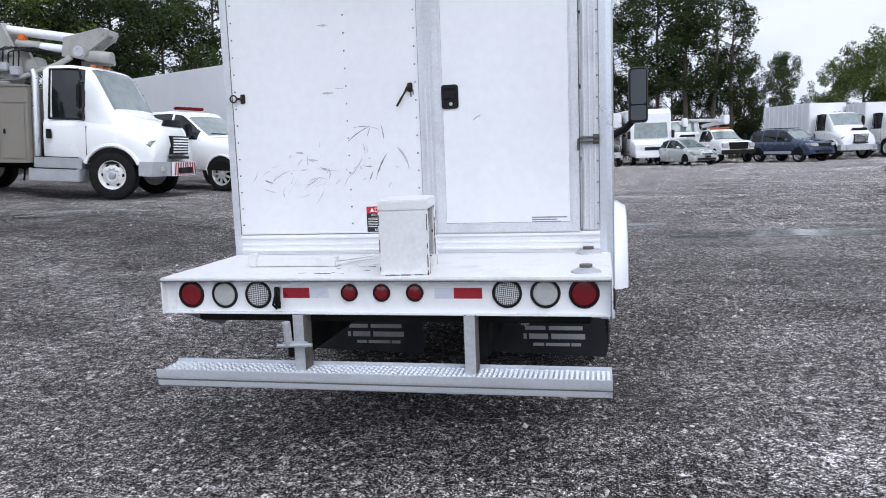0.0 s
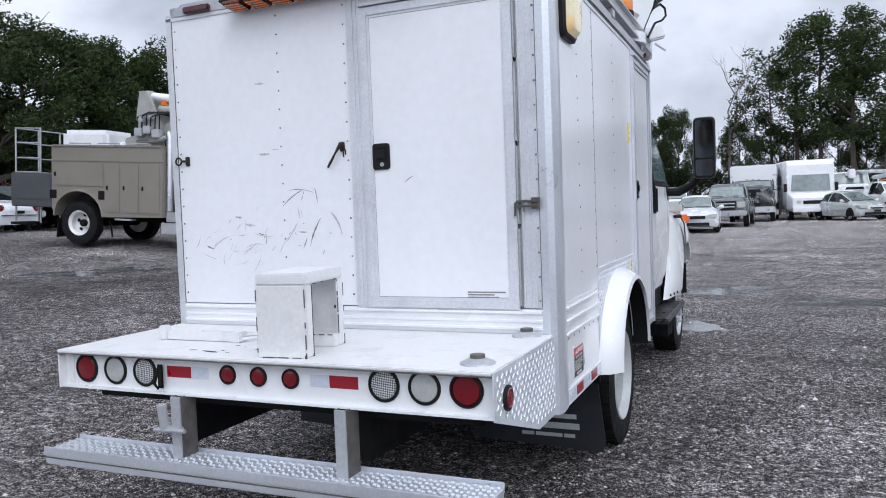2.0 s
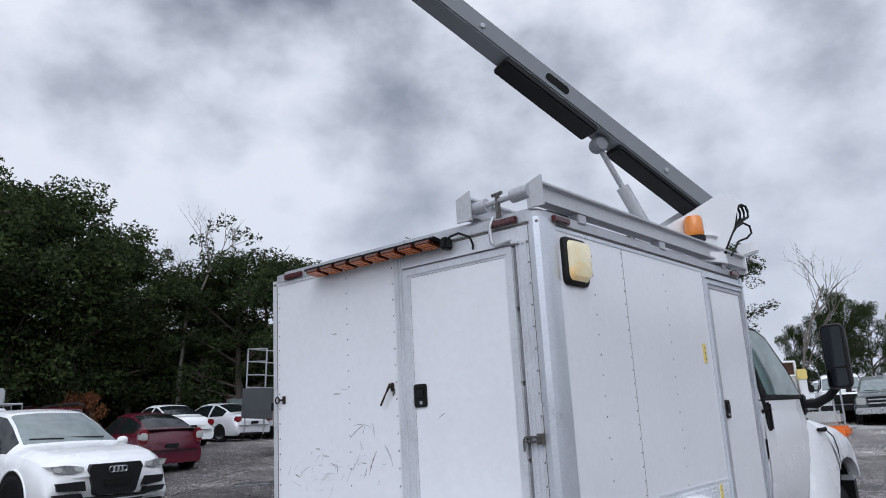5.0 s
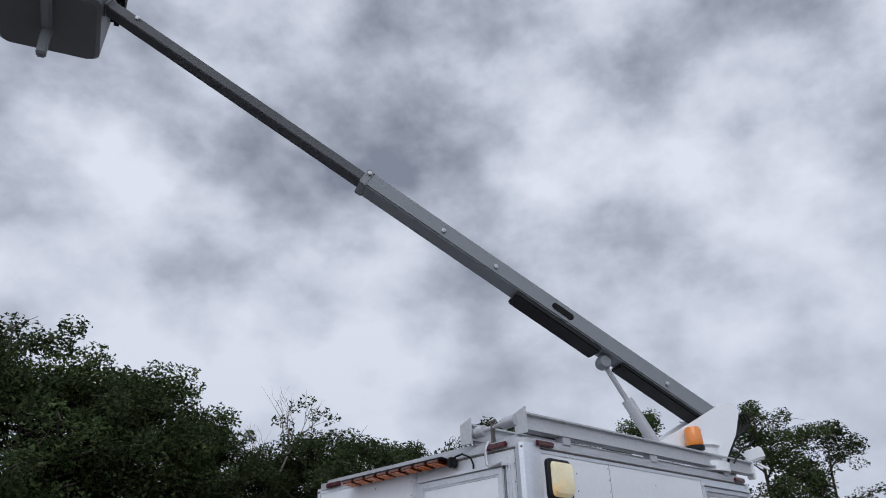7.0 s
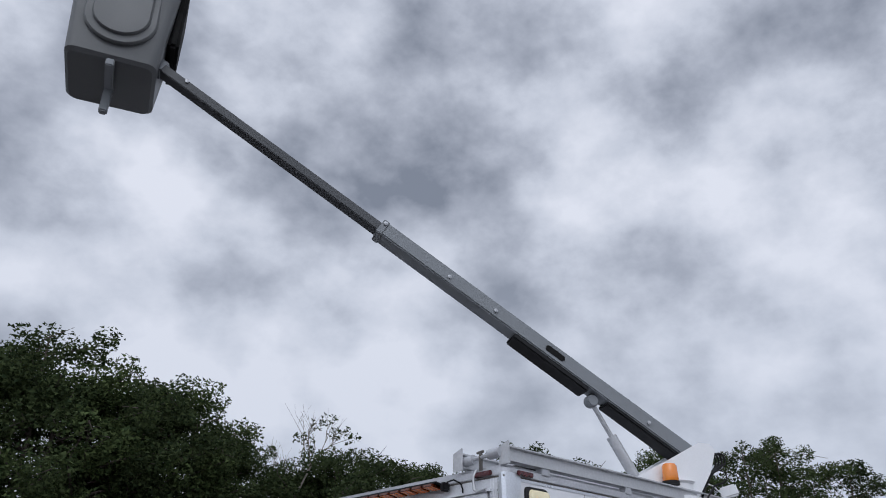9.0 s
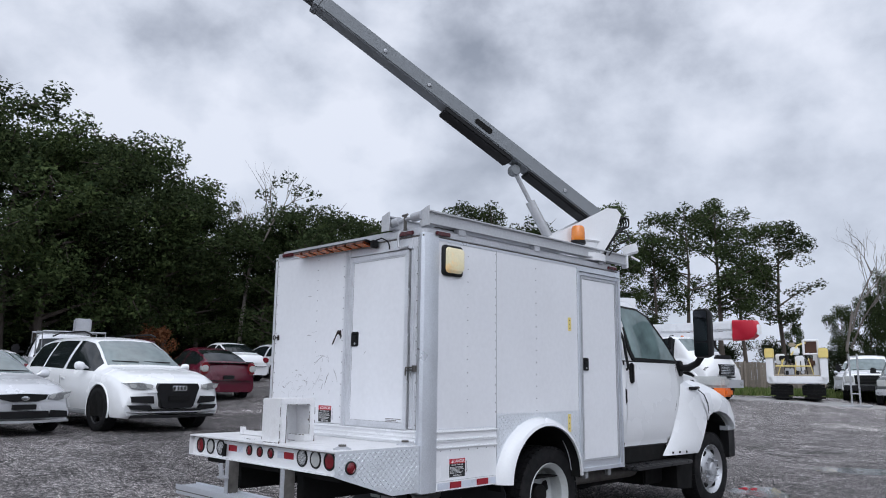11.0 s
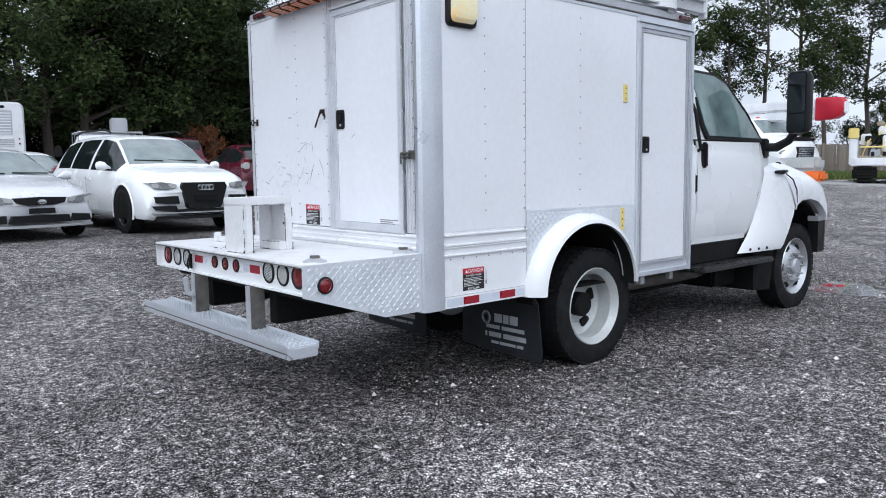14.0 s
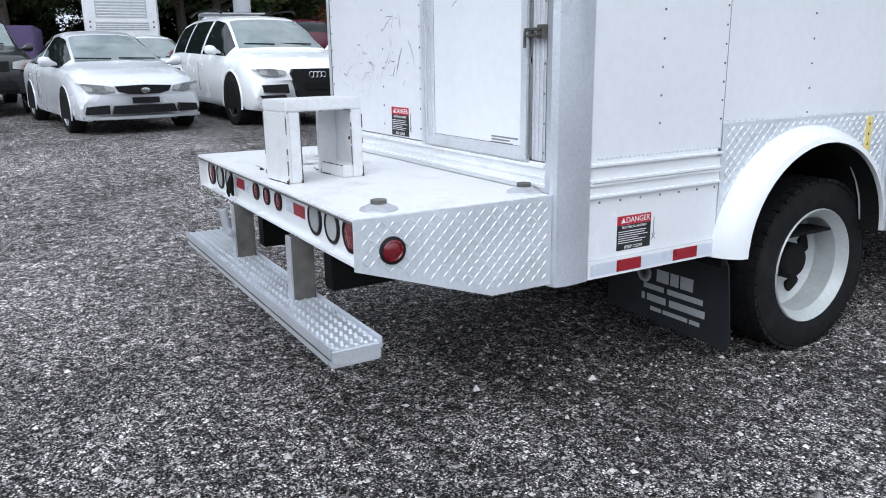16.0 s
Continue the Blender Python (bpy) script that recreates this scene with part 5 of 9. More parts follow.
        for z, yd, yo, out in ((0.60, 3.46, 4.10, 1.03), (0.64, 3.50, 4.12, 1.045), (0.75, 3.62, 4.21, 1.045), (0.90, 3.73, 4.30, 1.045), (1.02, 3.79, 4.335, 1.045), (1.12, 3.84, 4.325, 1.04), (1.20, 3.87, 4.25, 1.03), (1.27, 3.89, 4.16, 1.005), (1.32, 3.90, 4.12, 0.95), (1.38, 3.92, 4.10, 0.88)):
            rows.append([(CX + s * lerp_x, yd + (yo - yd) * u, z) for u, lerp_x in ((0.0, min(0.958, out)), (0.12, 0.30 * out + 0.70 * min(0.965, out)), (0.45, 0.72 * out + 0.28 * min(0.965, out)), (0.8, out - 0.004), (1.0, out))] + [(CX + s * (out - 0.07), yo + 0.012, z)])
        ring_loft(b, rows, False, False)
        part("front_fender", b, M["white"], truck, "white flared front fender")
        b = bm_new()
        edge = [(4.335, 0.94), (4.37, 0.985), (4.46, 1.02), (4.62, 1.03), (4.80, 1.00), (4.93, 0.94), (5.02, 0.87), (5.05, 0.82)]
        brow = [(4.17, 1.262), (4.28, 1.272), (4.45, 1.272), (4.64, 1.258), (4.84, 1.225), (4.99, 1.165), (5.08, 1.05), (5.10, 0.85)]
        rr = [[(CX + s * 0.78, y - 0.02, z + (0.10 if i < 5 else 0.02)) for i, (y, z) in enumerate(brow)], [(CX + s * (0.985 - 0.012 * i * (i > 3)), y, z + 0.012) for i, (y, z) in enumerate(brow)]]
        for u, x in ((0.18, 1.030), (0.5, 1.052), (0.85, 1.056), (1.0, 1.05)):
            rr.append([(CX + s * (x - 0.012 * max(0, i - 3) * (1 - 0.5 * u)), y0 + (y1 - y0) * u, z0 + (z1 - z0) * u) for i, ((y0, z0), (y1, z1)) in enumerate(zip(brow, edge))])
        rr.append([(CX + s * 0.96, y, z + 0.006) for y, z in edge])
        ring_loft(b, rr, False, False)
        part("hood_flare", b, M["white"], truck, "white hood flare over the front wheel")
        b = bm_new()
        tube(b, [(CX + s * 1.045, 4.13, 1.268), (CX + s * 1.058, 4.24, 1.215), (CX + s * 1.056, 4.325, 1.12), (CX + s * 1.054, 4.338, 1.0)], 0.006, 5)
        part("fender_seam", b, M["black"], truck, "dark gap between fender and hood")
        b = bm_new()
        for k in range(3):
            lathe(b, [(0.013, 0.0), (0.011, s * 0.008), (0.003, s * 0.010)], 10, Matrix.Translation((CX + s * (1.00 + 0.014 * k), 3.60 + 0.12 * k, 0.628)))
        part("fender_bolts", b, M["black"], truck)
        b = bm_new()
        tube(b, [(CX + s * 1.00, 4.02, 1.285), (CX + s * 1.035, 4.10, 1.285), (CX + s * 1.01, 4.22, 1.292)], [0.014, 0.020, 0.012], 8)
        part("hood_latch", b, M["black"], truck)
        # corner lamps at the nose
        b = bm_new()
        bbox(b, *((CX + 0.84, CX + 1.035) if s > 0 else (CX - 1.035, CX - 0.84)), 4.87, 5.05, 1.185, 1.285, 0.025)
        part("turn_signal", b, M["orange"], truck, "amber corner turn signal")
        b = bm_new()
        bbox(b, *((CX + 0.56, CX + 0.97) if s > 0 else (CX - 0.97, CX - 0.56)), 4.92, 5.12, 1.29, 1.42, 0.03)
        part("headlamp", b, M["clear_lens"], truck)
        # running board
        b = bm_new()
        xa, xb = (CX + 0.66, CX + 1.09) if s > 0 else (CX - 1.09, CX - 0.66)
        bbox(b, xa, xb, 2.72, 3.86, 0.512, 0.552, 0.010)
        board = part("running_board", b, M["step_black"], truck, "black ribbed running board")
        for k in range(19):
            boxpart("rib", (xa + 0.02, xb - 0.02, 2.76 + 0.056 * k, 2.776 + 0.056 * k, 0.551, 0.558), M["step_black"], board, r=0.002, seg=1)
        # dark tank, and a box added to keep light from below the cab
        b = bm_new()
        tube(b, [(CX + s * 0.50, 2.05, 0.47), (CX + s * 0.50, 2.10, 0.47), (CX + s * 0.50, 3.28, 0.47), (CX + s * 0.50, 3.33, 0.47)], [0.13, 0.16, 0.16, 0.13], 20)
        part("fuel_tank", b, M["under"], truck)
        boxpart("battery_box", tuple(sorted((CX + s * 0.30, CX + s * 0.80))) + (3.36, 3.74, 0.30, 0.64), M["under"], truck, r=0.02)
        b = bm_new()
        prism(b, [(3.74, 0.62), (3.76, 0.25), (4.06, 0.23), (4.12, 0.56), (4.10, 0.70), (3.55, 0.70)], "x", CX + s * 0.62, CX + s * 0.955)
        part("splash_flap", b, M["under"], truck)
        boxpart("sill", (CX + s * 0.80, CX + s * 0.93, 2.70, 3.60, 0.56, 0.72) if s > 0 else (CX - 0.93, CX - 0.80, 2.70, 3.60, 0.56, 0.72), M["under"], truck, r=0.01)
        b = bm_new()
        lathe(b, [(0.50, -0.36), (0.50, 0.0), (0.48, 0.0), (0.48, -0.34)], 30, Matrix.Translation((CX + s * 0.955, 4.60, 0.52)) @ (Matrix() if s > 0 else flip_x))
        dead = [f for f in b.faces if f.calc_center_median().z < 0.62]
        bmesh.ops.delete(b, geom=dead, context="FACES")
        part("wheel_well", b, M["under"], truck)
    # windscreen
    bm = bm_new()
    rows = []
    for i in range(7):
        t = i / 6
        y, z, w = 3.47 + 0.54 * t, 2.03 - 0.48 * t, 0.76 + 0.08 * t
        rows.append([(CX + w * (2 * j / 8 - 1), y + 0.012 - 0.06 * (2 * j / 8 - 1) ** 2 + 0.02, z + 0.03 * (1 - (2 * j / 8 - 1) ** 2)) for j in range(9)])
    ring_loft(bm, rows, False, False)
    part("windscreen", bm, M["glass"], cab)
    # hood
    def hring(y, w, zb, zs, zc):
        pts = [(w, zb), (w + 0.02, (zb + zs) / 2), (w - 0.03, zs), (w * 0.6, zs + 0.6 * (zc - zs)), (0.0, zc)]
        r = [(CX + x, y, z) for x, z in pts]
        return r + [(CX - x, y, z) for x, z in reversed(pts[:-1])]
    bm = bm_new()
    ring_loft(bm, [hring(3.95, 0.90, 0.95, 1.44, 1.54), hring(4.15, 0.86, 0.95, 1.45, 1.545), hring(4.6, 0.76, 0.95, 1.42, 1.52), hring(5.0, 0.68, 0.93, 1.36, 1.46), hring(5.16, 0.66, 0.92, 1.28, 1.38), hring(5.22, 0.64, 0.92, 1.20, 1.28)], True, True)
    part("hood", bm, M["white"], truck, "white tapering hood")
    for s in (1, -1):
        bm = bm_new()
        pts = [(4.50, 1.20), (4.78, 1.14), (4.80, 1.28), (4.52, 1.375)]
        ring_loft(bm, [[(CX + s * 0.74, y, z) for y, z in pts], [(CX + s * (0.80 if y < 4.7 else 0.755), y, z) for y, z in pts]], True, True)
        part("hood_vent", bm, M["black"], truck, "black hood side vent")
    boxpart("grille", (CX - 0.45, CX + 0.45, 5.18, 5.235, 0.98, 1.20), M["black"], truck, r=0.02)
    bm = bm_new()
    ring = [(CX - 1.0, 4.93), (CX - 0.97, 5.15), (CX - 0.6, 5.33), (CX + 0.6, 5.33), (CX + 0.97, 5.15), (CX + 1.0, 4.93), (CX + 0.9, 4.93), (CX + 0.86, 5.08), (CX + 0.55, 5.2), (CX - 0.55, 5.2), (CX - 0.86, 5.08), (CX - 0.9, 4.93)]
    prism(bm, ring, "z", 0.50, 0.80)
    part("front_bumper", bm, M["black"], truck, "black front bumper")
    bm = bm_new()
    prism(bm, [(x, y - 0.005) for x, y in ring], "z", 0.803, 0.85)
    part("bumper_strip", bm, M["alu_dull"], truck)
    # dark seats and wheel seen through the glass need only a plain dark inside
    boxpart("cab_marker", (CX + 0.55, CX + 0.62, 3.28, 3.36, 2.12, 2.15), M["orange"], cab, r=0.01)


flip_x = Matrix.Rotation(math.pi, 4, "Z")
build_cab(TRUCK)


def build_roof_gear(truck):
    # amber arrow bar along the rear roof edge
    bar = new("amber_light_bar")
    bar.parent = truck
    tagged(bar, "amber lens light bar on the rear roof edge")
    m = Matrix.Translation((0.0, -0.012, 2.405)) @ Matrix.Rotation(radians(-8), 4, "X")
    boxpart("housing", (-0.50, 0.50, -0.105, 0.0, -0.006, 0.006), M["black"], bar, r=0.004, m=m)
    for i in range(8):
        x = -0.485 + i * 0.121
        lens = boxpart("lens", (x + 0.008, x + 0.108, -0.108, -0.012, -0.026, -0.005), M["bar_lens"], bar, "dark amber lens module", r=0.005, m=m)
        for k in range(4):
            yk = -0.103 + 0.023 * k
            boxpart("led_strip", (x + 0.014, x + 0.102, yk, yk + 0.010, -0.0275, -0.025), M["led"], lens, r=0.0012, seg=1, m=m)
    bm = bm_new()
    tube(bm, [(0.50, -0.04, 2.39), (0.55, -0.05, 2.42), (0.60, -0.04, 2.43), (0.66, -0.03, 2.40), (0.67, -0.02, 2.36), (0.66, -0.012, 2.34)], 0.006, 6)
    bbox(bm, 0.50, 0.545, -0.08, -0.015, 2.36, 2.42, 0.01)
    part("cable", bm, M["black"], bar)
    bm = bm_new()
    tube(bm, [(0.80, -0.02, 2.47), (0.79, -0.04, 2.42), (0.795, -0.036, 2.34), (0.81, -0.03, 2.325), (0.90, -0.03, 2.33)], 0.010, 6)
    part("grab_strap", bm, M["steel"], truck, "bent grey strap")
    for x in (-0.71, 0.86):
        boxpart("marker_lamp", (x - 0.08, x + 0.08, -0.034, -0.010, 2.418, 2.450), M["marker_red"], truck, "dark red roof marker lamp", r=0.006)
    for y in (0.10, 2.45):
        boxpart("marker_lamp", (X1 + 0.010, X1 + 0.032, y, y + 0.15, 2.418, 2.450), M["marker_red"], truck, "dark red roof marker lamp", r=0.006)
    # scene light on the side
    lamp = new("work_lamp")
    lamp.parent = truck
    tagged(lamp, "black framed work lamp with cloudy amber lens")
    bm = bm_new()
    ring_loft(bm, [[(X1, y, z) for y, z in rounded_rect(0.18, 0.40, 2.125, 2.36, 0.03)], [(X1 + 0.018, y, z) for y, z in rounded_rect(0.18, 0.40, 2.125, 2.36, 0.03)], [(X1 + 0.028, y, z) for y, z in rounded_rect(0.192, 0.392, 2.136, 2.35, 0.03)]], True, True)
    part("frame", bm, M["black"], lamp)
    bm = bm_new()
    ring_loft(bm, [[(X1 + 0.025, y, z) for y, z in rounded_rect(0.198, 0.387, 2.143, 2.344, 0.03)], [(X1 + 0.052, y, z) for y, z in rounded_rect(0.205, 0.38, 2.165, 2.335, 0.03)], [(X1 + 0.060, y, z) for y, z in rounded_rect(0.222, 0.365, 2.195, 2.32, 0.03)]], True, True)
    part("lens", bm, M["scene_lens"], lamp, "cloudy cream lens")
    # ladder rack
    rack = new("ladder_rack")
    rack.parent = truck
    rack.location.z = -0.03
    tagged(rack, "grey aluminium ladder rack with end roller")
    for x, y0, y1, z in ((1.03, 0.02, 2.80, 2.53), (0.64, -0.03, 2.70, 2.53)):
        bm = bm_new()
        poly = [(x - 0.035, z), (x + 0.035, z), (x + 0.035, z + 0.012), (x + 0.012, z + 0.015), (x + 0.012, z + 0.085), (x + 0.035, z + 0.09), (x + 0.035, z + 0.10), (x - 0.035, z + 0.10), (x - 0.035, z + 0.09), (x - 0.012, z + 0.085), (x - 0.012, z + 0.015), (x - 0.035, z + 0.012)]
        prism(bm, poly, "y", y0, y1)
        part("rail", bm, M["rack"], rack)
        bm = bm_new()
        prism(bm, [(x - 0.045, z - 0.02), (x + 0.045, z - 0.02), (x + 0.04, z + 0.13), (x - 0.045, z + 0.10)], "y", y0 - 0.012, y0)
        part("end_plate", bm, M["rack"], rack)
        for y in (0.35, 1.3, 2.3):
            boxpart("foot", (x - 0.03, x + 0.03, y, y + 0.08, ZT + 0.02, z), M["alu_dull"], rack, r=0.004)
    bm = bm_new()
    tube(bm, [(0.66, 0.01, 2.575), (1.0, 0.01, 2.595)], 0.014, 8)
    tube(bm, [(0.66, 0.01, 2.575), (0.75, 0.01, 2.58)], 0.034, 12)
    tube(bm, [(0.90, 0.01, 2.589), (1.0, 0.01, 2.595)], 0.034, 12)
    part("roller", bm, M["alu_dull"], rack)
    bm = bm_new()
    bbox(bm, 0.806, 0.826, -0.005, 0.02, 2.49, 2.615, 0.004)
    tube(bm, [(0.79, 0.0, 2.615), (0.85, 0.0, 2.62)], 0.009, 6)
    part("roller_clamp", bm, M["web_steel"], rack)
    bm = bm_new()
    lathe(bm, [(0.13, ZT + 0.01), (0.13, ZT + 0.05), (0.11, ZT + 0.085), (0.05, ZT + 0.105), (0.01, ZT + 0.11)], 20, Matrix.Translation((0.86, 0.42, 0)), "z")
    part("roof_vent", bm, M["black"], truck, "low black roof vent")
    # small lamp at the front end of the rack
    bm = bm_new()
    hd = Matrix.Translation((1.07, 2.86, 2.69)) @ Matrix.Rotation(radians(-14), 4, "Y") @ Matrix.Rotation(radians(20), 4, "Z")
    bbox(bm, -0.075, 0.075, -0.03, 0.03, -0.05, 0.05, 0.012, hd)
    bbox(bm, -0.055, 0.055, 0.03, 0.045, -0.035, 0.035, 0.006, hd)
    bbox(bm, 1.00, 1.06, 2.80, 2.84, 2.50, 2.64, 0.006)
    tube(bm, [(1.08, 2.86, 2.62), (1.15, 2.90, 2.57)], 0.011, 6)
    tube(bm, [(1.03, 2.82, 2.66), (0.98, 2.76, 2.74), (0.92, 2.66, 2.77)], 0.006, 6)
    part("rack_lamp", bm, M["white"], rack, "small white flood lamp")

    # boom: turret, beacon, arms and bucket
    base = Vector((0.97, 2.551, 2.93))
    d = (Vector((-1.16, -2.07, 6.04)) - base).normalized()
    flat = Vector((d.x, d.y, 0)).normalized()
    side = Vector((flat.y, -flat.x, 0))
    up = side.cross(d).normalized()
    if up.z < 0:
        up = -up
    fr = Matrix((( d.x, side.x, up.x, base.x), (d.y, side.y, up.y, base.y), (d.z, side.z, up.z, base.z), (0, 0, 0, 1)))
    lv = Matrix(((flat.x, side.x, 0, base.x), (flat.y, side.y, 0, base.y), (0, 0, 1, base.z), (0, 0, 0, 1)))
    boom = new("boom")
    boom.parent = truck
    tagged(boom, "grey telescopic boom with bucket at its tip")
    bm = bm_new()
    c = base + flat * 0.28
    lathe(bm, [(0.24, ZT + 0.02), (0.24, ZT + 0.09), (0.18, ZT + 0.11), (0.18, ZT + 0.20), (0.20, ZT + 0.22)], 28, Matrix.Translation((c.x, c.y, 0)), "z")
    part("turntable", bm, M["white"], boom)
    for o in (-0.15, 0.138):
        bm = bm_new()
        poly = [(-0.05, 0.09), (-0.10, 0.04), (-0.02, -0.16), (0.12, -0.36), (0.80, -0.36), (0.74, -0.26), (0.42, -0.10), (0.06, 0.09)]
        ring_loft(bm, [[lv @ Vector((a, o, b)) for a, b in poly], [lv @ Vector((a, o + 0.014, b)) for a, b in poly]], True, True)
        part("turret_plate", bm, M["white"], boom)
    bm = bm_new()
    bbox(bm, -0.02, 3.44, -0.095, 0.080, -0.115, 0.020, 0.010, fr)
    part("outer_tube", bm, M["grey_boom"], boom)
    bm = bm_new()
    bbox(bm, 3.40, 5.9, -0.070, 0.055, -0.088, -0.004, 0.006, fr)
    part("inner_tube", bm, M["dark_boom"], boom, "dark weathered inner boom tube")
    bm = bm_new()
    bbox(bm, 3.40, 3.46, -0.100, 0.085, -0.121, 0.026, 0.005, fr)
    part("collar", bm, M["grey_boom"], boom)
    slot_shape = rounded_rect(1.46, 1.66, -0.078, -0.022, 0.027)
    for s in (0.0795, -0.0985):
        bm = bm_new()
        ring_loft(bm, [[fr @ Vector((a, s, b)) for a, b in slot_shape], [fr @ Vector((a, s + 0.003, b)) for a, b in slot_shape]], True, True)
        part("slot", bm, M["under"], boom, "dark slot in the boom wall", smooth=0)
    bm = bm_new()
    bbox(bm, 0.15, 0.95, -0.085, 0.085, -0.150, -0.115, 0.01, fr)
    bbox(bm, 1.15, 1.95, -0.090, 0.090, -0.165, -0.115, 0.01, fr)
    part("hose_cover", bm, M["black"], boom, "black cover under the boom")
    bm = bm_new()
    p0, p2 = fr @ Vector((1.06, 0, -0.175)), lv @ Vector((0.62, 0, -0.24))
    tube(bm, [p0, p0.lerp(p2, 0.55)], 0.020, 10)
    part("piston_rod", bm, M["steel"], boom)
    bm = bm_new()
    tube(bm, [p0.lerp(p2, 0.45), p2], 0.046, 14)
    part("lift_cylinder", bm, M["rack"], boom)
    bm = bm_new()
    lathe(bm, [(0.045, -0.05), (0.055, -0.03), (0.055, 0.03), (0.045, 0.05)], 16, fr @ Matrix.Translation((1.06, 0, -0.175)), "y")
    part("cylinder_eye", bm, M["grey_boom"], boom)
    bm = bm_new()
    bc = Vector((0.985, 2.07, 2.655))
    lathe(bm, [(0.062, 0), (0.066, 0.02), (0.062, 0.12), (0.05, 0.14), (0.01, 0.142)], 20, Matrix.Translation(bc), "z")
    part("beacon", bm, M["amber_lens"], boom, "amber beacon")
    bm = bm_new()
    lathe(bm, [(0.07, -0.03), (0.07, 0.0), (0.05, 0.002)], 20, Matrix.Translation(bc), "z")
    tube(bm, [bc + Vector((0, 0, -0.02)), bc + Vector((-0.08, 0.10, -0.06))], 0.02, 6)
    part("beacon_base", bm, M["black"], boom)
    for k in range(4):
        o = -0.022 * k
        bm = bm_new()
        loop = [(-0.06, 0.0), (-0.10, 0.02), (-0.14, 0.01), (-0.155, -0.03), (-0.15, -0.07), (-0.12, -0.11), (-0.08, -0.14), (-0.02, -0.20), (0.05, -0.30), (0.09, -0.38)]
        tube(bm, [lv @ Vector((a + o * 0.7 * (b > -0.1), -0.06 + o, b)) for a, b in loop], 0.009, 6)
        part("hose", bm, M["black"], boom, "looped black hydraulic hose")
    bm = bm_new()
    loop = [(-0.02, -0.17), (-0.10, -0.13), (-0.16, -0.15), (-0.17, -0.20), (-0.12, -0.24), (-0.03, -0.27), (0.06, -0.38)]
    tube(bm, [lv @ Vector((a, -0.16, b)) for a, b in loop], 0.008, 6)
    part("hose", bm, M["black"], boom, "looped black hydraulic hose")
    for a in (0.55, 2.2, 2.7, 3.43, 5.6):
        for s in (1, -1):
            bm = bm_new()
            lathe(bm, [(0.018, 0.0), (0.018, 0.012), (0.008, 0.014)], 8, fr @ Matrix.Translation((a, s * (0.095 if a < 3.4 else 0.100 if a < 4 else 0.070), -0.02 if a > 5 else -0.01 if a > 3 else -0.06)) @ Matrix.Rotation(math.pi / 2 * -s, 4, "X"), "z")
            part("bolt", bm, M["steel"], boom)
    # bucket, upright, hung at the tip
    tip = fr @ Vector((5.9, 0, 0))
    bucket = new("bucket")
    bucket.parent = truck
    tagged(bucket, "grey moulded plastic work bucket")
    bu = Matrix.Translation(BUCKET_FOOT) @ Matrix.Rotation(radians(BUCKET_TURN), 4, "Z")
    bm = bm_new()
    rings = []
    for z, w, dd, r in ((0.0, 0.34, 0.34, 0.07), (0.03, 0.37, 0.37, 0.08), (0.55, 0.41, 0.41, 0.08), (1.08, 0.44, 0.44, 0.08), (1.09, 0.48, 0.48, 0.09), (1.14, 0.48, 0.48, 0.09), (1.14, 0.43, 0.43, 0.07), (0.10, 0.35, 0.35, 0.06)):
        rings.append([bu @ Vector((x, y, z)) for x, y in rounded_rect(-w, w, -dd, dd, r)])
    ring_loft(bm, rings, True, True)
    part("tub", bm, M["bucket"], bucket)
    bm = bm_new()
    for w, d0, d1, zc in ((0.30, -0.385, -0.425, 0.42), (0.235, -0.42, -0.455, 0.44)):
        bib = [(w * math.cos(radians(k)), zc + w * 0.95 * math.sin(radians(k))) for k in range(180, 361, 15)] + [(w * 0.95, 1.0), (-w * 0.95, 1.0)]
        ring_loft(bm, [[bu @ Vector((x, d0, z)) for x, z in bib], [bu @ Vector((x, d1 + 0.015, z)) for x, z in bib], [bu @ Vector((x * 0.95, d1, zc + (z - zc) * 0.96)) for x, z in bib]], True, True)
    part("front_mould", bm, M["bucket"], bucket)
    for x in (-0.15, 0.15):
        boxpart("foothold", (x - 0.075, x + 0.075, -0.458, -0.44, 0.66, 0.80), M["under"], bucket, r=0.01, m=bu)
    bm = bm_new()
    bbox(bm, -0.035, 0.035, -0.36, 0.10, -0.07, 0.004, 0.01, bu)
    bbox(bm, -0.035, 0.035, -0.02, 0.06, -0.30, 0.004, 0.012, bu)
    part("foot_step", bm, M["grey_boom"], bucket)
    bm = bm_new()
    bbox(bm, 0.40, 0.50, -0.30, 0.30, 0.35, 1.05, 0.03, bu)
    part("mounting_plate", bm, M["under"], bucket)
    bm = bm_new()
    bbox(bm, 5.82, 5.98, -0.075, 0.075, -0.10, 0.03, 0.02, fr)
    tube(bm, [tip, bu @ Vector((0.40, 0, 0.35))], 0.05, 10)
    part("tip_pivot", bm, M["grey_boom"], boom)


BUCKET_FOOT, BUCKET_TURN = Vector((-1.42, -2.33, 5.79)), 70.0
M["bucket"] = mat("grey_moulded_plastic", (0.10, 0.105, 0.108), 0.5, vary=0.06, scale=3, bump=0.03)
build_roof_gear(TRUCK)


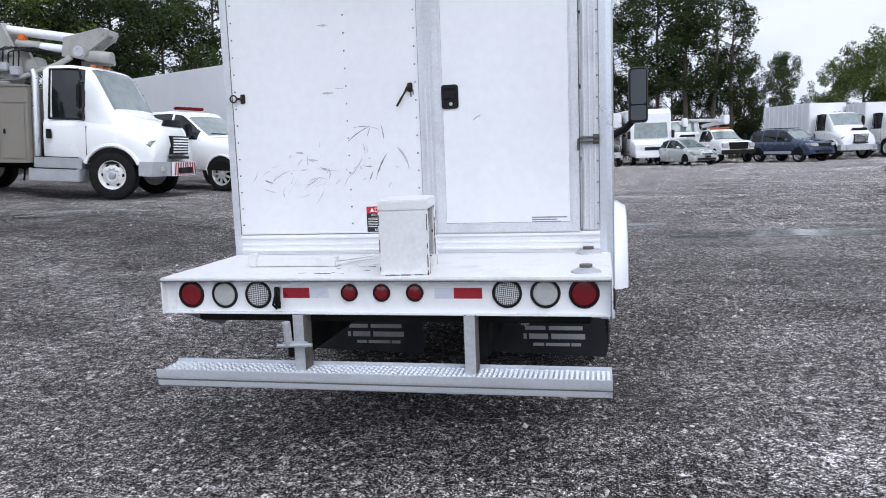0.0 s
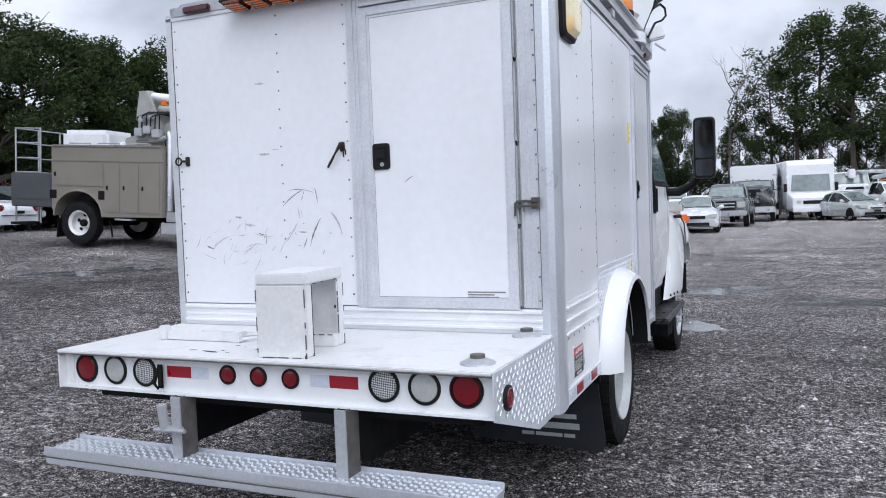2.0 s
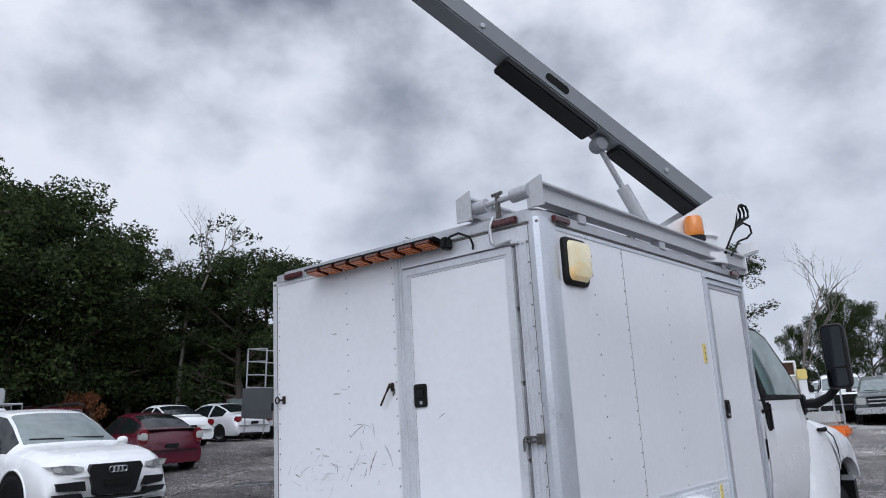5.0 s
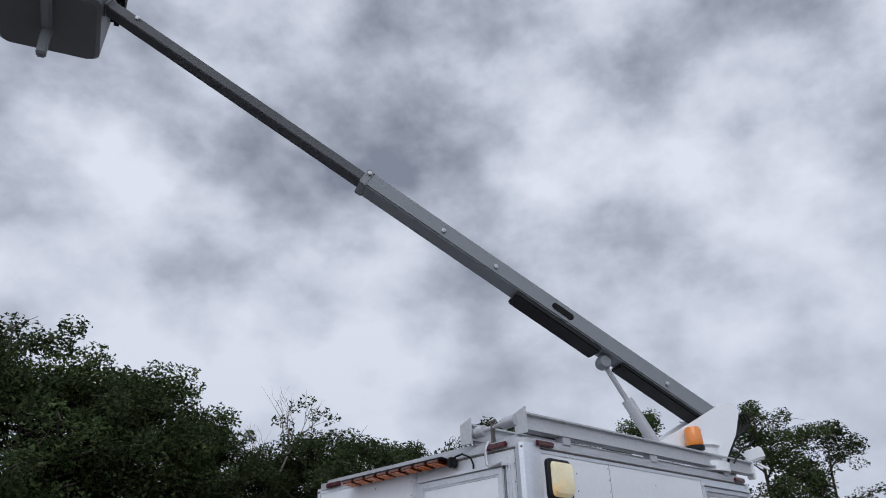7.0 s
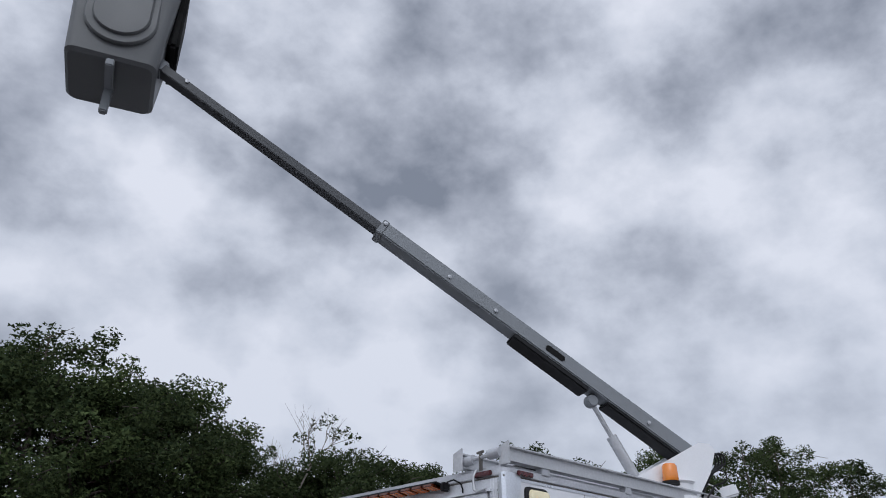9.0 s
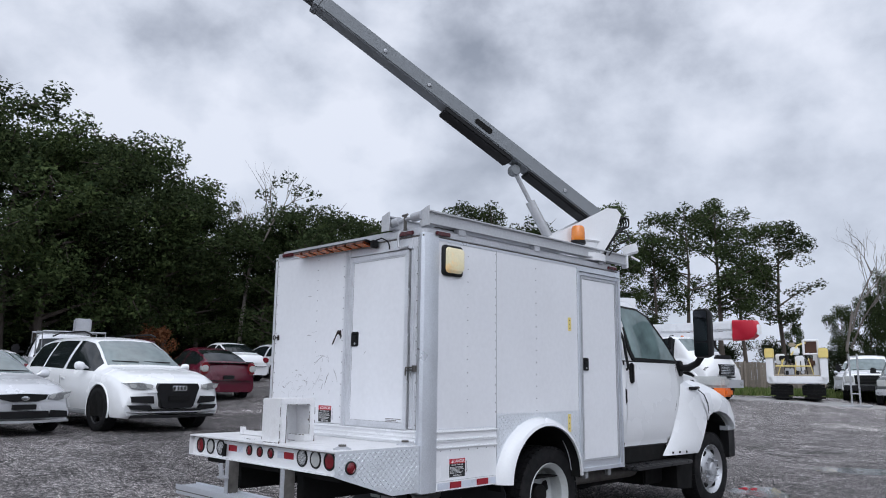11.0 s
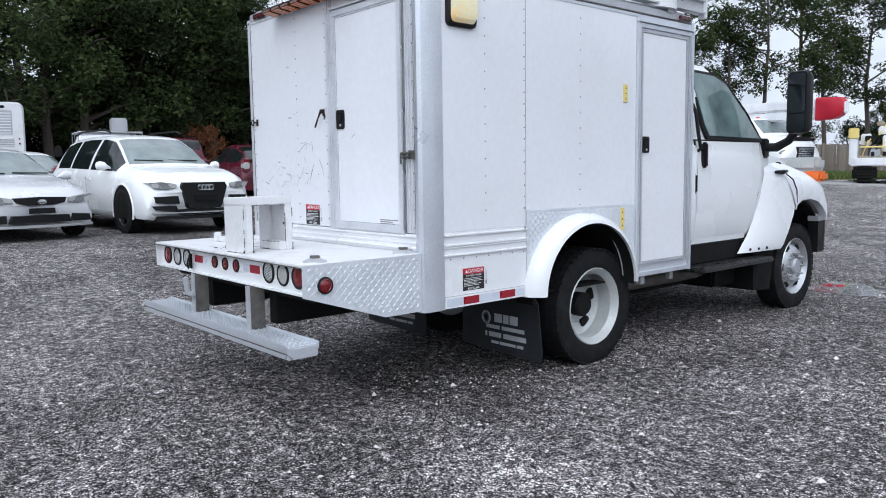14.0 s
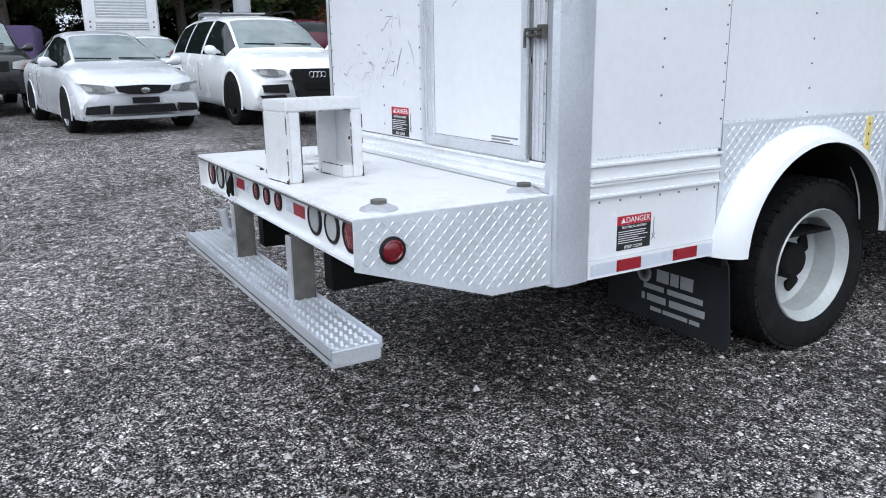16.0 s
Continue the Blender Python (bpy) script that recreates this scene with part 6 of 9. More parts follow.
def build_deck_box():
    """A hollow sheet steel box with an open side, standing on the rear deck."""
    b = thing("steel_step_box", "white painted hollow steel box with chipped edges", "box")
    b.matrix_basis = Matrix.Translation((0.170, -0.535, 0.882)) @ Matrix.Rotation(radians(6), 4, "Z")
    w, d, h = 0.102, 0.165, 0.315
    bm = bm_new()
    bbox(bm, -w, w, -d, -d + 0.012, 0, h - 0.045, 0.004)
    part("front_plate", bm, M["deck"], b)
    bm = bm_new()
    bbox(bm, -w, w, -d, d, h - 0.045, h, 0.005)
    part("top_plate", bm, M["deck"], b)
    bm = bm_new()
    bbox(bm, w - 0.012, w, -d + 0.012, -d + 0.060, 0, h - 0.045, 0.004)
    part("side_post", bm, M["deck"], b)
    bm = bm_new()
    bbox(bm, w - 0.012, w, d - 0.05, d, 0, h - 0.045, 0.004)
    part("side_post", bm, M["deck"], b)
    bm = bm_new()
    bbox(bm, -w, -w + 0.012, -d + 0.012, -d + 0.060, 0.0, h - 0.045, 0.004)
    part("far_post", bm, M["deck"], b)
    bm = bm_new()
    bbox(bm, -w, -w + 0.012, d - 0.10, d, 0.0, h - 0.045, 0.004)
    part("far_post", bm, M["deck"], b)
    bm = bm_new()
    bbox(bm, -w + 0.01, w - 0.012, d - 0.015, d - 0.005, 0.0, h - 0.045, 0.003)
    bbox(bm, -w + 0.01, w - 0.004, d - 0.09, d, 0.0, 0.05, 0.004)
    part("inner_shelf", bm, M["deck"], b)
    for p in ((w, -d + 0.06, 0.0), (w, -d, 0.0), (w, d, 0.0), (w - 0.01, d - 0.05, 0.15)):
        boxpart("rust_chip", (p[0] - 0.004, p[0] + 0.0015, p[1] - 0.008, p[1] + 0.003, p[2], p[2] + 0.014), M["rust"], b, r=0.002)
    # paint knocked off along the edges, in broken runs
    rng = random.Random(12)
    bm = bm_new()
    for xa, ya, z0, z1, gap in ((w, -d + 0.0605, 0.0, h - 0.05, 0.005), (w, -d + 0.001, 0.0, h - 0.06, 0.04), (w, d - 0.0505, 0.05, h - 0.05, 0.03), (w, d, 0.0, h - 0.05, 0.10), (-w + 0.004, -d, 0.02, h - 0.06, 0.12)):
        z = z0
        while z < z1:
            ln, t = rng.uniform(0.015, 0.09), rng.uniform(0.0004, 0.0016)
            box(bm, xa - 0.003, xa + 0.0012, ya - t, ya + t, z, min(z + ln, z1))
            z += ln * 0.9 + rng.uniform(-0.2, 1.5) * gap
    for i in range(16):
        x, ln = rng.uniform(-w + 0.02, w - 0.03), rng.uniform(0.004, 0.022)
        box(bm, x, min(x + ln, w - 0.013), d - 0.0908, d - 0.086, 0.047 if i % 3 else 0.001, 0.0508 if i % 3 else 0.006)
    for i in range(5):
        y, ln = rng.uniform(-d, d - 0.03), rng.uniform(0.004, 0.02)
        box(bm, w - 0.002, w + 0.0008, y, y + ln, h - 0.0475, h - 0.044)
    for i in range(9):
        x, ln = rng.uniform(-w, w - 0.05), rng.uniform(0.01, 0.04)
        box(bm, x, x + ln, -d - 0.0008, -d + 0.004, 0.0, rng.uniform(0.002, 0.005))
    tagged(part("paint_chips", bm, M["web_steel"], b, smooth=0), "dark chips along the edges", kind="stuff")


build_deck_box()
danger_sticker(Matrix.Translation((-0.10, -0.0042, 1.06)) @ FACE)
danger_sticker(Matrix.Translation((X1 - 0.001, 0.375, 0.705)) @ SIDE)


def yellow_sticker(y, z, h):
    s = thing("caution_sticker", "yellow upright caution sticker with black symbols", "sticker", group="caution stickers")
    s.matrix_basis = Matrix.Translation((X1 + 0.0002, y, z)) @ SIDE
    boxpart("label_sheet", (-0.022, 0.022, 0, h, 0.0, 0.006), M["yellow"], s, r=0.0004, seg=1)
    bm = bm_new()
    for i in range(3):
        zc = h * (0.2 + 0.3 * i)
        prism(bm, [(-0.007, zc - 0.006), (0.007, zc - 0.006), (0.0, zc + 0.008)], "z", 0.006, 0.0066)
    part("symbols", bm, M["ink"], s, smooth=0)


yellow_sticker(1.825, 1.79, 0.12)
yellow_sticker(1.80, 0.905, 0.155)


# ---- trees, fence and verge ----
def leaf_cloud(rng, centres, radii, per, size):
    """Vertices and faces of many small leaves round the given centres."""
    verts, faces = [], []
    for c, r in zip(centres, radii):
        n = max(4, int(per * r * r))
        p = rng.normal(0, 1, (n, 3))
        p /= np.maximum(np.linalg.norm(p, axis=1, keepdims=True), 1e-6)
        p *= r * rng.uniform(0.25, 1.0, (n, 1)) ** 0.5
        p[:, 2] *= 0.75
        p += c
        a = rng.normal(0, 1, (n, 3))
        a[:, 2] *= 0.6
        a /= np.linalg.norm(a, axis=1, keepdims=True)
        b = np.cross(a, rng.normal(0, 1, (n, 3)))
        b /= np.maximum(np.linalg.norm(b, axis=1, keepdims=True), 1e-6)
        s = size * rng.uniform(0.6, 1.25, (n, 1))
        tri = np.stack([p - a * s, p + a * s * 0.7 + b * s * 0.6, p + a * s * 0.8 - b * s * 0.5], 1).reshape(-1, 3)
        k = sum(len(v) for v in verts)
        verts.append(tri)
        faces.append(k + np.arange(n * 3).reshape(-1, 3))
    return np.concatenate(verts), np.concatenate(faces)


def make_tree(name, label, seed, h, crown_r, base, per, size, leaf, trunk_r, limbs=14, lean=0.04, clump=0.95):
    """A tree at the origin: a tapered trunk with limbs, and a crown of leaves in clumps round them."""
    rng = np.random.default_rng(seed)
    t = thing(name, label, "tree", group="trees round the yard")
    bm = bm_new()
    n = 9
    px, py = np.cumsum(rng.normal(0, lean * h / n, n)), np.cumsum(rng.normal(0, lean * h / n, n))
    trunk = [Vector((px[i], py[i], h * 0.93 * i / (n - 1) - 0.1 * (i == 0))) for i in range(n)]
    tube(bm, trunk, [trunk_r * (1.25 if i == 0 else 1) * (1 - 0.9 * i / (n - 1)) + 0.02 for i in range(n)], 8)
    centres, radii = [], []
    for i in range(limbs):
        f = base + (0.97 - base) * ((i + rng.uniform(0, 0.8)) / limbs)
        k = min(n - 2, int(f * (n - 1)))
        p0 = trunk[k].lerp(trunk[k + 1], f * (n - 1) - k)
        az, prof = rng.uniform(0, 2 * math.pi), math.sin(math.pi * min(1.0, (f - base) / (1.02 - base) * 0.86 + 0.12)) ** 0.7
        reach, rise = crown_r * prof * rng.uniform(0.7, 1.15), rng.uniform(0.15, 0.7)
        p1 = p0 + Vector((math.cos(az) * reach * 0.55, math.sin(az) * reach * 0.55, reach * rise * 0.6))
        p2 = p0 + Vector((math.cos(az + 0.2) * reach, math.sin(az + 0.2) * reach, reach * rise))
        r0 = trunk_r * (1 - f) * 0.55 + 0.03
        tube(bm, [p0, p1, p2], [r0, r0 * 0.6, 0.015], 5)
        for q, g in ((0.45, 0.8), (0.75, 1.0), (1.0, 0.85)):
            c = p0.lerp(p1, q / 0.6) if q < 0.6 else p1.lerp(p2, (q - 0.55) / 0.45)
            for _ in range(2):
                o = rng.normal(0, 0.45, 3) * clump
                centres.append(np.array(c) + o)
                radii.append(clump * g * rng.uniform(0.65, 1.25))
            if q > 0.7:
                tip = c + Vector(rng.normal(0, 0.5, 3))
                tube(bm, [c, tip], [0.03, 0.008], 4)
    for _ in range(4):
        centres.append(np.array(trunk[-1]) + rng.normal(0, 0.35, 3))
        radii.append(clump * rng.uniform(0.5, 0.9))
    part("trunk", bm, M["bark"], t)
    v, f = leaf_cloud(rng, centres, radii, per, size)
    me = bpy.data.meshes.new("crown")
    me.from_pydata(v.tolist(), [], f.tolist())
    me.materials.append(leaf)
    c = new("crown", me)
    c.parent = t
    return t


def make_dead_tree(name, label, seed, h, ivy):
    rng = np.random.default_rng(seed)
    t = thing(name, label, "tree", group="bare trees")
    bm = bm_new()
    centres, radii = [], []

    def grow(p, d, ln, r, depth):
        q = p + d * ln * 0.5 + Vector(rng.normal(0, 0.06 * ln, 3))
        e = p + d * ln + Vector(rng.normal(0, 0.06 * ln, 3))
        tube(bm, [p, q, e], [r, r * 0.8, r * 0.55], 6 if depth < 2 else 4)
        if ivy and depth < 2:
            for s in np.arange(0.15, 1.0, 0.18 if depth == 0 else 0.22):
                if rng.random() < ivy:
                    centres.append(np.array(p.lerp(e, s)))
                    radii.append(rng.uniform(0.35, 0.7))
        if ivy and depth == 3 and rng.random() < 0.35:
            centres.append(np.array(e))
            radii.append(rng.uniform(0.25, 0.5))
        if depth >= 4 or r < 0.007:
            return
        for i in range(3 if depth < 3 else 2):
            az = rng.uniform(0, 2 * math.pi)
            dd = (d + Vector((math.cos(az), math.sin(az), rng.uniform(-0.1, 0.5))) * rng.uniform(0.3, 0.75)).normalized()
            grow(p.lerp(e, rng.uniform(0.5, 1.0)), dd, ln * rng.uniform(0.5, 0.72), r * 0.5, depth + 1)
    grow(Vector((0, 0, -0.1)), Vector((0.05, 0.03, 1)).normalized(), h * 0.48, 0.12, 0)
    part("trunk", bm, M["deadwood"], t)
    if centres:
        v, f = leaf_cloud(rng, centres, radii, 190, 0.11)
        me = bpy.data.meshes.new("ivy")
        me.from_pydata(v.tolist(), [], f.tolist())
        me.materials.append(LEAF[0])
        c = new("ivy", me)
        c.parent = t
    return t


EYE_X, EYE_Y = 3.0, -3.0     # middle of the walk, for the polar plan of the tree line


def polar(yaw, far):
    a = radians(yaw)
    return EYE_X - math.sin(a) * far, EYE_Y + math.cos(a) * far


def build_trees():
    dense = [make_tree("broadleaf_tree", "dense dark green broadleaf tree at the yard's edge", 11, 12.0, 4.6, 0.22, 175, 0.12, LEAF[0], 0.24, 32, clump=0.92),
             make_tree("broadleaf_tree", "dense dark green broadleaf tree at the yard's edge", 12, 12.0, 4.2, 0.20, 175, 0.12, LEAF[1], 0.22, 32, clump=0.90)]
    airy = [make_tree("tall_tree", "tall airy broadleaf tree with visible trunk and gaps", 21, 15.0, 3.0, 0.36, 150, 0.125, LEAF[0], 0.20, 19, clump=0.80),
            make_tree("tall_tree", "tall airy broadleaf tree with visible trunk and gaps", 22, 15.0, 3.4, 0.42, 150, 0.125, LEAF[1], 0.18, 17, clump=0.82)]
    light = [make_tree("light_green_tree", "sunlit light green broadleaf tree", 31, 9.0, 3.6, 0.12, 180, 0.12, LEAF[2], 0.18, 22, clump=0.9)]
    bush = [make_tree("shrub", "undergrowth shrub with canopy shade in its leaf colour", 41, 4.5, 3.0, 0.03, 150, 0.125, SHADE_LEAF, 0.10, 16, clump=1.0)]
    # leafy shape added in place of a rust-brown structure among the trees
    rusty = make_tree("shrub", "brown shrub shape in place of a rust-brown structure", 43, 4.0, 2.4, 0.05, 85, 0.15, leaf_material("rust_brown_leaves", (0.10, 0.035, 0.015), (0.22, 0.10, 0.05)), 0.09, 14, clump=0.9)
    rusty.matrix_basis = pose(-27.8, 11.2, ground_z(-27.8, 11.2) - 0.05) @ Matrix.Diagonal((0.32, 0.32, 0.5, 1))
    dead = [make_dead_tree("bare_tree", "bare grey dead tree", 51, 12.0, 0.0), make_dead_tree("ivy_tree", "dead tree overgrown with ivy", 52, 12.0, 0.8)]

    def top_of(t):
        return max(v.co.z for c in t.children for v in c.data.vertices)
    height = {t.name: top_of(t) for t in dense + airy + light + bush + dead}
    kinds = {"d": dense, "a": airy, "l": light, "b": bush, "x": dead[:1], "i": dead[1:]}
    plan = []
    rng = random.Random(5)
    # the dark wood behind the parked cars, then the taller open trees ahead; heights are those of the tops
    for yaw, far, k, h in ((118, 38, "d", 12.5), (110, 37, "d", 12.5), (103, 36, "d", 13), (97, 36, "d", 12.5), (91, 35, "d", 12.5), (86, 34, "d", 13), (81, 34, "d", 13), (77.5, 33, "a", 13.6), (75, 33, "d", 12.0), (71.5, 33, "d", 12.4), (68, 34, "d", 12.4), (65.5, 35, "d", 12.2), (63, 36, "d", 10.8), (60.8, 37, "d", 10.0), (57.6, 36, "i", 12.6), (55.8, 37, "d", 9.4), (53.6, 36, "d", 10.0), (53.2, 37, "x", 10.3), (51.5, 38, "d", 10.3), (49, 40, "d", 10.4), (47.5, 41, "d", 10.4), (45.6, 42, "d", 10.6), (42.5, 44, "l", 10.5), (39.8, 45, "a", 12.7), (37, 46, "d", 11.4), (34, 47, "d", 11.0), (32, 48, "a", 11.6), (30, 49, "a", 13.1), (27.3, 50, "a", 11.2), (25.3, 51, "a", 13.5), (23, 53, "a", 14.2), (21.3, 54, "a", 12.5), (19, 56, "a", 12.8), (18.2, 58, "d", 5.7), (15, 56, "x", 12.4), (15.3, 60, "d", 7.2), (13.6, 60, "d", 8.0), (12.3, 61, "d", 9.6), (10.9, 62, "d", 8.5), (9.6, 63, "d", 6.2), (8.4, 61, "d", 8.4), (7.1, 60, "d", 8.9), (5.7, 62, "d", 6.4), (4.0, 58, "i", 12.9), (3.1, 60, "d", 7.6), (1.2, 58, "a", 11.0), (-0.4, 56, "a", 12.6), (-2.2, 55, "a", 13.4), (-3.9, 54, "a", 13.2), (-5.6, 54, "a", 12.6), (-7.0, 55, "a", 10.8), (-7.9, 56, "d", 7.6), (-10.4, 55, "d", 7.4), (-13.4, 54, "l", 6.7), (-15.2, 54, "l", 7.6), (-17.2, 54, "l", 8.4), (-20, 54, "l", 8.6), (-24, 55, "d", 10), (-29, 55, "d", 11), (-35, 55, "d", 12), (-41, 54, "d", 12)):
        plan.append((yaw + 1.5 * smoothstep((yaw - 47) / 4) * smoothstep((76 - yaw) / 4), far, k, h))
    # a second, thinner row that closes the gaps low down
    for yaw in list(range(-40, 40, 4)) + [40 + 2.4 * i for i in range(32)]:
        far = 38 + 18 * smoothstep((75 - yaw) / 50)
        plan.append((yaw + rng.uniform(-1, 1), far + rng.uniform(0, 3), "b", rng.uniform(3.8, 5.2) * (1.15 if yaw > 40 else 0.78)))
    for yaw, h in ((2.2, 6.0), (0.6, 6.8), (-1.2, 6.4), (-3.0, 7.2), (-4.7, 6.6), (-6.3, 7.0), (-8.2, 5.6)):
        plan.append((yaw, 57, "d", h))
    for yaw in range(47, 112, 8):
        plan.append((yaw + rng.uniform(-1, 1), 41 + rng.uniform(0, 3), "d", rng.uniform(8.5, 10.0) if yaw > 60 else 7.2))
    # unseen wood behind the walk, added to darken mirrors and low light
    for yaw in range(130, 300, 15):
        plan.append((yaw + rng.uniform(-2, 2), 46 + rng.uniform(0, 6), "d", rng.uniform(10, 13)))
    used = {}
    for i, (yaw, far, k, h) in enumerate(plan):
        src = kinds[k][i % len(kinds[k])]
        x, y = polar(yaw, far)
        s = max(0.3, (h - (0.0 if k == "b" else ground_z(x, y))) / height[src.name])
        wide = s * rng.uniform(0.9, 1.1) * (0.55 if k == "d" and -12 < yaw < 19 else 0.7 if k == "l" and yaw < 0 else 1.0) if k in "dabl" else s
        m = pose(x, y, ground_z(x, y) - 0.05, 0, 0, rng.uniform(0, 360)) @ Matrix.Diagonal((wide, wide, s, 1))
        if src.name not in used:
            used[src.name] = True
            src.matrix_basis = m
        else:
            c = copy_thing(src, m)
            c.scale = (wide, wide, s)


build_trees()


def build_fence():
    p0, p1 = Vector((*polar(27, 43), 0)), Vector((*polar(16, 47), 0))
    f = thing("wooden_fence", "weathered grey board fence before the trees", "fence")
    d = (p1 - p0)
    n = int(d.length / 0.16)
    a = math.atan2(d.y, d.x)
    bm = bm_new()
    bbox(bm, -0.075, 0.075, -0.012, 0.012, 0.0, 1.62, 0.004)
    first = part("board", bm, M["fence"], f)
    rng = random.Random(2)
    for i in range(n):
        p = p0 + d * (i / n)
        m = pose(p.x, p.y, ground_z(p.x, p.y) + rng.uniform(-0.03, 0.03), 0, rng.uniform(-0.6, 0.6), math.degrees(a))
        if i == 0:
            first.matrix_basis = m
        else:
            share(first, "board", m, f)
    for z in (0.4, 1.3):
        bm = bm_new()
        tube(bm, [(p0.x, p0.y + 0.05, ground_z(p0.x, p0.y) + z), (p1.x, p1.y + 0.05, ground_z(p1.x, p1.y) + z)], 0.04, 4)
        part("rail", bm, M["fence"], f)
    for i in range(0, n, 15):
        p = p0 + d * (i / n)
        boxpart("post", (-0.06, 0.06, -0.13, -0.02, 0, 1.70), M["fence"], f, r=0.01, m=pose(p.x, p.y, ground_z(p.x, p.y), 0, 0, math.degrees(a)))


build_fence()


def build_verge():
    """Grass along the foot of the fence and trees."""
    rng = np.random.default_rng(8)
    n = 26000
    yaw, far = rng.uniform(8, 32, n), rng.uniform(37.5, 46, n)
    x, y = EYE_X - np.sin(np.radians(yaw)) * far, EYE_Y + np.cos(np.radians(yaw)) * far
    z = np.array([ground_z(a, b) for a, b in zip(x, y)])
    h, w, az = rng.uniform(0.10, 0.34, n), rng.uniform(0.03, 0.07, n), rng.uniform(0, 2 * np.pi, n)
    lean = rng.normal(0, 0.08, (n, 2))
    a = np.stack([x - w * np.cos(az), y - w * np.sin(az), z], 1)
    b = np.stack([x + w * np.cos(az), y + w * np.sin(az), z], 1)
    c = np.stack([x + lean[:, 0], y + lean[:, 1], z + h], 1)
    v = np.stack([a, b, c], 1).reshape(-1, 3)
    me = bpy.data.meshes.new("grass")
    me.from_pydata(v.tolist(), [], np.arange(n * 3).reshape(-1, 3).tolist())
    me.materials.append(GRASS)
    tagged(new("grass", me), "strip of rough green grass before the fence", "grass", kind="stuff")


build_verge()


def build_pebbles():
    """Loose pale chips on the yard round the truck."""
    rng = np.random.default_rng(3)
    n = 60000
    x, y = rng.uniform(-7, 7.5, n), rng.uniform(-3.6, 8, n)
    near = (rng.random(n) < np.clip(1.4 - 0.13 * np.hypot(x - 1.5, y + 1.0), 0.15, 1))
    x, y = x[near], y[near]
    n = len(x)
    s = rng.gamma(2.2, 0.0022, n) + 0.0025
    base = np.array([[1, 0, 0], [0.2, 0.9, 0], [-0.9, 0.3, 0], [-0.3, -0.9, 0], [0.1, 0.05, 0.75]])
    v = base[None] * s[:, None, None] * rng.uniform(0.6, 1.3, (n, 5, 1))
    a = rng.uniform(0, 2 * np.pi, n)
    ca, sa = np.cos(a)[:, None], np.sin(a)[:, None]
    vx, vy = v[:, :, 0] * ca - v[:, :, 1] * sa + x[:, None], v[:, :, 0] * sa + v[:, :, 1] * ca + y[:, None]
    gz = np.array([ground_z(p, q) for p, q in zip(x, y)])
    vz = v[:, :, 2] + gz[:, None] - 0.0005
    pts = np.stack([vx, vy, vz], 2).reshape(-1, 3)
    k = np.arange(n)[:, None] * 5
    f = np.concatenate([k + np.array(t) for t in ((0, 1, 4), (1, 2, 4), (2, 3, 4), (3, 0, 4))])
    me = bpy.data.meshes.new("gravel")
    me.from_pydata(pts.tolist(), [], f.tolist())
    m = bpy.data.materials.new("pale_stone_chips")
    m.use_nodes = True
    nn, l = m.node_tree.nodes, m.node_tree.links
    g = nn.new("ShaderNodeNewGeometry")
    r = nn.new("ShaderNodeValToRGB")
    r.color_ramp.elements[0].color, r.color_ramp.elements[1].color = (0.04, 0.038, 0.038, 1), (0.85, 0.80, 0.79, 1)
    r.color_ramp.elements[0].position = 0.25
    l.new(g.outputs["Random Per Island"], r.inputs["Fac"])
    l.new(r.outputs["Color"], nn["Principled BSDF"].inputs["Base Color"])
    nn["Principled BSDF"].inputs["Roughness"].default_value = 0.7
    me.materials.append(m)
    tagged(new("gravel", me), "loose pale stone chips strewn on the asphalt", "gravel", kind="stuff")


build_pebbles()


# ---- parked vehicles ----
M["dark_alloy"] = mat("dark_grey_alloy", (0.055, 0.056, 0.06), 0.3, 0.7, vary=0.1)
M["silver_trim"] = mat("satin_silver_trim", (0.45, 0.46, 0.47), 0.4, 0.4, vary=0.08)
def lerp(a, b, t):
    return a + (b - a) * t


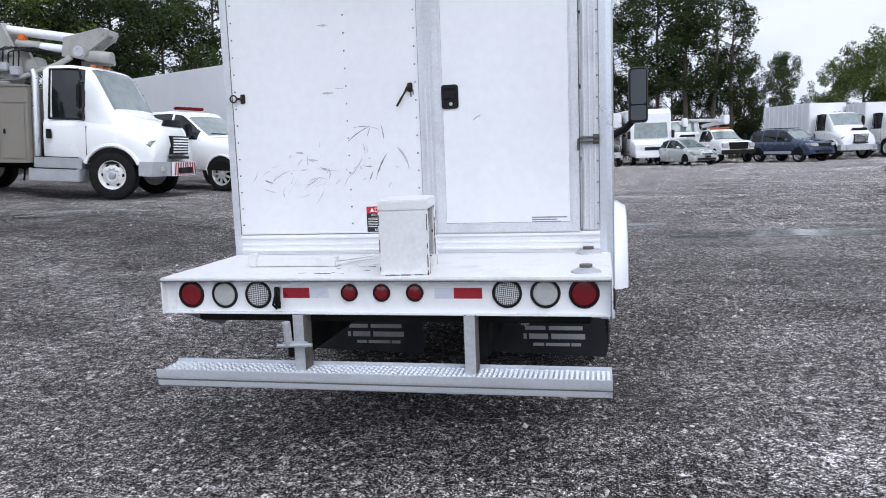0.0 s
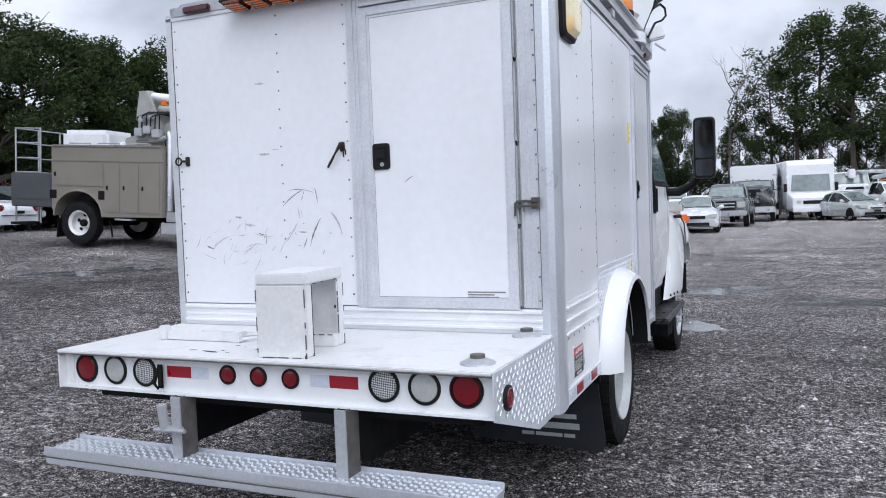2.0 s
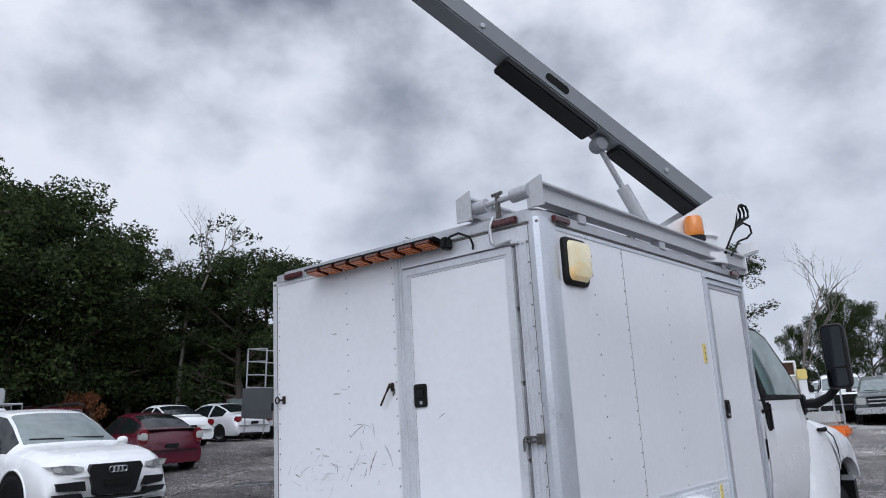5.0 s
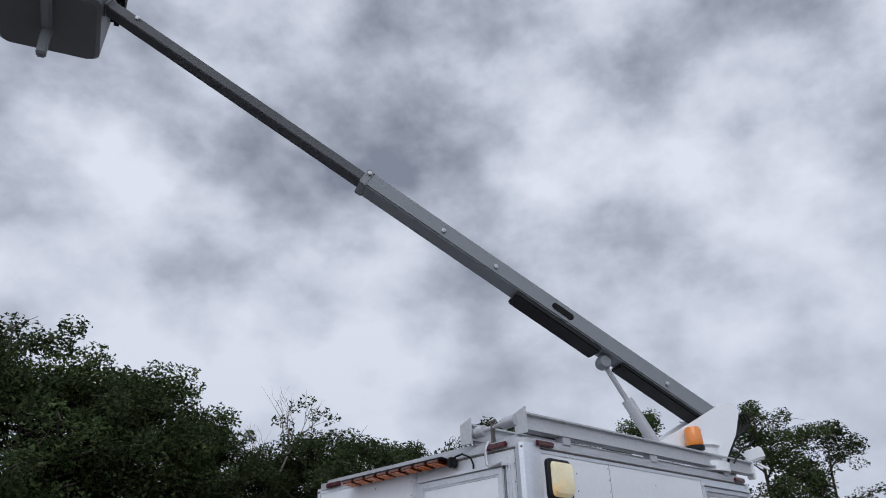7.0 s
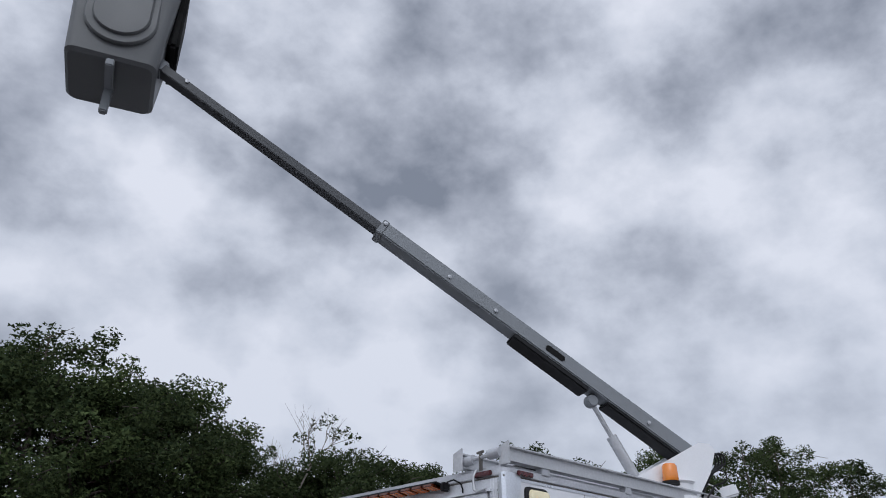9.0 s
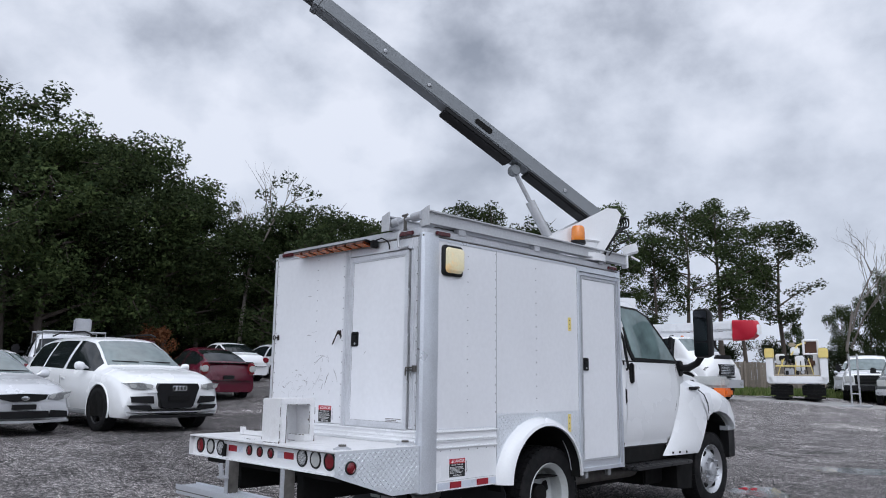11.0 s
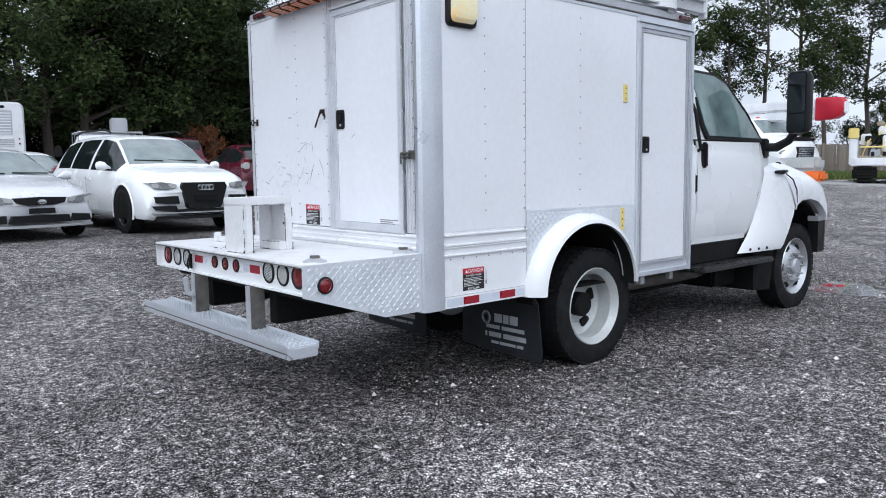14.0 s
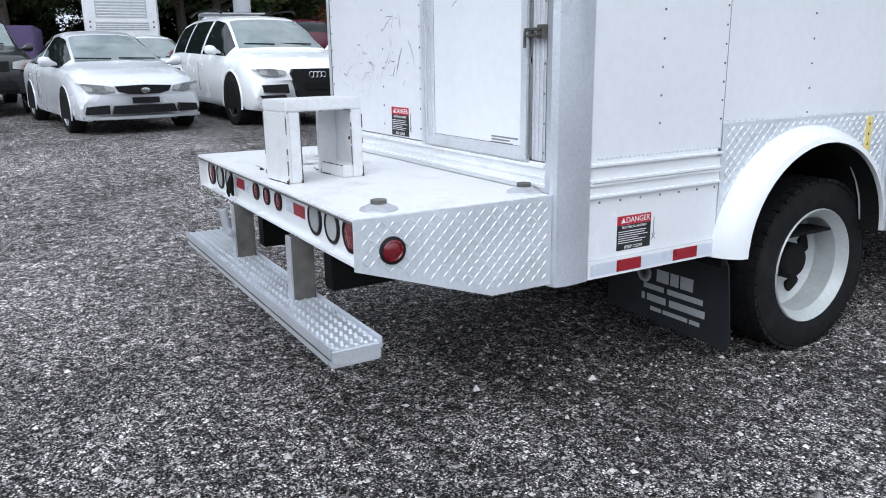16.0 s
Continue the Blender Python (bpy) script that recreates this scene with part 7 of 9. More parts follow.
def skin_car(name, label, category, m, paint, W, low, top, belt, edge, panes, screen, rear, wheels, rim="alloy", rim_style="spoke5", rim_k=0.68, bow=0.20, group="parked vehicles", seams=(), mirror_y=None, tuck=0.07, lip=0.012, arch_k=1.12):
    """A car whose body, roof and glass are cut from one smooth skin. Curves run tail to nose: top (y, z) the middle line,
    belt (y, z) the foot of the side glass, edge (y, half-width) of roof and hood. panes: (y0, y1) of the side windows."""
    v = thing(name, label, category, m, group)
    p = PAINT[paint] if isinstance(paint, str) else paint
    hw = W / 2
    ys = np.arange(top[0][0], top[-1][0] + 1e-6, 0.035)

    def curve(pts, soft=2):
        c = np.interp(ys, [q[0] for q in pts], [q[1] for q in pts])
        for _ in range(soft):
            c[1:-1] = 0.25 * c[:-2] + 0.5 * c[1:-1] + 0.25 * c[2:]
        return c
    zt, zb, we = curve(top), curve(belt), curve(edge)
    end = np.minimum(ys - ys[0], ys[-1] - ys)
    w = hw * (1 - 0.08 * np.clip(1 - end / 0.6, 0, 1) ** 2)
    grid = []
    for i, y in enumerate(ys):
        g, wb = max(0.0, zt[i] - zb[i]), w[i] - tuck
        we_ = min(we[i], wb - 0.01)
        zr = low + 0.05 * max(0.0, 1 - end[i] / 0.12)
        mid = zr + 0.55 * (zb[i] - zr)
        half = [(w[i] - 0.14, zr), (w[i] - 0.045, zr + 0.02), (w[i] - 0.012, zr + 0.10), (w[i], mid), (w[i] - 0.004, zb[i] - 0.15), (w[i] - 0.028, zb[i] - 0.055), (wb + 0.006, zb[i] - 0.012), (wb, zb[i] + 0.004)]
        k = min(1.0, g / 0.35)
        zc = zt[i] - 0.085 * k
        for u in (0.2, 0.4, 0.6, 0.8, 1.0):
            half.append((wb + (we_ - wb) * u + 0.022 * math.sin(math.pi * u) * k, zb[i] + (zc - zb[i]) * u))
        half += [(we_ - 0.035, zc + 0.045 * k), (we_ - 0.085, zc + 0.066 * k), (we_ * 0.70, zt[i] - 0.008 * k), (we_ * 0.36, zt[i] + 0.004), (0.0, zt[i] + 0.008)]
        nose, tail = smoothstep(1 - (ys[-1] - y) / 0.8), smoothstep(1 - (y - ys[0]) / 0.8)
        sh = [(x, y - bow * nose * (x / hw) ** 2 + 0.5 * bow * tail * (x / hw) ** 2, z) for x, z in half]
        grid.append(sh + [(-x, yy, z) for x, yy, z in sh[-2::-1]])
    n, top_i = len(grid[0]), (len(grid[0]) - 1) // 2
    faces = {}
    for i in range(len(ys) - 1):
        y = (ys[i] + ys[i + 1]) / 2
        for j in range(n - 1):
            v_ = min(j, n - 2 - j)
            kind = ("body", 0)
            if 7 <= v_ <= 11 and zt[i] - zb[i] > 0.10:
                for q, (a, b) in enumerate(panes):
                    if a < y < b:
                        kind = ("side_window", q + (10 if j > top_i else 0))
            if v_ >= 13:
                if screen[0] < y < screen[1]:
                    kind = ("windscreen", 0)
                if rear[0] < y < rear[1]:
                    kind = ("rear_window", 0)
            faces.setdefault(kind, []).append((i, j))
    for (nm, q), cells in faces.items():
        bm, made = bm_new(), {}
        for i, j in cells:
            c = []
            for a, b in ((i, j), (i, j + 1), (i + 1, j + 1), (i + 1, j)):
                if (a, b) not in made:
                    made[a, b] = bm.verts.new(grid[a][b])
                c.append(made[a, b])
            bm.faces.new(c)
        if nm == "body":
            for a in (0, len(ys) - 1):
                bm.faces.new([made[a, b] for b in range(n)])
        part(nm, bm, p if nm == "body" else M["screen"] if nm == "windscreen" else M["glass"], v, smooth=50.0)
    bm = bm_new()
    box(bm, -hw + 0.20, hw - 0.20, ys[0] + 0.25, ys[-1] - 0.30, low + 0.03, low + 0.10)
    part("floor_pan", bm, M["under"], v)
    i0 = int((screen[1] - ys[0]) / 0.035)
    bm = bm_new()
    for x0, x1 in ((-0.55, -0.02), (0.10, 0.60)):
        tube(bm, [(x0, ys[i0] - 0.03, zt[i0] + 0.035), (x1, ys[i0] - 0.07, zt[i0] + 0.045)], 0.011, 5)
    part("wiper", bm, M["black"], v)
    for sgn in (1, -1):
        for ym in seams:
            i = int((ym - ys[0]) / 0.035)
            boxpart("door_seam", tuple(sorted((sgn * (hw - 0.03), sgn * (hw + 0.0015)))) + (ym - 0.004, ym + 0.004, low + 0.22, zb[i] - 0.13), M["under"], v, r=0.0005, seg=1)
            boxpart("door_handle", tuple(sorted((sgn * (hw - 0.02), sgn * (hw + 0.020)))) + (ym + 0.07, ym + 0.24, zb[i] - 0.19, zb[i] - 0.155), p, v, r=0.010)
        if mirror_y is not None:
            i = int((mirror_y - ys[0]) / 0.035)
            bm = bm_new()
            rings = []
            for x, ry, rz in ((0.0, 0.020, 0.022), (0.06, 0.035, 0.035), (0.10, 0.055, 0.070), (0.18, 0.058, 0.078), (0.235, 0.045, 0.062), (0.255, 0.015, 0.030)):
                rings.append([(sgn * (hw - 0.085 + x), mirror_y + ry * math.cos(t), zb[i] + 0.055 + 0.10 * min(x, 0.12) / 0.12 * 0.4 + rz * math.sin(t)) for t in [2 * math.pi * q / 12 for q in range(12)]])
            ring_loft(bm, rings, True, True)
            part("mirror", bm, p, v)
    for (y, r) in wheels:
        for sgn in (1, -1):
            ra, lo = r * arch_k, low + 0.012
            a0 = math.asin(max(-0.95, min(0.95, (lo - r) / ra)))
            arc = [(y + ra * math.cos(t), r + ra * math.sin(t)) for t in [lerp(a0, math.pi - a0, q / 20) for q in range(21)]]
            bm = bm_new()
            prism(bm, arc, "x", *sorted((sgn * (hw - 0.24), sgn * (hw + 0.003))))
            part("wheel_arch", bm, M["under"], v)
            bm = bm_new()
            tube(bm, [(sgn * (hw - 0.002), *q) for q in arc], lip, 6)
            part("arch_lip", bm, p, v)
            wheel("wheel", v, Matrix.Translation((sgn * (hw - 0.105), y, r)) @ (Matrix() if sgn > 0 else flip_x), r, 0.235, r * rim_k, M[rim], rim_style)
    return v


def face_plate(parent, name, poly, y, depth, material, bow=0.0, W=1.8, label=""):
    """A shape on the nose: poly of (x, z), in strips bent back towards the corners by bow."""
    bm = bm_new()
    x0, x1 = min(q[0] for q in poly), max(q[0] for q in poly)
    n = max(1, int((x1 - x0) / 0.12))

    def cut(pts, c, keep):
        out = []
        for (xa, za), (xb, zb) in zip(pts, pts[1:] + pts[:1]):
            ina, inb = (xa - c) * keep >= -1e-9, (xb - c) * keep >= -1e-9
            if ina:
                out.append((xa, za))
            if ina != inb:
                t = (c - xa) / (xb - xa)
                out.append((c, za + (zb - za) * t))
        return out
    for i in range(n):
        piece = cut(cut(list(poly), lerp(x0, x1, i / n), 1), lerp(x0, x1, (i + 1) / n), -1)
        if len(piece) < 3:
            continue
        ring_loft(bm, [[(x, y - depth - bow * (2 * x / W) ** 2, z) for x, z in piece], [(x, y - bow * (2 * x / W) ** 2, z) for x, z in piece]], True, True)
    bmesh.ops.remove_doubles(bm, verts=bm.verts, dist=0.0005)
    return part(name, bm, material, parent, label)


def mirrored(poly):
    return [(-x, z) for x, z in poly]


def at(x, y, heading, span=1.4):
    """On the ground and following its slope, nose towards heading (degrees to the left of +y)."""
    a = radians(heading)
    f = Vector((-math.sin(a), math.cos(a), 0))
    z0, z1 = ground_z(x - f.x * span, y - f.y * span), ground_z(x + f.x * span, y + f.y * span)
    return pose(x, y, (z0 + z1) / 2, math.degrees(math.atan2(z1 - z0, 2 * span)), 0, heading)


def rect(x0, x1, z0, z1):
    return [(x0, z0), (x1, z0), (x1, z1), (x0, z1)]


def front_car(v, y, W, lamp_z, lamp_h, grille, lower, lamps="clear_lens"):
    """Headlamps, grille and lower opening on a nose at y."""
    h = W / 2
    for s in (1, -1):
        a = [(h * 0.50, lamp_z + 0.02), (h * 0.70, lamp_z), (h * 0.93, lamp_z + 0.04), (h * 0.95, lamp_z + lamp_h), (h * 0.72, lamp_z + lamp_h), (h * 0.52, lamp_z + lamp_h * 0.8)]
        face_plate(v, "headlamp", a if s > 0 else mirrored(a), y + 0.004, 0.34, M[lamps], 0.20, W)
    face_plate(v, "grille", rect(-grille[0], grille[0], grille[1], grille[2]), y + 0.010, 0.10, M["black"], 0.20, W)
    face_plate(v, "air_intake", rect(-lower[0], lower[0], lower[1], lower[2]), y + 0.008, 0.10, M["black"], 0.20, W)


def tail_car(v, y, W, lamp_z, lamp_h, plate_z):
    h = W / 2
    for s in (1, -1):
        boxpart("tail_lamp", tuple(sorted((s * h * 0.66, s * h * 0.92))) + (y + 0.035, y + 0.26, lamp_z, lamp_z + lamp_h), M["red_lens"], v, r=0.04)
    boxpart("plate_bar", (-0.16, 0.16, y - 0.012, y + 0.05, plate_z, plate_z + 0.10), M["black"], v, r=0.008)
    boxpart("rear_bumper_seam", (-h * 0.80, h * 0.80, y + 0.0, y + 0.06, plate_z - 0.06, plate_z - 0.045), M["under"], v, r=0.002)


M["head_glass"] = mat("smoky_headlamp_glass", (0.26, 0.265, 0.27), 0.08, vary=0.5, scale=9, fine=30, coat=0.8)


def head_lamp(v, poly, y, depth, W):
    """A smoky lens with two bright bowls behind its face."""
    lamp = face_plate(v, "headlamp", poly, y, depth, M["head_glass"], 0.20, W, "clear headlamp with smoky surround")
    cx, cz = sum(q[0] for q in poly) / len(poly), sum(q[1] for q in poly) / len(poly)
    for f, g in ((0.33, -0.32), (0.28, 0.30)):
        w = max(q[0] for q in poly) - min(q[0] for q in poly)
        face_plate(lamp, "reflector", [(cx + g * w + (x - cx) * f, cz + (z - cz) * 0.62) for x, z in poly], y + 0.003, 0.05, M["clear_lens"], 0.20, W, "bright reflector bowl")


def build_sedan_a():
    """Silver compact saloon parked nose out."""
    v = skin_car("compact_saloon", "silver compact saloon parked nose towards the truck", "car", at(-10.69, 0.03, -83.6), "silver", 1.77, 0.19,
                 [(-2.265, 0.72), (-2.24, 0.90), (-2.1, 1.02), (-1.78, 1.06), (-1.66, 1.09), (-1.2, 1.30), (-0.75, 1.43), (-0.2, 1.455), (0.22, 1.40), (0.6, 1.24), (1.05, 1.00), (1.18, 0.965), (1.6, 0.90), (1.95, 0.82), (2.12, 0.75), (2.22, 0.66), (2.265, 0.52)],
                 [(-2.265, 0.62), (-2.1, 0.90), (-1.6, 0.95), (0.0, 0.92), (1.1, 0.89), (1.6, 0.82), (1.95, 0.74), (2.15, 0.64), (2.265, 0.46)],
                 [(-2.265, 0.62), (-1.7, 0.66), (-0.8, 0.55), (0.2, 0.54), (1.1, 0.66), (1.3, 0.70), (2.0, 0.66), (2.265, 0.58)],
                 [(-1.42, -0.62), (-0.53, 0.93)], (0.27, 1.06), (-1.62, -0.86), [(-1.29, 0.318), (1.36, 0.318)], "alloy", "spoke9", seams=(-0.58, -1.30), mirror_y=0.72)
    y, W = 2.262, 1.77
    face_plate(v, "grille", [(-0.38, 0.675), (-0.34, 0.60), (-0.20, 0.565), (0.20, 0.565), (0.34, 0.60), (0.38, 0.675), (0.0, 0.69)], y + 0.006, 0.10, M["black"], 0.20, W)
    face_plate(v, "lower_intake", [(-0.44, 0.30), (0.44, 0.30), (0.40, 0.41), (-0.40, 0.41)], y + 0.016, 0.10, M["black"], 0.20, W)
    face_plate(v, "number_plate_bar", [(-0.18, 0.44), (0.18, 0.44), (0.18, 0.52), (-0.18, 0.52)], y + 0.03, 0.05, M["black"], 0.0, W, "dark blank plate holder")
    for s in (1, -1):
        a = [(0.39, 0.60), (0.56, 0.575), (0.74, 0.62), (0.82, 0.72), (0.64, 0.705), (0.42, 0.67)]
        head_lamp(v, a if s > 0 else mirrored(a), y + 0.004, 0.42, W)
        b = [(0.48, 0.30), (0.78, 0.30), (0.76, 0.40), (0.48, 0.42)]
        face_plate(v, "fog_lamp_recess", b if s > 0 else mirrored(b), y + 0.012, 0.20, M["black"], 0.20, W)
    bm = bm_new()
    lathe(bm, [(0.066, 0), (0.066, 0.012), (0.05, 0.014)], 20, Matrix.Translation((0, y + 0.012, 0.615)) @ Matrix.Diagonal((1, 1, 0.55, 1)), "y")
    part("badge", bm, M["chrome"], v, "plain oval badge")
    face_plate(v, "chin", rect(-0.80, 0.80, 0.225, 0.265), y + 0.022, 0.12, M["silver_trim"], 0.20, W)
    tail_car(v, -2.24, W, 0.78, 0.16, 0.60)


def build_suv():
    """Large white car with a tall trapezoid grille."""
    v = skin_car("large_suv", "large white SUV with black grille and dark wheels", "car", at(-10.63, 2.59, -87.2), "white", 1.98, 0.25,
                 [(-2.545, 0.78), (-2.52, 1.05), (-2.44, 1.27), (-2.30, 1.45), (-2.05, 1.61), (-1.6, 1.69), (-0.8, 1.725), (0.0, 1.715), (0.38, 1.665), (0.75, 1.49), (1.18, 1.19), (1.30, 1.135), (1.8, 1.085), (2.15, 1.02), (2.36, 0.95), (2.46, 0.88), (2.52, 0.78), (2.545, 0.60)],
                 [(-2.545, 0.68), (-2.45, 1.08), (-1.5, 1.10), (0.0, 1.07), (1.0, 1.05), (1.3, 1.03), (1.8, 0.98), (2.2, 0.91), (2.4, 0.83), (2.545, 0.54)],
                 [(-2.545, 0.72), (-2.3, 0.70), (-1.6, 0.645), (0.4, 0.63), (1.2, 0.76), (1.4, 0.80), (2.2, 0.78), (2.545, 0.72)],
                 [(-2.02, -1.30), (-1.22, -0.28), (-0.18, 1.08)], (0.44, 1.20), (-2.42, -2.08), [(-1.50, 0.395), (1.50, 0.395)], "dark_alloy", "spoke5", seams=(-0.23, -1.26), mirror_y=0.80, lip=0.018)
    y, W = 2.545, 1.98
    face_plate(v, "grille", [(-0.37, 0.87), (-0.41, 0.80), (-0.30, 0.47), (-0.26, 0.44), (0.26, 0.44), (0.30, 0.47), (0.41, 0.80), (0.37, 0.87)], y + 0.012, 0.25, M["black"], 0.20, W, "black trapezoid grille")
    for i in range(4):
        bm = bm_new()
        tube(bm, [(-0.096 + 0.064 * i + 0.042 * math.cos(a), y + 0.018, 0.785 + 0.042 * math.sin(a)) for a in [2 * math.pi * k / 20 for k in range(21)]], 0.006, 5)
        part("badge_ring", bm, M["chrome"], v)
    face_plate(v, "plate_bar", [(-0.2, 0.56), (0.2, 0.56), (0.2, 0.66), (-0.2, 0.66)], y + 0.03, 0.04, M["under"], 0.0, W)
    face_plate(v, "lower_intake", [(-0.40, 0.34), (0.40, 0.34), (0.52, 0.42), (-0.52, 0.42)], y + 0.012, 0.2, M["black"], 0.20, W)
    for s in (1, -1):
        a = [(0.48, 0.79), (0.62, 0.755), (0.80, 0.78), (0.90, 0.87), (0.70, 0.88), (0.50, 0.85)]
        head_lamp(v, a if s > 0 else mirrored(a), y - 0.006, 0.45, W)
        b = [(0.44, 0.52), (0.80, 0.54), (0.82, 0.64), (0.46, 0.65)]
        face_plate(v, "air_intake", b if s > 0 else mirrored(b), y + 0.014, 0.25, M["black"], 0.20, W)
        c = [(0.46, 0.40), (0.80, 0.42), (0.86, 0.49), (0.50, 0.49)]
        face_plate(v, "fog_lamp_recess", c if s > 0 else mirrored(c), y + 0.014, 0.25, M["black"], 0.20, W)
        bm = bm_new()
        tube(bm, [(s * 0.66, -1.6, 1.74), (s * 0.68, -1.2, 1.80), (s * 0.68, 0.0, 1.81), (s * 0.67, 0.25, 1.75)], 0.018, 6)
        part("roof_rail", bm, M["black"], v)
        boxpart("side_sill", tuple(sorted((s * 0.93, s * 1.0))) + (-1.05, 1.05, 0.27, 0.36), M["silver_trim"], v, r=0.02)
    face_plate(v, "chin", rect(-0.80, 0.80, 0.27, 0.32), y + 0.012, 0.2, M["black"], 0.20, W)
    face_plate(v, "lip_trim", rect(-0.86, 0.86, 0.365, 0.385), y + 0.022, 0.1, M["silver_trim"], 0.20, W)
    tail_car(v, -2.54, W, 0.95, 0.2, 0.85)




def hatch(name, label, m, paint):
    """A wedge-shaped hybrid hatchback."""
    v = skin_car(name, label, "car", m, paint, 1.73, 0.20,
                 [(-2.22, 0.72), (-2.20, 0.95), (-2.14, 1.06), (-2.0, 1.13), (-1.5, 1.32), (-0.9, 1.45), (-0.3, 1.485), (0.12, 1.44), (0.6, 1.22), (1.22, 0.95), (1.36, 0.91), (1.75, 0.80), (2.05, 0.68), (2.18, 0.58), (2.22, 0.48)],
                 [(-2.22, 0.62), (-2.1, 0.98), (-1.5, 0.99), (0.0, 0.94), (1.2, 0.87), (1.7, 0.76), (2.05, 0.62), (2.22, 0.42)],
                 [(-2.22, 0.60), (-1.9, 0.60), (-0.9, 0.54), (0.2, 0.53), (1.2, 0.64), (1.4, 0.66), (2.22, 0.56)],
                 [(-1.75, -0.62), (-0.54, 1.05)], (0.18, 1.22), (-2.04, -1.0), [(-1.35, 0.31), (1.35, 0.31)], "alloy", "spoke5", seams=(-0.58, -1.35), mirror_y=0.80)
    front_car(v, 2.22, 1.73, 0.60, 0.16, (0.30, 0.60, 0.64), (0.55, 0.28, 0.40))
    boxpart("plate_bar", (-0.16, 0.16, 2.20, 2.245, 0.42, 0.52), M["black"], v, r=0.008)
    tail_car(v, -2.22, 1.73, 0.72, 0.36, 0.62)
    for s in (1, -1):
        boxpart("lamp_glass", tuple(sorted((s * 0.62, s * 0.80))) + (-2.235, -2.0, 0.82, 1.0), M["clear_lens"], v, r=0.03)
    boxpart("spoiler", (-0.62, 0.62, -2.20, -1.98, 1.05, 1.08), M[("black")], v, r=0.012)
    bm = bm_new()
    tube(bm, [(0.05, -2.02, 1.10), (0.30, -1.80, 1.20), (0.42, -1.70, 1.24)], 0.012, 6)
    part("rear_wiper", bm, M["black"], v)
    return v


def saloon(name, label, m, paint):
    v = skin_car(name, label, "car", m, paint, 1.76, 0.20,
                 [(-2.28, 0.70), (-2.25, 0.88), (-2.1, 0.98), (-1.75, 1.02), (-1.62, 1.05), (-1.2, 1.26), (-0.75, 1.40), (-0.2, 1.43), (0.22, 1.38), (0.62, 1.20), (1.15, 0.94), (1.28, 0.91), (1.7, 0.83), (2.05, 0.74), (2.2, 0.64), (2.26, 0.48)],
                 [(-2.28, 0.60), (-2.1, 0.87), (-1.6, 0.92), (0.0, 0.89), (1.1, 0.85), (1.7, 0.77), (2.05, 0.66), (2.26, 0.44)],
                 [(-2.28, 0.60), (-1.7, 0.65), (-0.8, 0.55), (0.2, 0.54), (1.2, 0.66), (1.4, 0.70), (2.26, 0.58)],
                 [(-1.40, -0.62), (-0.53, 1.0)], (0.27, 1.16), (-1.58, -0.86), [(-1.33, 0.31), (1.35, 0.31)], "alloy", "spoke5", seams=(-0.58, -1.30), mirror_y=0.78)
    front_car(v, 2.26, 1.76, 0.56, 0.15, (0.42, 0.54, 0.66), (0.55, 0.28, 0.40))
    tail_car(v, -2.28, 1.76, 0.70, 0.20, 0.62)
    return v


def offroader(name, label, m, paint):
    v = skin_car(name, label, "car", m, paint, 1.88, 0.36,
                 [(-2.35, 1.02), (-2.32, 1.30), (-2.20, 1.62), (-1.95, 1.74), (-0.8, 1.79), (0.15, 1.76), (0.38, 1.68), (1.05, 1.22), (1.20, 1.17), (1.75, 1.13), (2.15, 1.06), (2.31, 0.92), (2.35, 0.70)],
                 [(-2.35, 0.98), (-2.2, 1.10), (0.9, 1.09), (1.2, 1.07), (1.8, 1.0), (2.2, 0.90), (2.35, 0.62)],
                 [(-2.35, 0.70), (-1.9, 0.72), (0.2, 0.69), (1.0, 0.75), (1.25, 0.82), (2.35, 0.72)],
                 [(-2.02, -1.22), (-1.12, -0.22), (-0.12, 0.86)], (0.42, 1.06), (-2.28, -2.02), [(-1.38, 0.375), (1.40, 0.375)], "alloy", "spoke5", seams=(-0.17, -1.16), mirror_y=0.66, lip=0.02)
    for s in (1, -1):
        boxpart("side_moulding", tuple(sorted((s * 0.92, s * 0.952))) + (-0.95, 0.95, 0.44, 0.58), M["alu_dull"], v, r=0.012)
        boxpart("roof_rail", tuple(sorted((s * 0.60, s * 0.64))) + (-1.8, 0.0, 1.80, 1.84), M["black"], v, r=0.012)
    front_car(v, 2.35, 1.88, 0.82, 0.17, (0.42, 0.80, 0.97), (0.5, 0.48, 0.60))
    tail_car(v, -2.35, 1.88, 0.85, 0.30, 0.8)
    return v


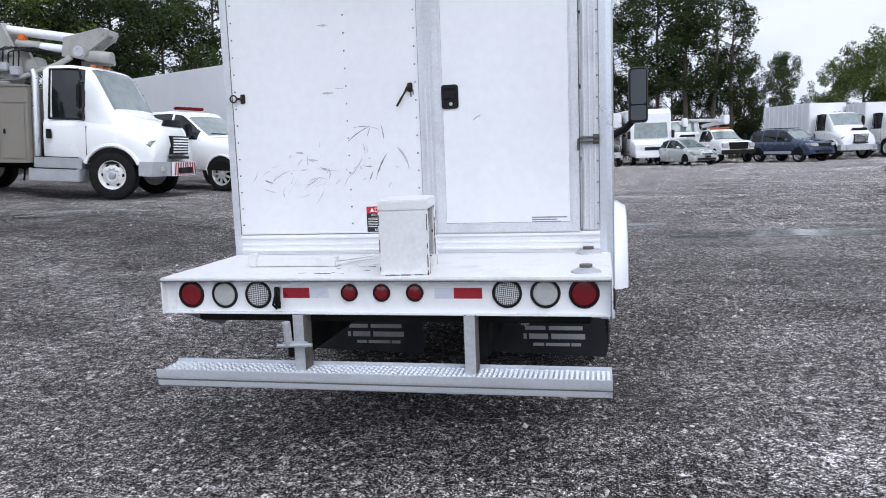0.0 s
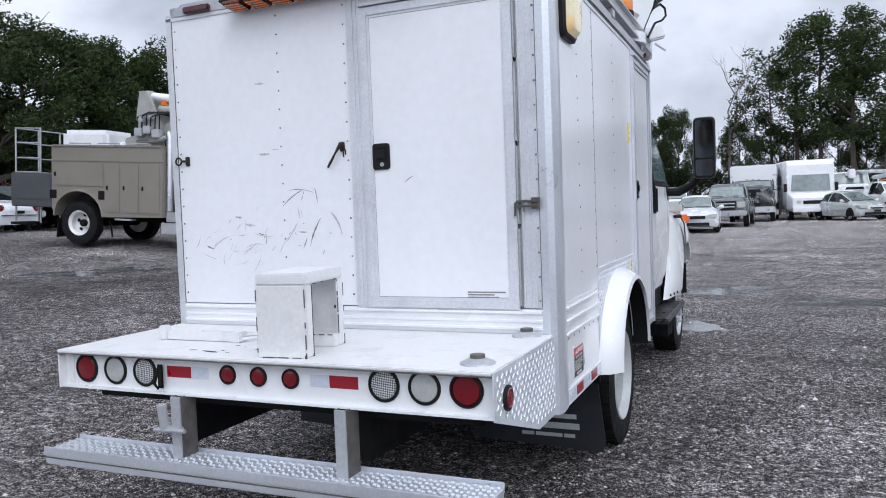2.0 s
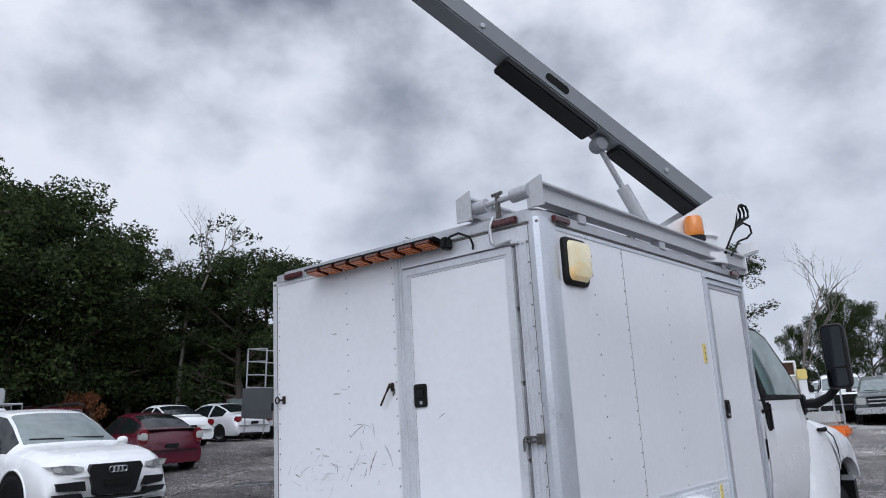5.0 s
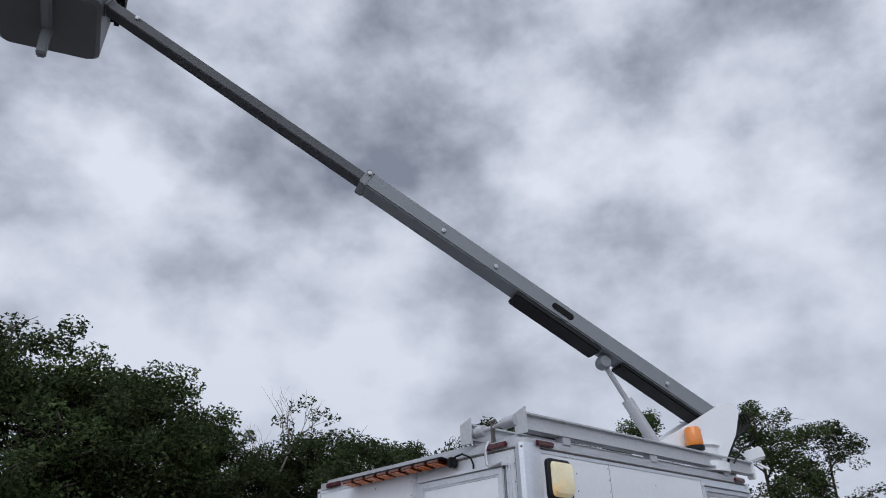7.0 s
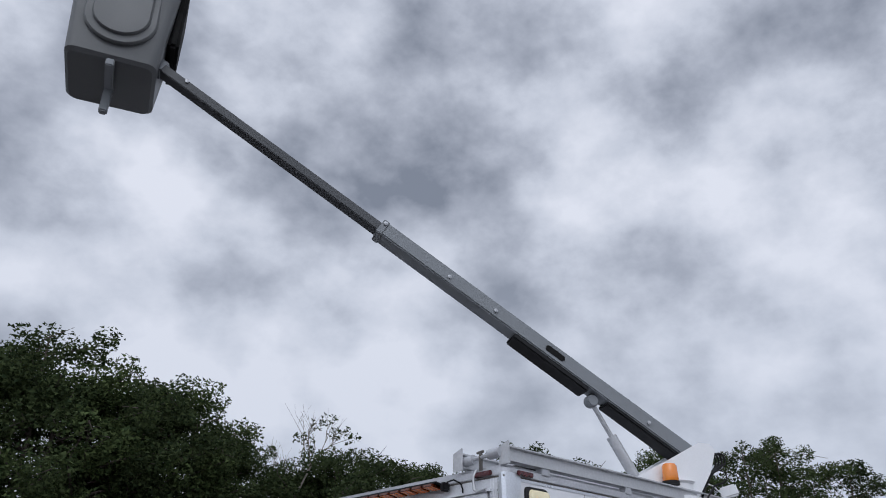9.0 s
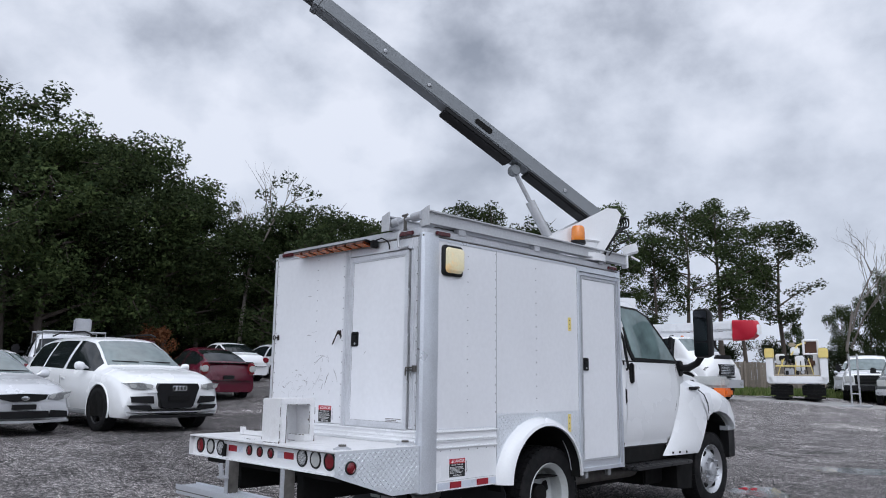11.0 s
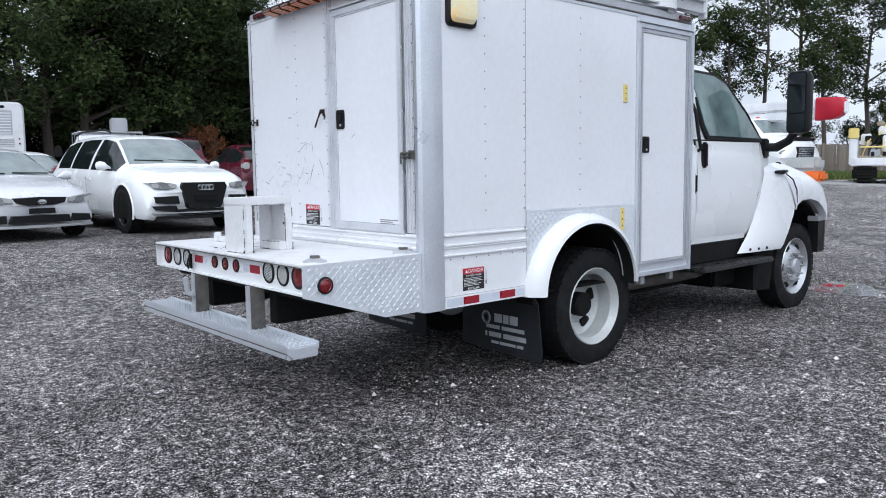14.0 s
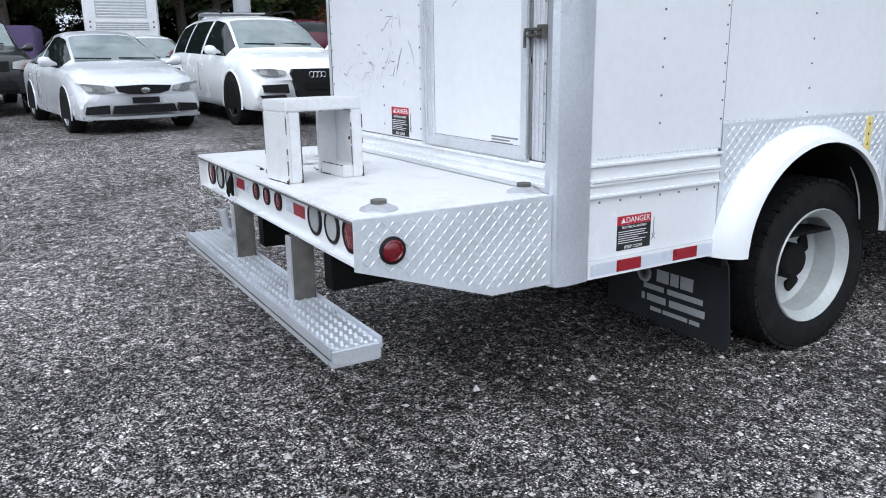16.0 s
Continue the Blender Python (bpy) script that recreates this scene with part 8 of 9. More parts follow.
def pickup(name, label, m, paint, grille="black", H=1.95):
    """A full-size pickup or its chassis cab."""
    v = skin_car(name, label, "truck", m, paint, 2.03, 0.48,
                 [(-2.9, 1.16), (-2.86, 1.25), (-0.82, 1.25), (-0.75, 1.50), (-0.66, H - 0.12), (-0.55, H - 0.03), (0.1, H), (0.5, H - 0.04), (0.66, H - 0.14), (1.32, 1.34), (1.46, 1.29), (2.1, 1.27), (2.5, 1.22), (2.68, 1.12), (2.75, 0.80)],
                 [(-2.9, 1.10), (-2.8, 1.24), (-0.8, 1.24), (1.2, 1.22), (1.6, 1.18), (2.3, 1.12), (2.6, 1.02), (2.75, 0.74)],
                 [(-2.9, 0.90), (-0.84, 0.90), (-0.7, 0.74), (0.6, 0.72), (1.25, 0.80), (1.5, 0.88), (2.75, 0.84)],
                 [(-0.52, 0.22), (0.30, 1.10)], (0.68, 1.34), (-0.80, -0.66), [(-1.75, 0.41), (1.85, 0.41)], "wheel", "spoke9", seams=(0.26,), lip=0.03, bow=0.07)
    for s in (1, -1):
        boxpart("door_mirror", tuple(sorted((s * 1.06, s * 1.28))) + (0.98, 1.10, 1.28, 1.60), M["black"], v, r=0.04)
        boxpart("mirror_arm", tuple(sorted((s * 0.92, s * 1.08))) + (1.02, 1.07, 1.34, 1.40), M["black"], v, r=0.015)
    y, W = 2.75, 2.03
    face_plate(v, "grille", [(-0.52, 0.78), (0.52, 0.78), (0.55, 1.16), (-0.55, 1.16)], y + 0.015, 0.2, M[grille], 0.06, W)
    for z in (0.88, 1.02):
        face_plate(v, "grille_bar", [(-0.5, z), (0.5, z), (0.5, z + 0.05), (-0.5, z + 0.05)], y + 0.03, 0.04, M["alloy"] if grille == "black" else M["black"], 0.06, W)
    for s in (1, -1):
        boxpart("headlamp", tuple(sorted((s * 0.58, s * 0.92))) + (y - 0.25, y + 0.0, 0.86, 1.12), M["clear_lens"], v, r=0.03)
    boxpart("front_bumper", (-0.98, 0.98, y - 0.12, y + 0.09, 0.50, 0.74), M["black"] if grille != "black" else M["alloy"], v, r=0.04)
    boxpart("bed_opening", (-0.84, 0.84, -2.82, -0.78, 1.15, 1.293), M["under"], v, r=0.01)
    tail_car(v, -2.9, W, 0.85, 0.38, 0.8)
    boxpart("rear_bumper", (-0.95, 0.95, -3.05, -2.86, 0.50, 0.68), M["chrome"], v, r=0.03)
    return v


def conventional(name, label, m, paint="white", H=2.62, wheelbase=4.2, grille="chrome", striped=False, hubs="wheel_white"):
    """A bonneted medium truck; returns it and its rear axle."""
    rw = 0.50
    yr = 1.95 - wheelbase
    v = skin_car(name, label, "truck", m, paint, 2.20, 0.72,
                 [(0.36, H - 0.07), (0.46, H - 0.01), (0.95, H + 0.02), (1.36, H - 0.01), (1.50, H - 0.10), (1.96, 1.84), (2.06, 1.77), (2.35, 1.71), (2.65, 1.64), (2.84, 1.56), (2.93, 1.42), (2.96, 1.02)],
                 [(0.36, 1.62), (1.25, 1.62), (1.48, 1.57), (1.85, 1.55), (2.05, 1.48), (2.35, 1.40), (2.75, 1.30), (2.90, 1.16), (2.96, 0.94)],
                 [(0.36, 0.94), (1.46, 0.92), (1.92, 0.94), (2.10, 0.84), (2.4, 0.74), (2.8, 0.66), (2.96, 0.58)],
                 [(0.58, 1.34)], (1.46, 1.94), (-9, -9), [(1.95, rw)], hubs, "flat", 0.60, bow=0.16, seams=(), lip=0.045, arch_k=1.24)
    y, W = 2.96, 2.20
    face_plate(v, "grille", [(-0.40, 0.96), (0.40, 0.96), (0.44, 1.36), (-0.44, 1.36)], y + 0.012, 0.3, M["black"], 0.04, W)
    for i in range(6):
        z = 1.0 + 0.06 * i
        face_plate(v, "grille_bar", [(-0.40, z), (0.40, z), (0.40, z + 0.028), (-0.40, z + 0.028)], y + 0.028, 0.05, M[grille], 0.04, W)
    for s in (1, -1):
        lamp = [(0.58, 1.02), (0.80, 1.0), (0.98, 1.04), (1.04, 1.16), (0.96, 1.24), (0.80, 1.25), (0.60, 1.20)]
        head_lamp(v, lamp if s > 0 else mirrored(lamp), y - 0.05, 0.45, W)
        bm = bm_new()
        tube(bm, [(s * 1.06, 1.36, 1.66), (s * 1.30, 1.42, 1.62), (s * 1.32, 1.42, 1.75)], 0.018, 6)
        tube(bm, [(s * 1.0, 1.34, 2.44), (s * 1.32, 1.42, 2.40), (s * 1.32, 1.42, 2.3)], 0.018, 6)
        part("mirror_arm", bm, M["black"], v)
        boxpart("door_mirror", tuple(sorted((s * 1.21, s * 1.41))) + (1.37, 1.49, 1.84, 2.36), M["black"], v, r=0.04)
        boxpart("convex_mirror", tuple(sorted((s * 1.22, s * 1.39))) + (1.37, 1.48, 1.62, 1.80), M["black"], v, r=0.04)
        boxpart("door_handle", tuple(sorted((s * 1.09, s * 1.115))) + (0.54, 0.66, 1.22, 1.42), M["black"], v, r=0.02)
        # window surround and quarter pillar
        bm = bm_new()
        tube(bm, [(s * 1.045, 0.58, 1.64), (s * 0.95, 0.58, H - 0.10), (s * 0.945, 1.20, H - 0.09), (s * 0.995, 1.34, 2.2), (s * 1.045, 1.34, 1.64), (s * 1.045, 0.58, 1.64)], 0.022, 6)
        part("window_seal", bm, M["black"], v)
        for k in range(2):
            st = boxpart("cab_step", tuple(sorted((s * 0.70, s * (1.22 - 0.11 * k)))) + (0.20 + 0.06 * k, 1.30, 0.34 + 0.26 * k, 0.60 + 0.24 * k), M["alu_dull"], v, "grey aluminium cab step", r=0.015)
            boxpart("step_tread", tuple(sorted((s * (1.09 - 0.11 * k), s * (1.215 - 0.11 * k)))) + (0.28, 1.24, 0.592 + 0.24 * k, 0.606 + 0.24 * k), M["under"], st, r=0.003)
    face_plate(v, "front_bumper", rect(-1.12, 1.12, 0.50, 0.80), y + 0.10, 0.30, M["alu_dull"], 0.22, W)
    face_plate(v, "lower_grille", rect(-0.44, 0.44, 0.86, 0.92), y + 0.03, 0.1, M["black"], 0.10, W)
    for s in (1, -1):
        boxpart("door_seam", tuple(sorted((s * 1.08, s * 1.1012))) + (1.40, 1.41, 0.90, 1.50), M["under"], v, r=0.0005, seg=1)
        boxpart("door_seam", tuple(sorted((s * 1.08, s * 1.1012))) + (0.46, 0.47, 0.86, 1.50), M["under"], v, r=0.0005, seg=1)
        boxpart("fog_lamp", tuple(sorted((s * 0.72, s * 0.90))) + (y - 0.15, y + 0.02, 0.58, 0.72), M["clear_lens"], v, r=0.03)
    face_plate(v, "hood_deflector", [(-0.50, 1.56), (0.50, 1.56), (0.42, 1.70), (-0.42, 1.70)], y - 0.10, 0.05, M["black"], 0.30, W)
    if striped:
        face_plate(v, "stripe_board", rect(-0.60, 0.60, 0.50, 0.80), y + 0.112, 0.05, M["white"], 0.0, W)
        boxpart("plate_bar", (-0.36, 0.36, y + 0.10, y + 0.13, 0.55, 0.68), M["black"], v, r=0.006)
        for i in range(9):
            x = -0.52 + 1.04 * i / 8
            bm = bm_new()
            poly = [(x - 0.06, 0.51), (x - 0.0, 0.51), (x + 0.05, 0.79), (x - 0.01, 0.79)] if x < 0 else [(x + 0.0, 0.51), (x + 0.06, 0.51), (x + 0.01, 0.79), (x - 0.05, 0.79)]
            prism(bm, poly, "y", y + 0.1135, y + 0.117)
            part("red_stripe", bm, M["red_tape"], v)
    boxpart("frame", (-0.42, 0.42, yr - 1.2, 2.6, 0.55, 0.80), M["under"], v, r=0.01)
    for s in (1, -1):
        wheel("wheel", v, Matrix.Translation((s * 1.05, yr, rw)) @ (Matrix() if s > 0 else flip_x), rw, 0.26, rw * 0.58, M[hubs], "dish")
    bm = bm_new()
    tube(bm, [(-0.9, yr, rw), (0.9, yr, rw)], 0.1, 8)
    part("rear_axle", bm, M["under"], v)
    for s in (-0.3, 0, 0.3):
        boxpart("cab_marker", (s - 0.06, s + 0.06, 1.12, 1.22, H + 0.015, H + 0.06), M["orange"], v, r=0.015)
    return v, yr


M["tan_deck"] = mat("tan_worn_paint", (0.42, 0.36, 0.26), 0.6, vary=0.3, scale=5, dirt=0.4)
M["pale_boom"] = mat("pale_grey_boom_paint", (0.36, 0.36, 0.34), 0.45, vary=0.2, scale=4, dirt=0.35)
M["tail_grey"] = mat("dark_grey_tail_paint", (0.075, 0.08, 0.088), 0.45, vary=0.2, scale=4, dirt=0.3)


def build_line_truck():
    """White bonneted truck with a grey-beige tool body and folded booms."""
    v, yr = conventional("line_truck", "white bonneted line truck with beige tool body and folded boom", at(-11.15, 11.31, -82.3, 2.2), H=2.76, wheelbase=4.0, striped=True)
    # tool body: cabinets on both sides with wheel cut-outs
    for s in (1, -1):
        a, b = sorted((s * 0.72, s * 1.20))
        side = new("tool_cabinet")
        side.parent = v
        tagged(side, "beige steel tool cabinet")
        bm = bm_new()
        arc = [(yr + 0.68 * math.cos(radians(t)), 0.66 + 0.60 * math.sin(radians(t))) for t in range(0, 181, 15)]
        prism(bm, [(0.22, 0.70), (0.22, 2.26), (yr - 0.74, 2.26), (yr - 0.74, 0.84), (yr - 0.70, 0.74)] + arc[::-1] + [(yr + 0.70, 0.66)], "x", a, b)
        part("cabinet_body", bm, M["beige"], side)
        xo = s * 1.203
        doors = [(0.16, -0.36, 0.78, 1.90), (-0.40, -0.86, 0.78, 1.90), (-0.90, yr + 0.74, 0.78, 1.90), (yr + 0.70, yr - 0.70, 1.36, 1.90)]
        for d0, d1, z0, z1 in doors:
            dr = boxpart("cabinet_door", tuple(sorted((xo, xo + s * 0.012))) + tuple(sorted((d0, d1))) + (z0, z1), M["beige"], side, r=0.006)
            boxpart("latch", tuple(sorted((xo + s * 0.012, xo + s * 0.03))) + (d1 + 0.05, d1 + 0.10, (z0 + z1) / 2 - 0.05, (z0 + z1) / 2 + 0.05), M["black"], side, r=0.008)
        boxpart("top_rail", tuple(sorted((s * 1.0, s * 1.215))) + (yr - 0.74, 0.22, 1.93, 1.96), M["beige"], side, r=0.01)
        for y0, y1 in ((-0.98, 0.21), (yr - 0.72, -1.02)):
            boxpart("lid", tuple(sorted((s * 0.74, s * 1.225))) + (y0, y1, 2.262, 2.315), M["beige"], side, r=0.012)
        # ribbed corner pockets over the wheel
        for y0 in (yr - 0.80, yr + 0.56):
            boxpart("pocket", tuple(sorted((s * 1.19, s * 1.206))) + (y0, y0 + 0.20, 1.06, 1.26), M["under"], side, r=0.004)
        bm = bm_new()
        tube(bm, [(s * 1.205, *q) for q in arc], 0.025, 6)
        part("arch_trim", bm, M["beige"], side)
        boxpart("kick_step", tuple(sorted((s * 0.98, s * 1.20))) + (-1.05, -0.62, 0.60, 0.64), M["alu_dull"], side, r=0.008)
        for k in range(3):
            bm = bm_new()
            y = -0.35 - 0.80 * k
            tube(bm, [(s * 0.9, y, 2.30), (s * 0.9, y, 2.37), (s * 0.9, y - 0.6, 2.37), (s * 0.9, y - 0.6, 2.30)], 0.014, 6)
            part("grab_rail", bm, M["steel"], side)
        bm = bm_new()
        tube(bm, [(s * 1.05, yr + 0.75, 0.60), (s * 0.95, yr + 0.75, 0.20)], 0.02, 4)
        part("splash_bracket", bm, M["under"], side)
    boxpart("load_floor", (-0.72, 0.72, yr - 0.76, 0.22, 0.82, 0.98), M["under"], v, r=0.01)
    bm = bm_new()
    tube(bm, [(1.02, 0.29, 0.62), (1.02, 0.29, 2.50), (1.02, 0.23, 2.62)], [0.075, 0.075, 0.065], 12)
    part("exhaust_stack", bm, M["alloy"], v)
    # turret and booms
    bm = bm_new()
    lathe(bm, [(0.42, 0.98), (0.42, 1.6), (0.30, 1.75), (0.30, 2.45), (0.36, 2.5)], 20, Matrix.Translation((0, -0.95, 0)), "z")
    part("turret", bm, M["pale_boom"], v)
    poly = [(-1.10, 2.45), (-0.45, 2.45), (-0.48, 2.85), (-0.72, 3.36), (-0.88, 3.66), (-1.06, 3.66), (-1.14, 3.1)]
    for x in (-0.32, 0.22):
        bm = bm_new()
        prism(bm, poly, "x", x, x + 0.10)
        part("elbow_plate", bm, M["pale_boom"], v)
    bm = bm_new()
    tube(bm, [(0.0, -1.05, 3.58), (0.0, 0.72, 3.40)], 0.10, 14)
    part("upper_boom", bm, M["white"], v, "white insulated upper boom")
    bm = bm_new()
    tube(bm, [(0.0, 0.66, 3.405), (0.0, 1.06, 3.37)], 0.125, 14)
    tube(bm, [(0.0, -1.10, 3.585), (0.0, -0.92, 3.567)], 0.13, 14)
    part("boom_ferrule", bm, M["pale_boom"], v)
    bm = bm_new()
    tube(bm, [(0.0, -0.70, 3.26), (0.0, -0.15, 3.21)], 0.115, 14)
    part("lower_boom", bm, M["pale_boom"], v)
    bm = bm_new()
    tube(bm, [(0.0, -0.15, 3.21), (0.0, 0.48, 3.15)], 0.105, 14)
    part("boom_insert", bm, M["white"], v, "white fibreglass boom section")
    bm = bm_new()
    tube(bm, [(0.0, 0.50, 3.15), (0.0, 0.90, 3.11)], 0.145, 14)
    prism(bm, [(0.43, 3.00), (0.83, 2.97), (1.44, 3.42), (1.48, 3.58), (1.32, 3.63), (0.48, 3.40)], "x", -0.24, -0.16)
    prism(bm, [(0.43, 3.00), (0.83, 2.97), (1.44, 3.42), (1.48, 3.58), (1.32, 3.63), (0.48, 3.40)], "x", 0.16, 0.24)
    tube(bm, [(-0.30, 0.90, 3.10), (0.38, 0.90, 3.10)], 0.155, 18)
    tube(bm, [(0.14, 0.94, 3.04), (0.14, 1.52, 3.00)], [0.13, 0.12], 14)
    tube(bm, [(-0.12, 0.70, 2.90), (-0.12, 1.43, 2.92)], 0.07, 12)
    tube(bm, [(-0.26, 1.34, 3.50), (0.26, 1.34, 3.50)], 0.05, 12)
    part("boom_elbow", bm, M["pale_boom"], v)
    bm = bm_new()
    lathe(bm, [(0.0, 0.0), (0.10, 0.0), (0.115, 0.012), (0.115, 0.03), (0.06, 0.03), (0.055, 0.012), (0.0, 0.012)], 18, Matrix.Translation((0.38, 0.90, 3.10)), "x")
    part("pivot_cap", bm, M["alu_dull"], v)
    boxpart("warning_lamp", (-0.08, 0.08, -0.66, -0.50, 3.33, 3.49), M["orange"], v, r=0.02)
    for k, (y, z, d) in enumerate(((-1.10, 2.58, 0.22), (-0.84, 2.64, 0.20), (-0.62, 2.55, 0.22), (-0.98, 2.92, 0.16), (-0.76, 2.98, 0.14))):
        boxpart("valve_block", (0.30, 0.48 + 0.03 * (k % 2), y, y + d, z, z + d * 0.9), M["alu_dull"], v, r=0.02)
    for k in range(6):
        bm = bm_new()
        y = -1.05 + 0.12 * k
        tube(bm, [(0.40, y, 2.75), (0.52, y + 0.10, 3.02 + 0.03 * (k % 3)), (0.36, y + 0.30, 3.16), (0.16, y + 0.62, 3.10), (0.14, y + 1.2, 3.02)], 0.016, 5)
        part("hose", bm, M["black"], v)
    bm = bm_new()
    tube(bm, [(0.36, -0.46, 2.50), (0.36, 0.40, 2.80), (0.30, 0.68, 2.98)], 0.06, 10)
    part("lift_cylinder", bm, M["pale_boom"], v)
    boxpart("boom_cradle", (-0.30, 0.30, 0.52, 0.66, 2.76, 2.98), M["under"], v, r=0.02)
    # stowed lower arm running back down to the bucket
    bm = bm_new()
    bbox(bm, -0.19, 0.19, -0.75, 0.75, -0.15, 0.15, 0.04, Matrix.Translation((0.0, -0.85, 2.62)) @ Matrix.Rotation(radians(18), 4, "X"))
    part("stowed_arm", bm, M["pale_boom"], v)
    bm = bm_new()
    tube(bm, [(0.0, yr + 0.95, 2.52), (0.0, yr + 0.55, 2.42)], 0.17, 14)
    tube(bm, [(0.0, yr + 0.60, 2.44), (0.0, yr + 0.10, 2.34)], 0.10, 12)
    part("arm_tip", bm, M["white"], v)
    boxpart("covered_bucket", (-0.55, 0.55, yr - 1.08, yr + 0.25, 1.62, 2.72), M["white"], v, "white covered bucket", r=0.10)
    bm = bm_new()
    for z in (1.66, 2.0, 2.36, 2.70):
        tube(bm, [(1.05, yr - 1.92, z), (1.05, yr - 1.20, z)], 0.018, 6)
        tube(bm, [(1.05, yr - 1.92, z), (-1.05, yr - 1.92, z)], 0.018, 6)
    for x, y in ((1.05, yr - 1.20), (1.05, yr - 1.92), (0.35, yr - 1.92), (-0.35, yr - 1.92), (-1.05, yr - 1.92)):
        tube(bm, [(x, y, 0.45), (x, y, 2.72)], 0.022, 6)
    part("access_rail", bm, M["steel"], v, "grey pipe access rails")
    boxpart("tail_deck", (-1.18, 1.18, yr - 1.95, yr - 0.75, 0.84, 1.64), M["tail_grey"], v, "dark grey tail box", r=0.02)
    boxpart("tail_panel", (1.181, 1.195, yr - 1.92, yr - 0.80, 1.02, 1.60), M["tail_grey"], v, r=0.006)
    boxpart("tail_step", (0.5, 1.15, yr - 2.0, yr - 1.5, 0.40, 0.46), M["under"], v, r=0.01)
    bm = bm_new()
    prism(bm, [(yr - 0.55, 0.60), (yr - 0.60, 0.15), (yr - 0.615, 0.15), (yr - 0.57, 0.60)], "x", 0.75, 1.2)
    part("mud_flap", bm, M["black"], v)


def box_trailer(x, y, heading, L, W, H, label, paint="white"):
    v = thing("box_trailer", label, "trailer", at(x, y, heading))
    boxpart("box", (-W / 2, W / 2, -L / 2, L / 2, 0.95, H), M["panel"] if paint == "white" else PAINT[paint], v, r=0.03)
    boxpart("underframe", (-0.5, 0.5, -L / 2, L / 2, 0.7, 0.95), M["under"], v, r=0.02)
    for s in (1, -1):
        wheel("wheel", v, Matrix.Translation((s * (W / 2 - 0.16), -L / 2 + 1.2, 0.5)) @ (Matrix() if s > 0 else flip_x), 0.5, 0.26, 0.29, M["wheel_white"], "dish")
        boxpart("landing_leg", (s * 0.7 - 0.05, s * 0.7 + 0.05, L / 2 - 1.5, L / 2 - 1.4, 0.0, 0.9), M["under"], v, r=0.01)
    return v


def build_bus():
    v = thing("bus", "white bus seen from behind with grilles and red lamps", "bus", at(-31.0, 3.25, 84))
    W, L, H = 2.45, 9.0, 3.2
    bm = bm_new()
    ring_loft(bm, [[(x, y, z) for x, z in rounded_rect(-W / 2 + d, W / 2 - d, 0.40 + d, H - d, 0.22)] for y, d in ((-L / 2, 0.06), (-L / 2 + 0.08, 0.0), (L / 2 - 0.08, 0.0), (L / 2, 0.06))], True, True)
    part("body", bm, M["white"], v)
    for i in range(8):
        boxpart("grille_slat", (-0.80, 0.80, -L / 2 - 0.03, -L / 2 + 0.05, 2.08 + 0.10 * i, 2.125 + 0.10 * i), M["white"], v, r=0.008)
    for i in range(4):
        boxpart("lower_slat", (-0.85, 0.85, -L / 2 - 0.03, -L / 2 + 0.05, 1.66 + 0.075 * i, 1.69 + 0.075 * i), M["white"], v, r=0.006)
    boxpart("rear_grille", (-0.85, 0.85, -L / 2 - 0.012, -L / 2 + 0.05, 2.04, 2.92), M["alu_dull"], v, r=0.02)
    boxpart("lower_grille", (-0.88, 0.88, -L / 2 - 0.012, -L / 2 + 0.05, 1.62, 1.94), M["steel"], v, r=0.02)
    boxpart("rear_window", (-0.62, 0.62, -L / 2 - 0.035, -L / 2 + 0.05, 2.98, 3.08), M["glass"], v, r=0.02)
    for s in (1, -1):
        for z in (1.68, 1.85):
            boxpart("tail_lamp", (s * 1.03 - 0.055, s * 1.03 + 0.055, -L / 2 - 0.02, -L / 2 + 0.05, z, z + 0.12), M["red_lens"], v, r=0.03)
        for k in range(5):
            boxpart("window", tuple(sorted((s * 1.218, s * 1.231))) + (-3.6 + 1.5 * k, -2.25 + 1.5 * k, 1.6, 2.75), M["glass"], v, r=0.02)
        for y in (-2.3, 2.7):
            wheel("wheel", v, Matrix.Translation((s * 1.08, y, 0.48)) @ (Matrix() if s > 0 else flip_x), 0.48, 0.26, 0.28, M["wheel_white"], "flat")


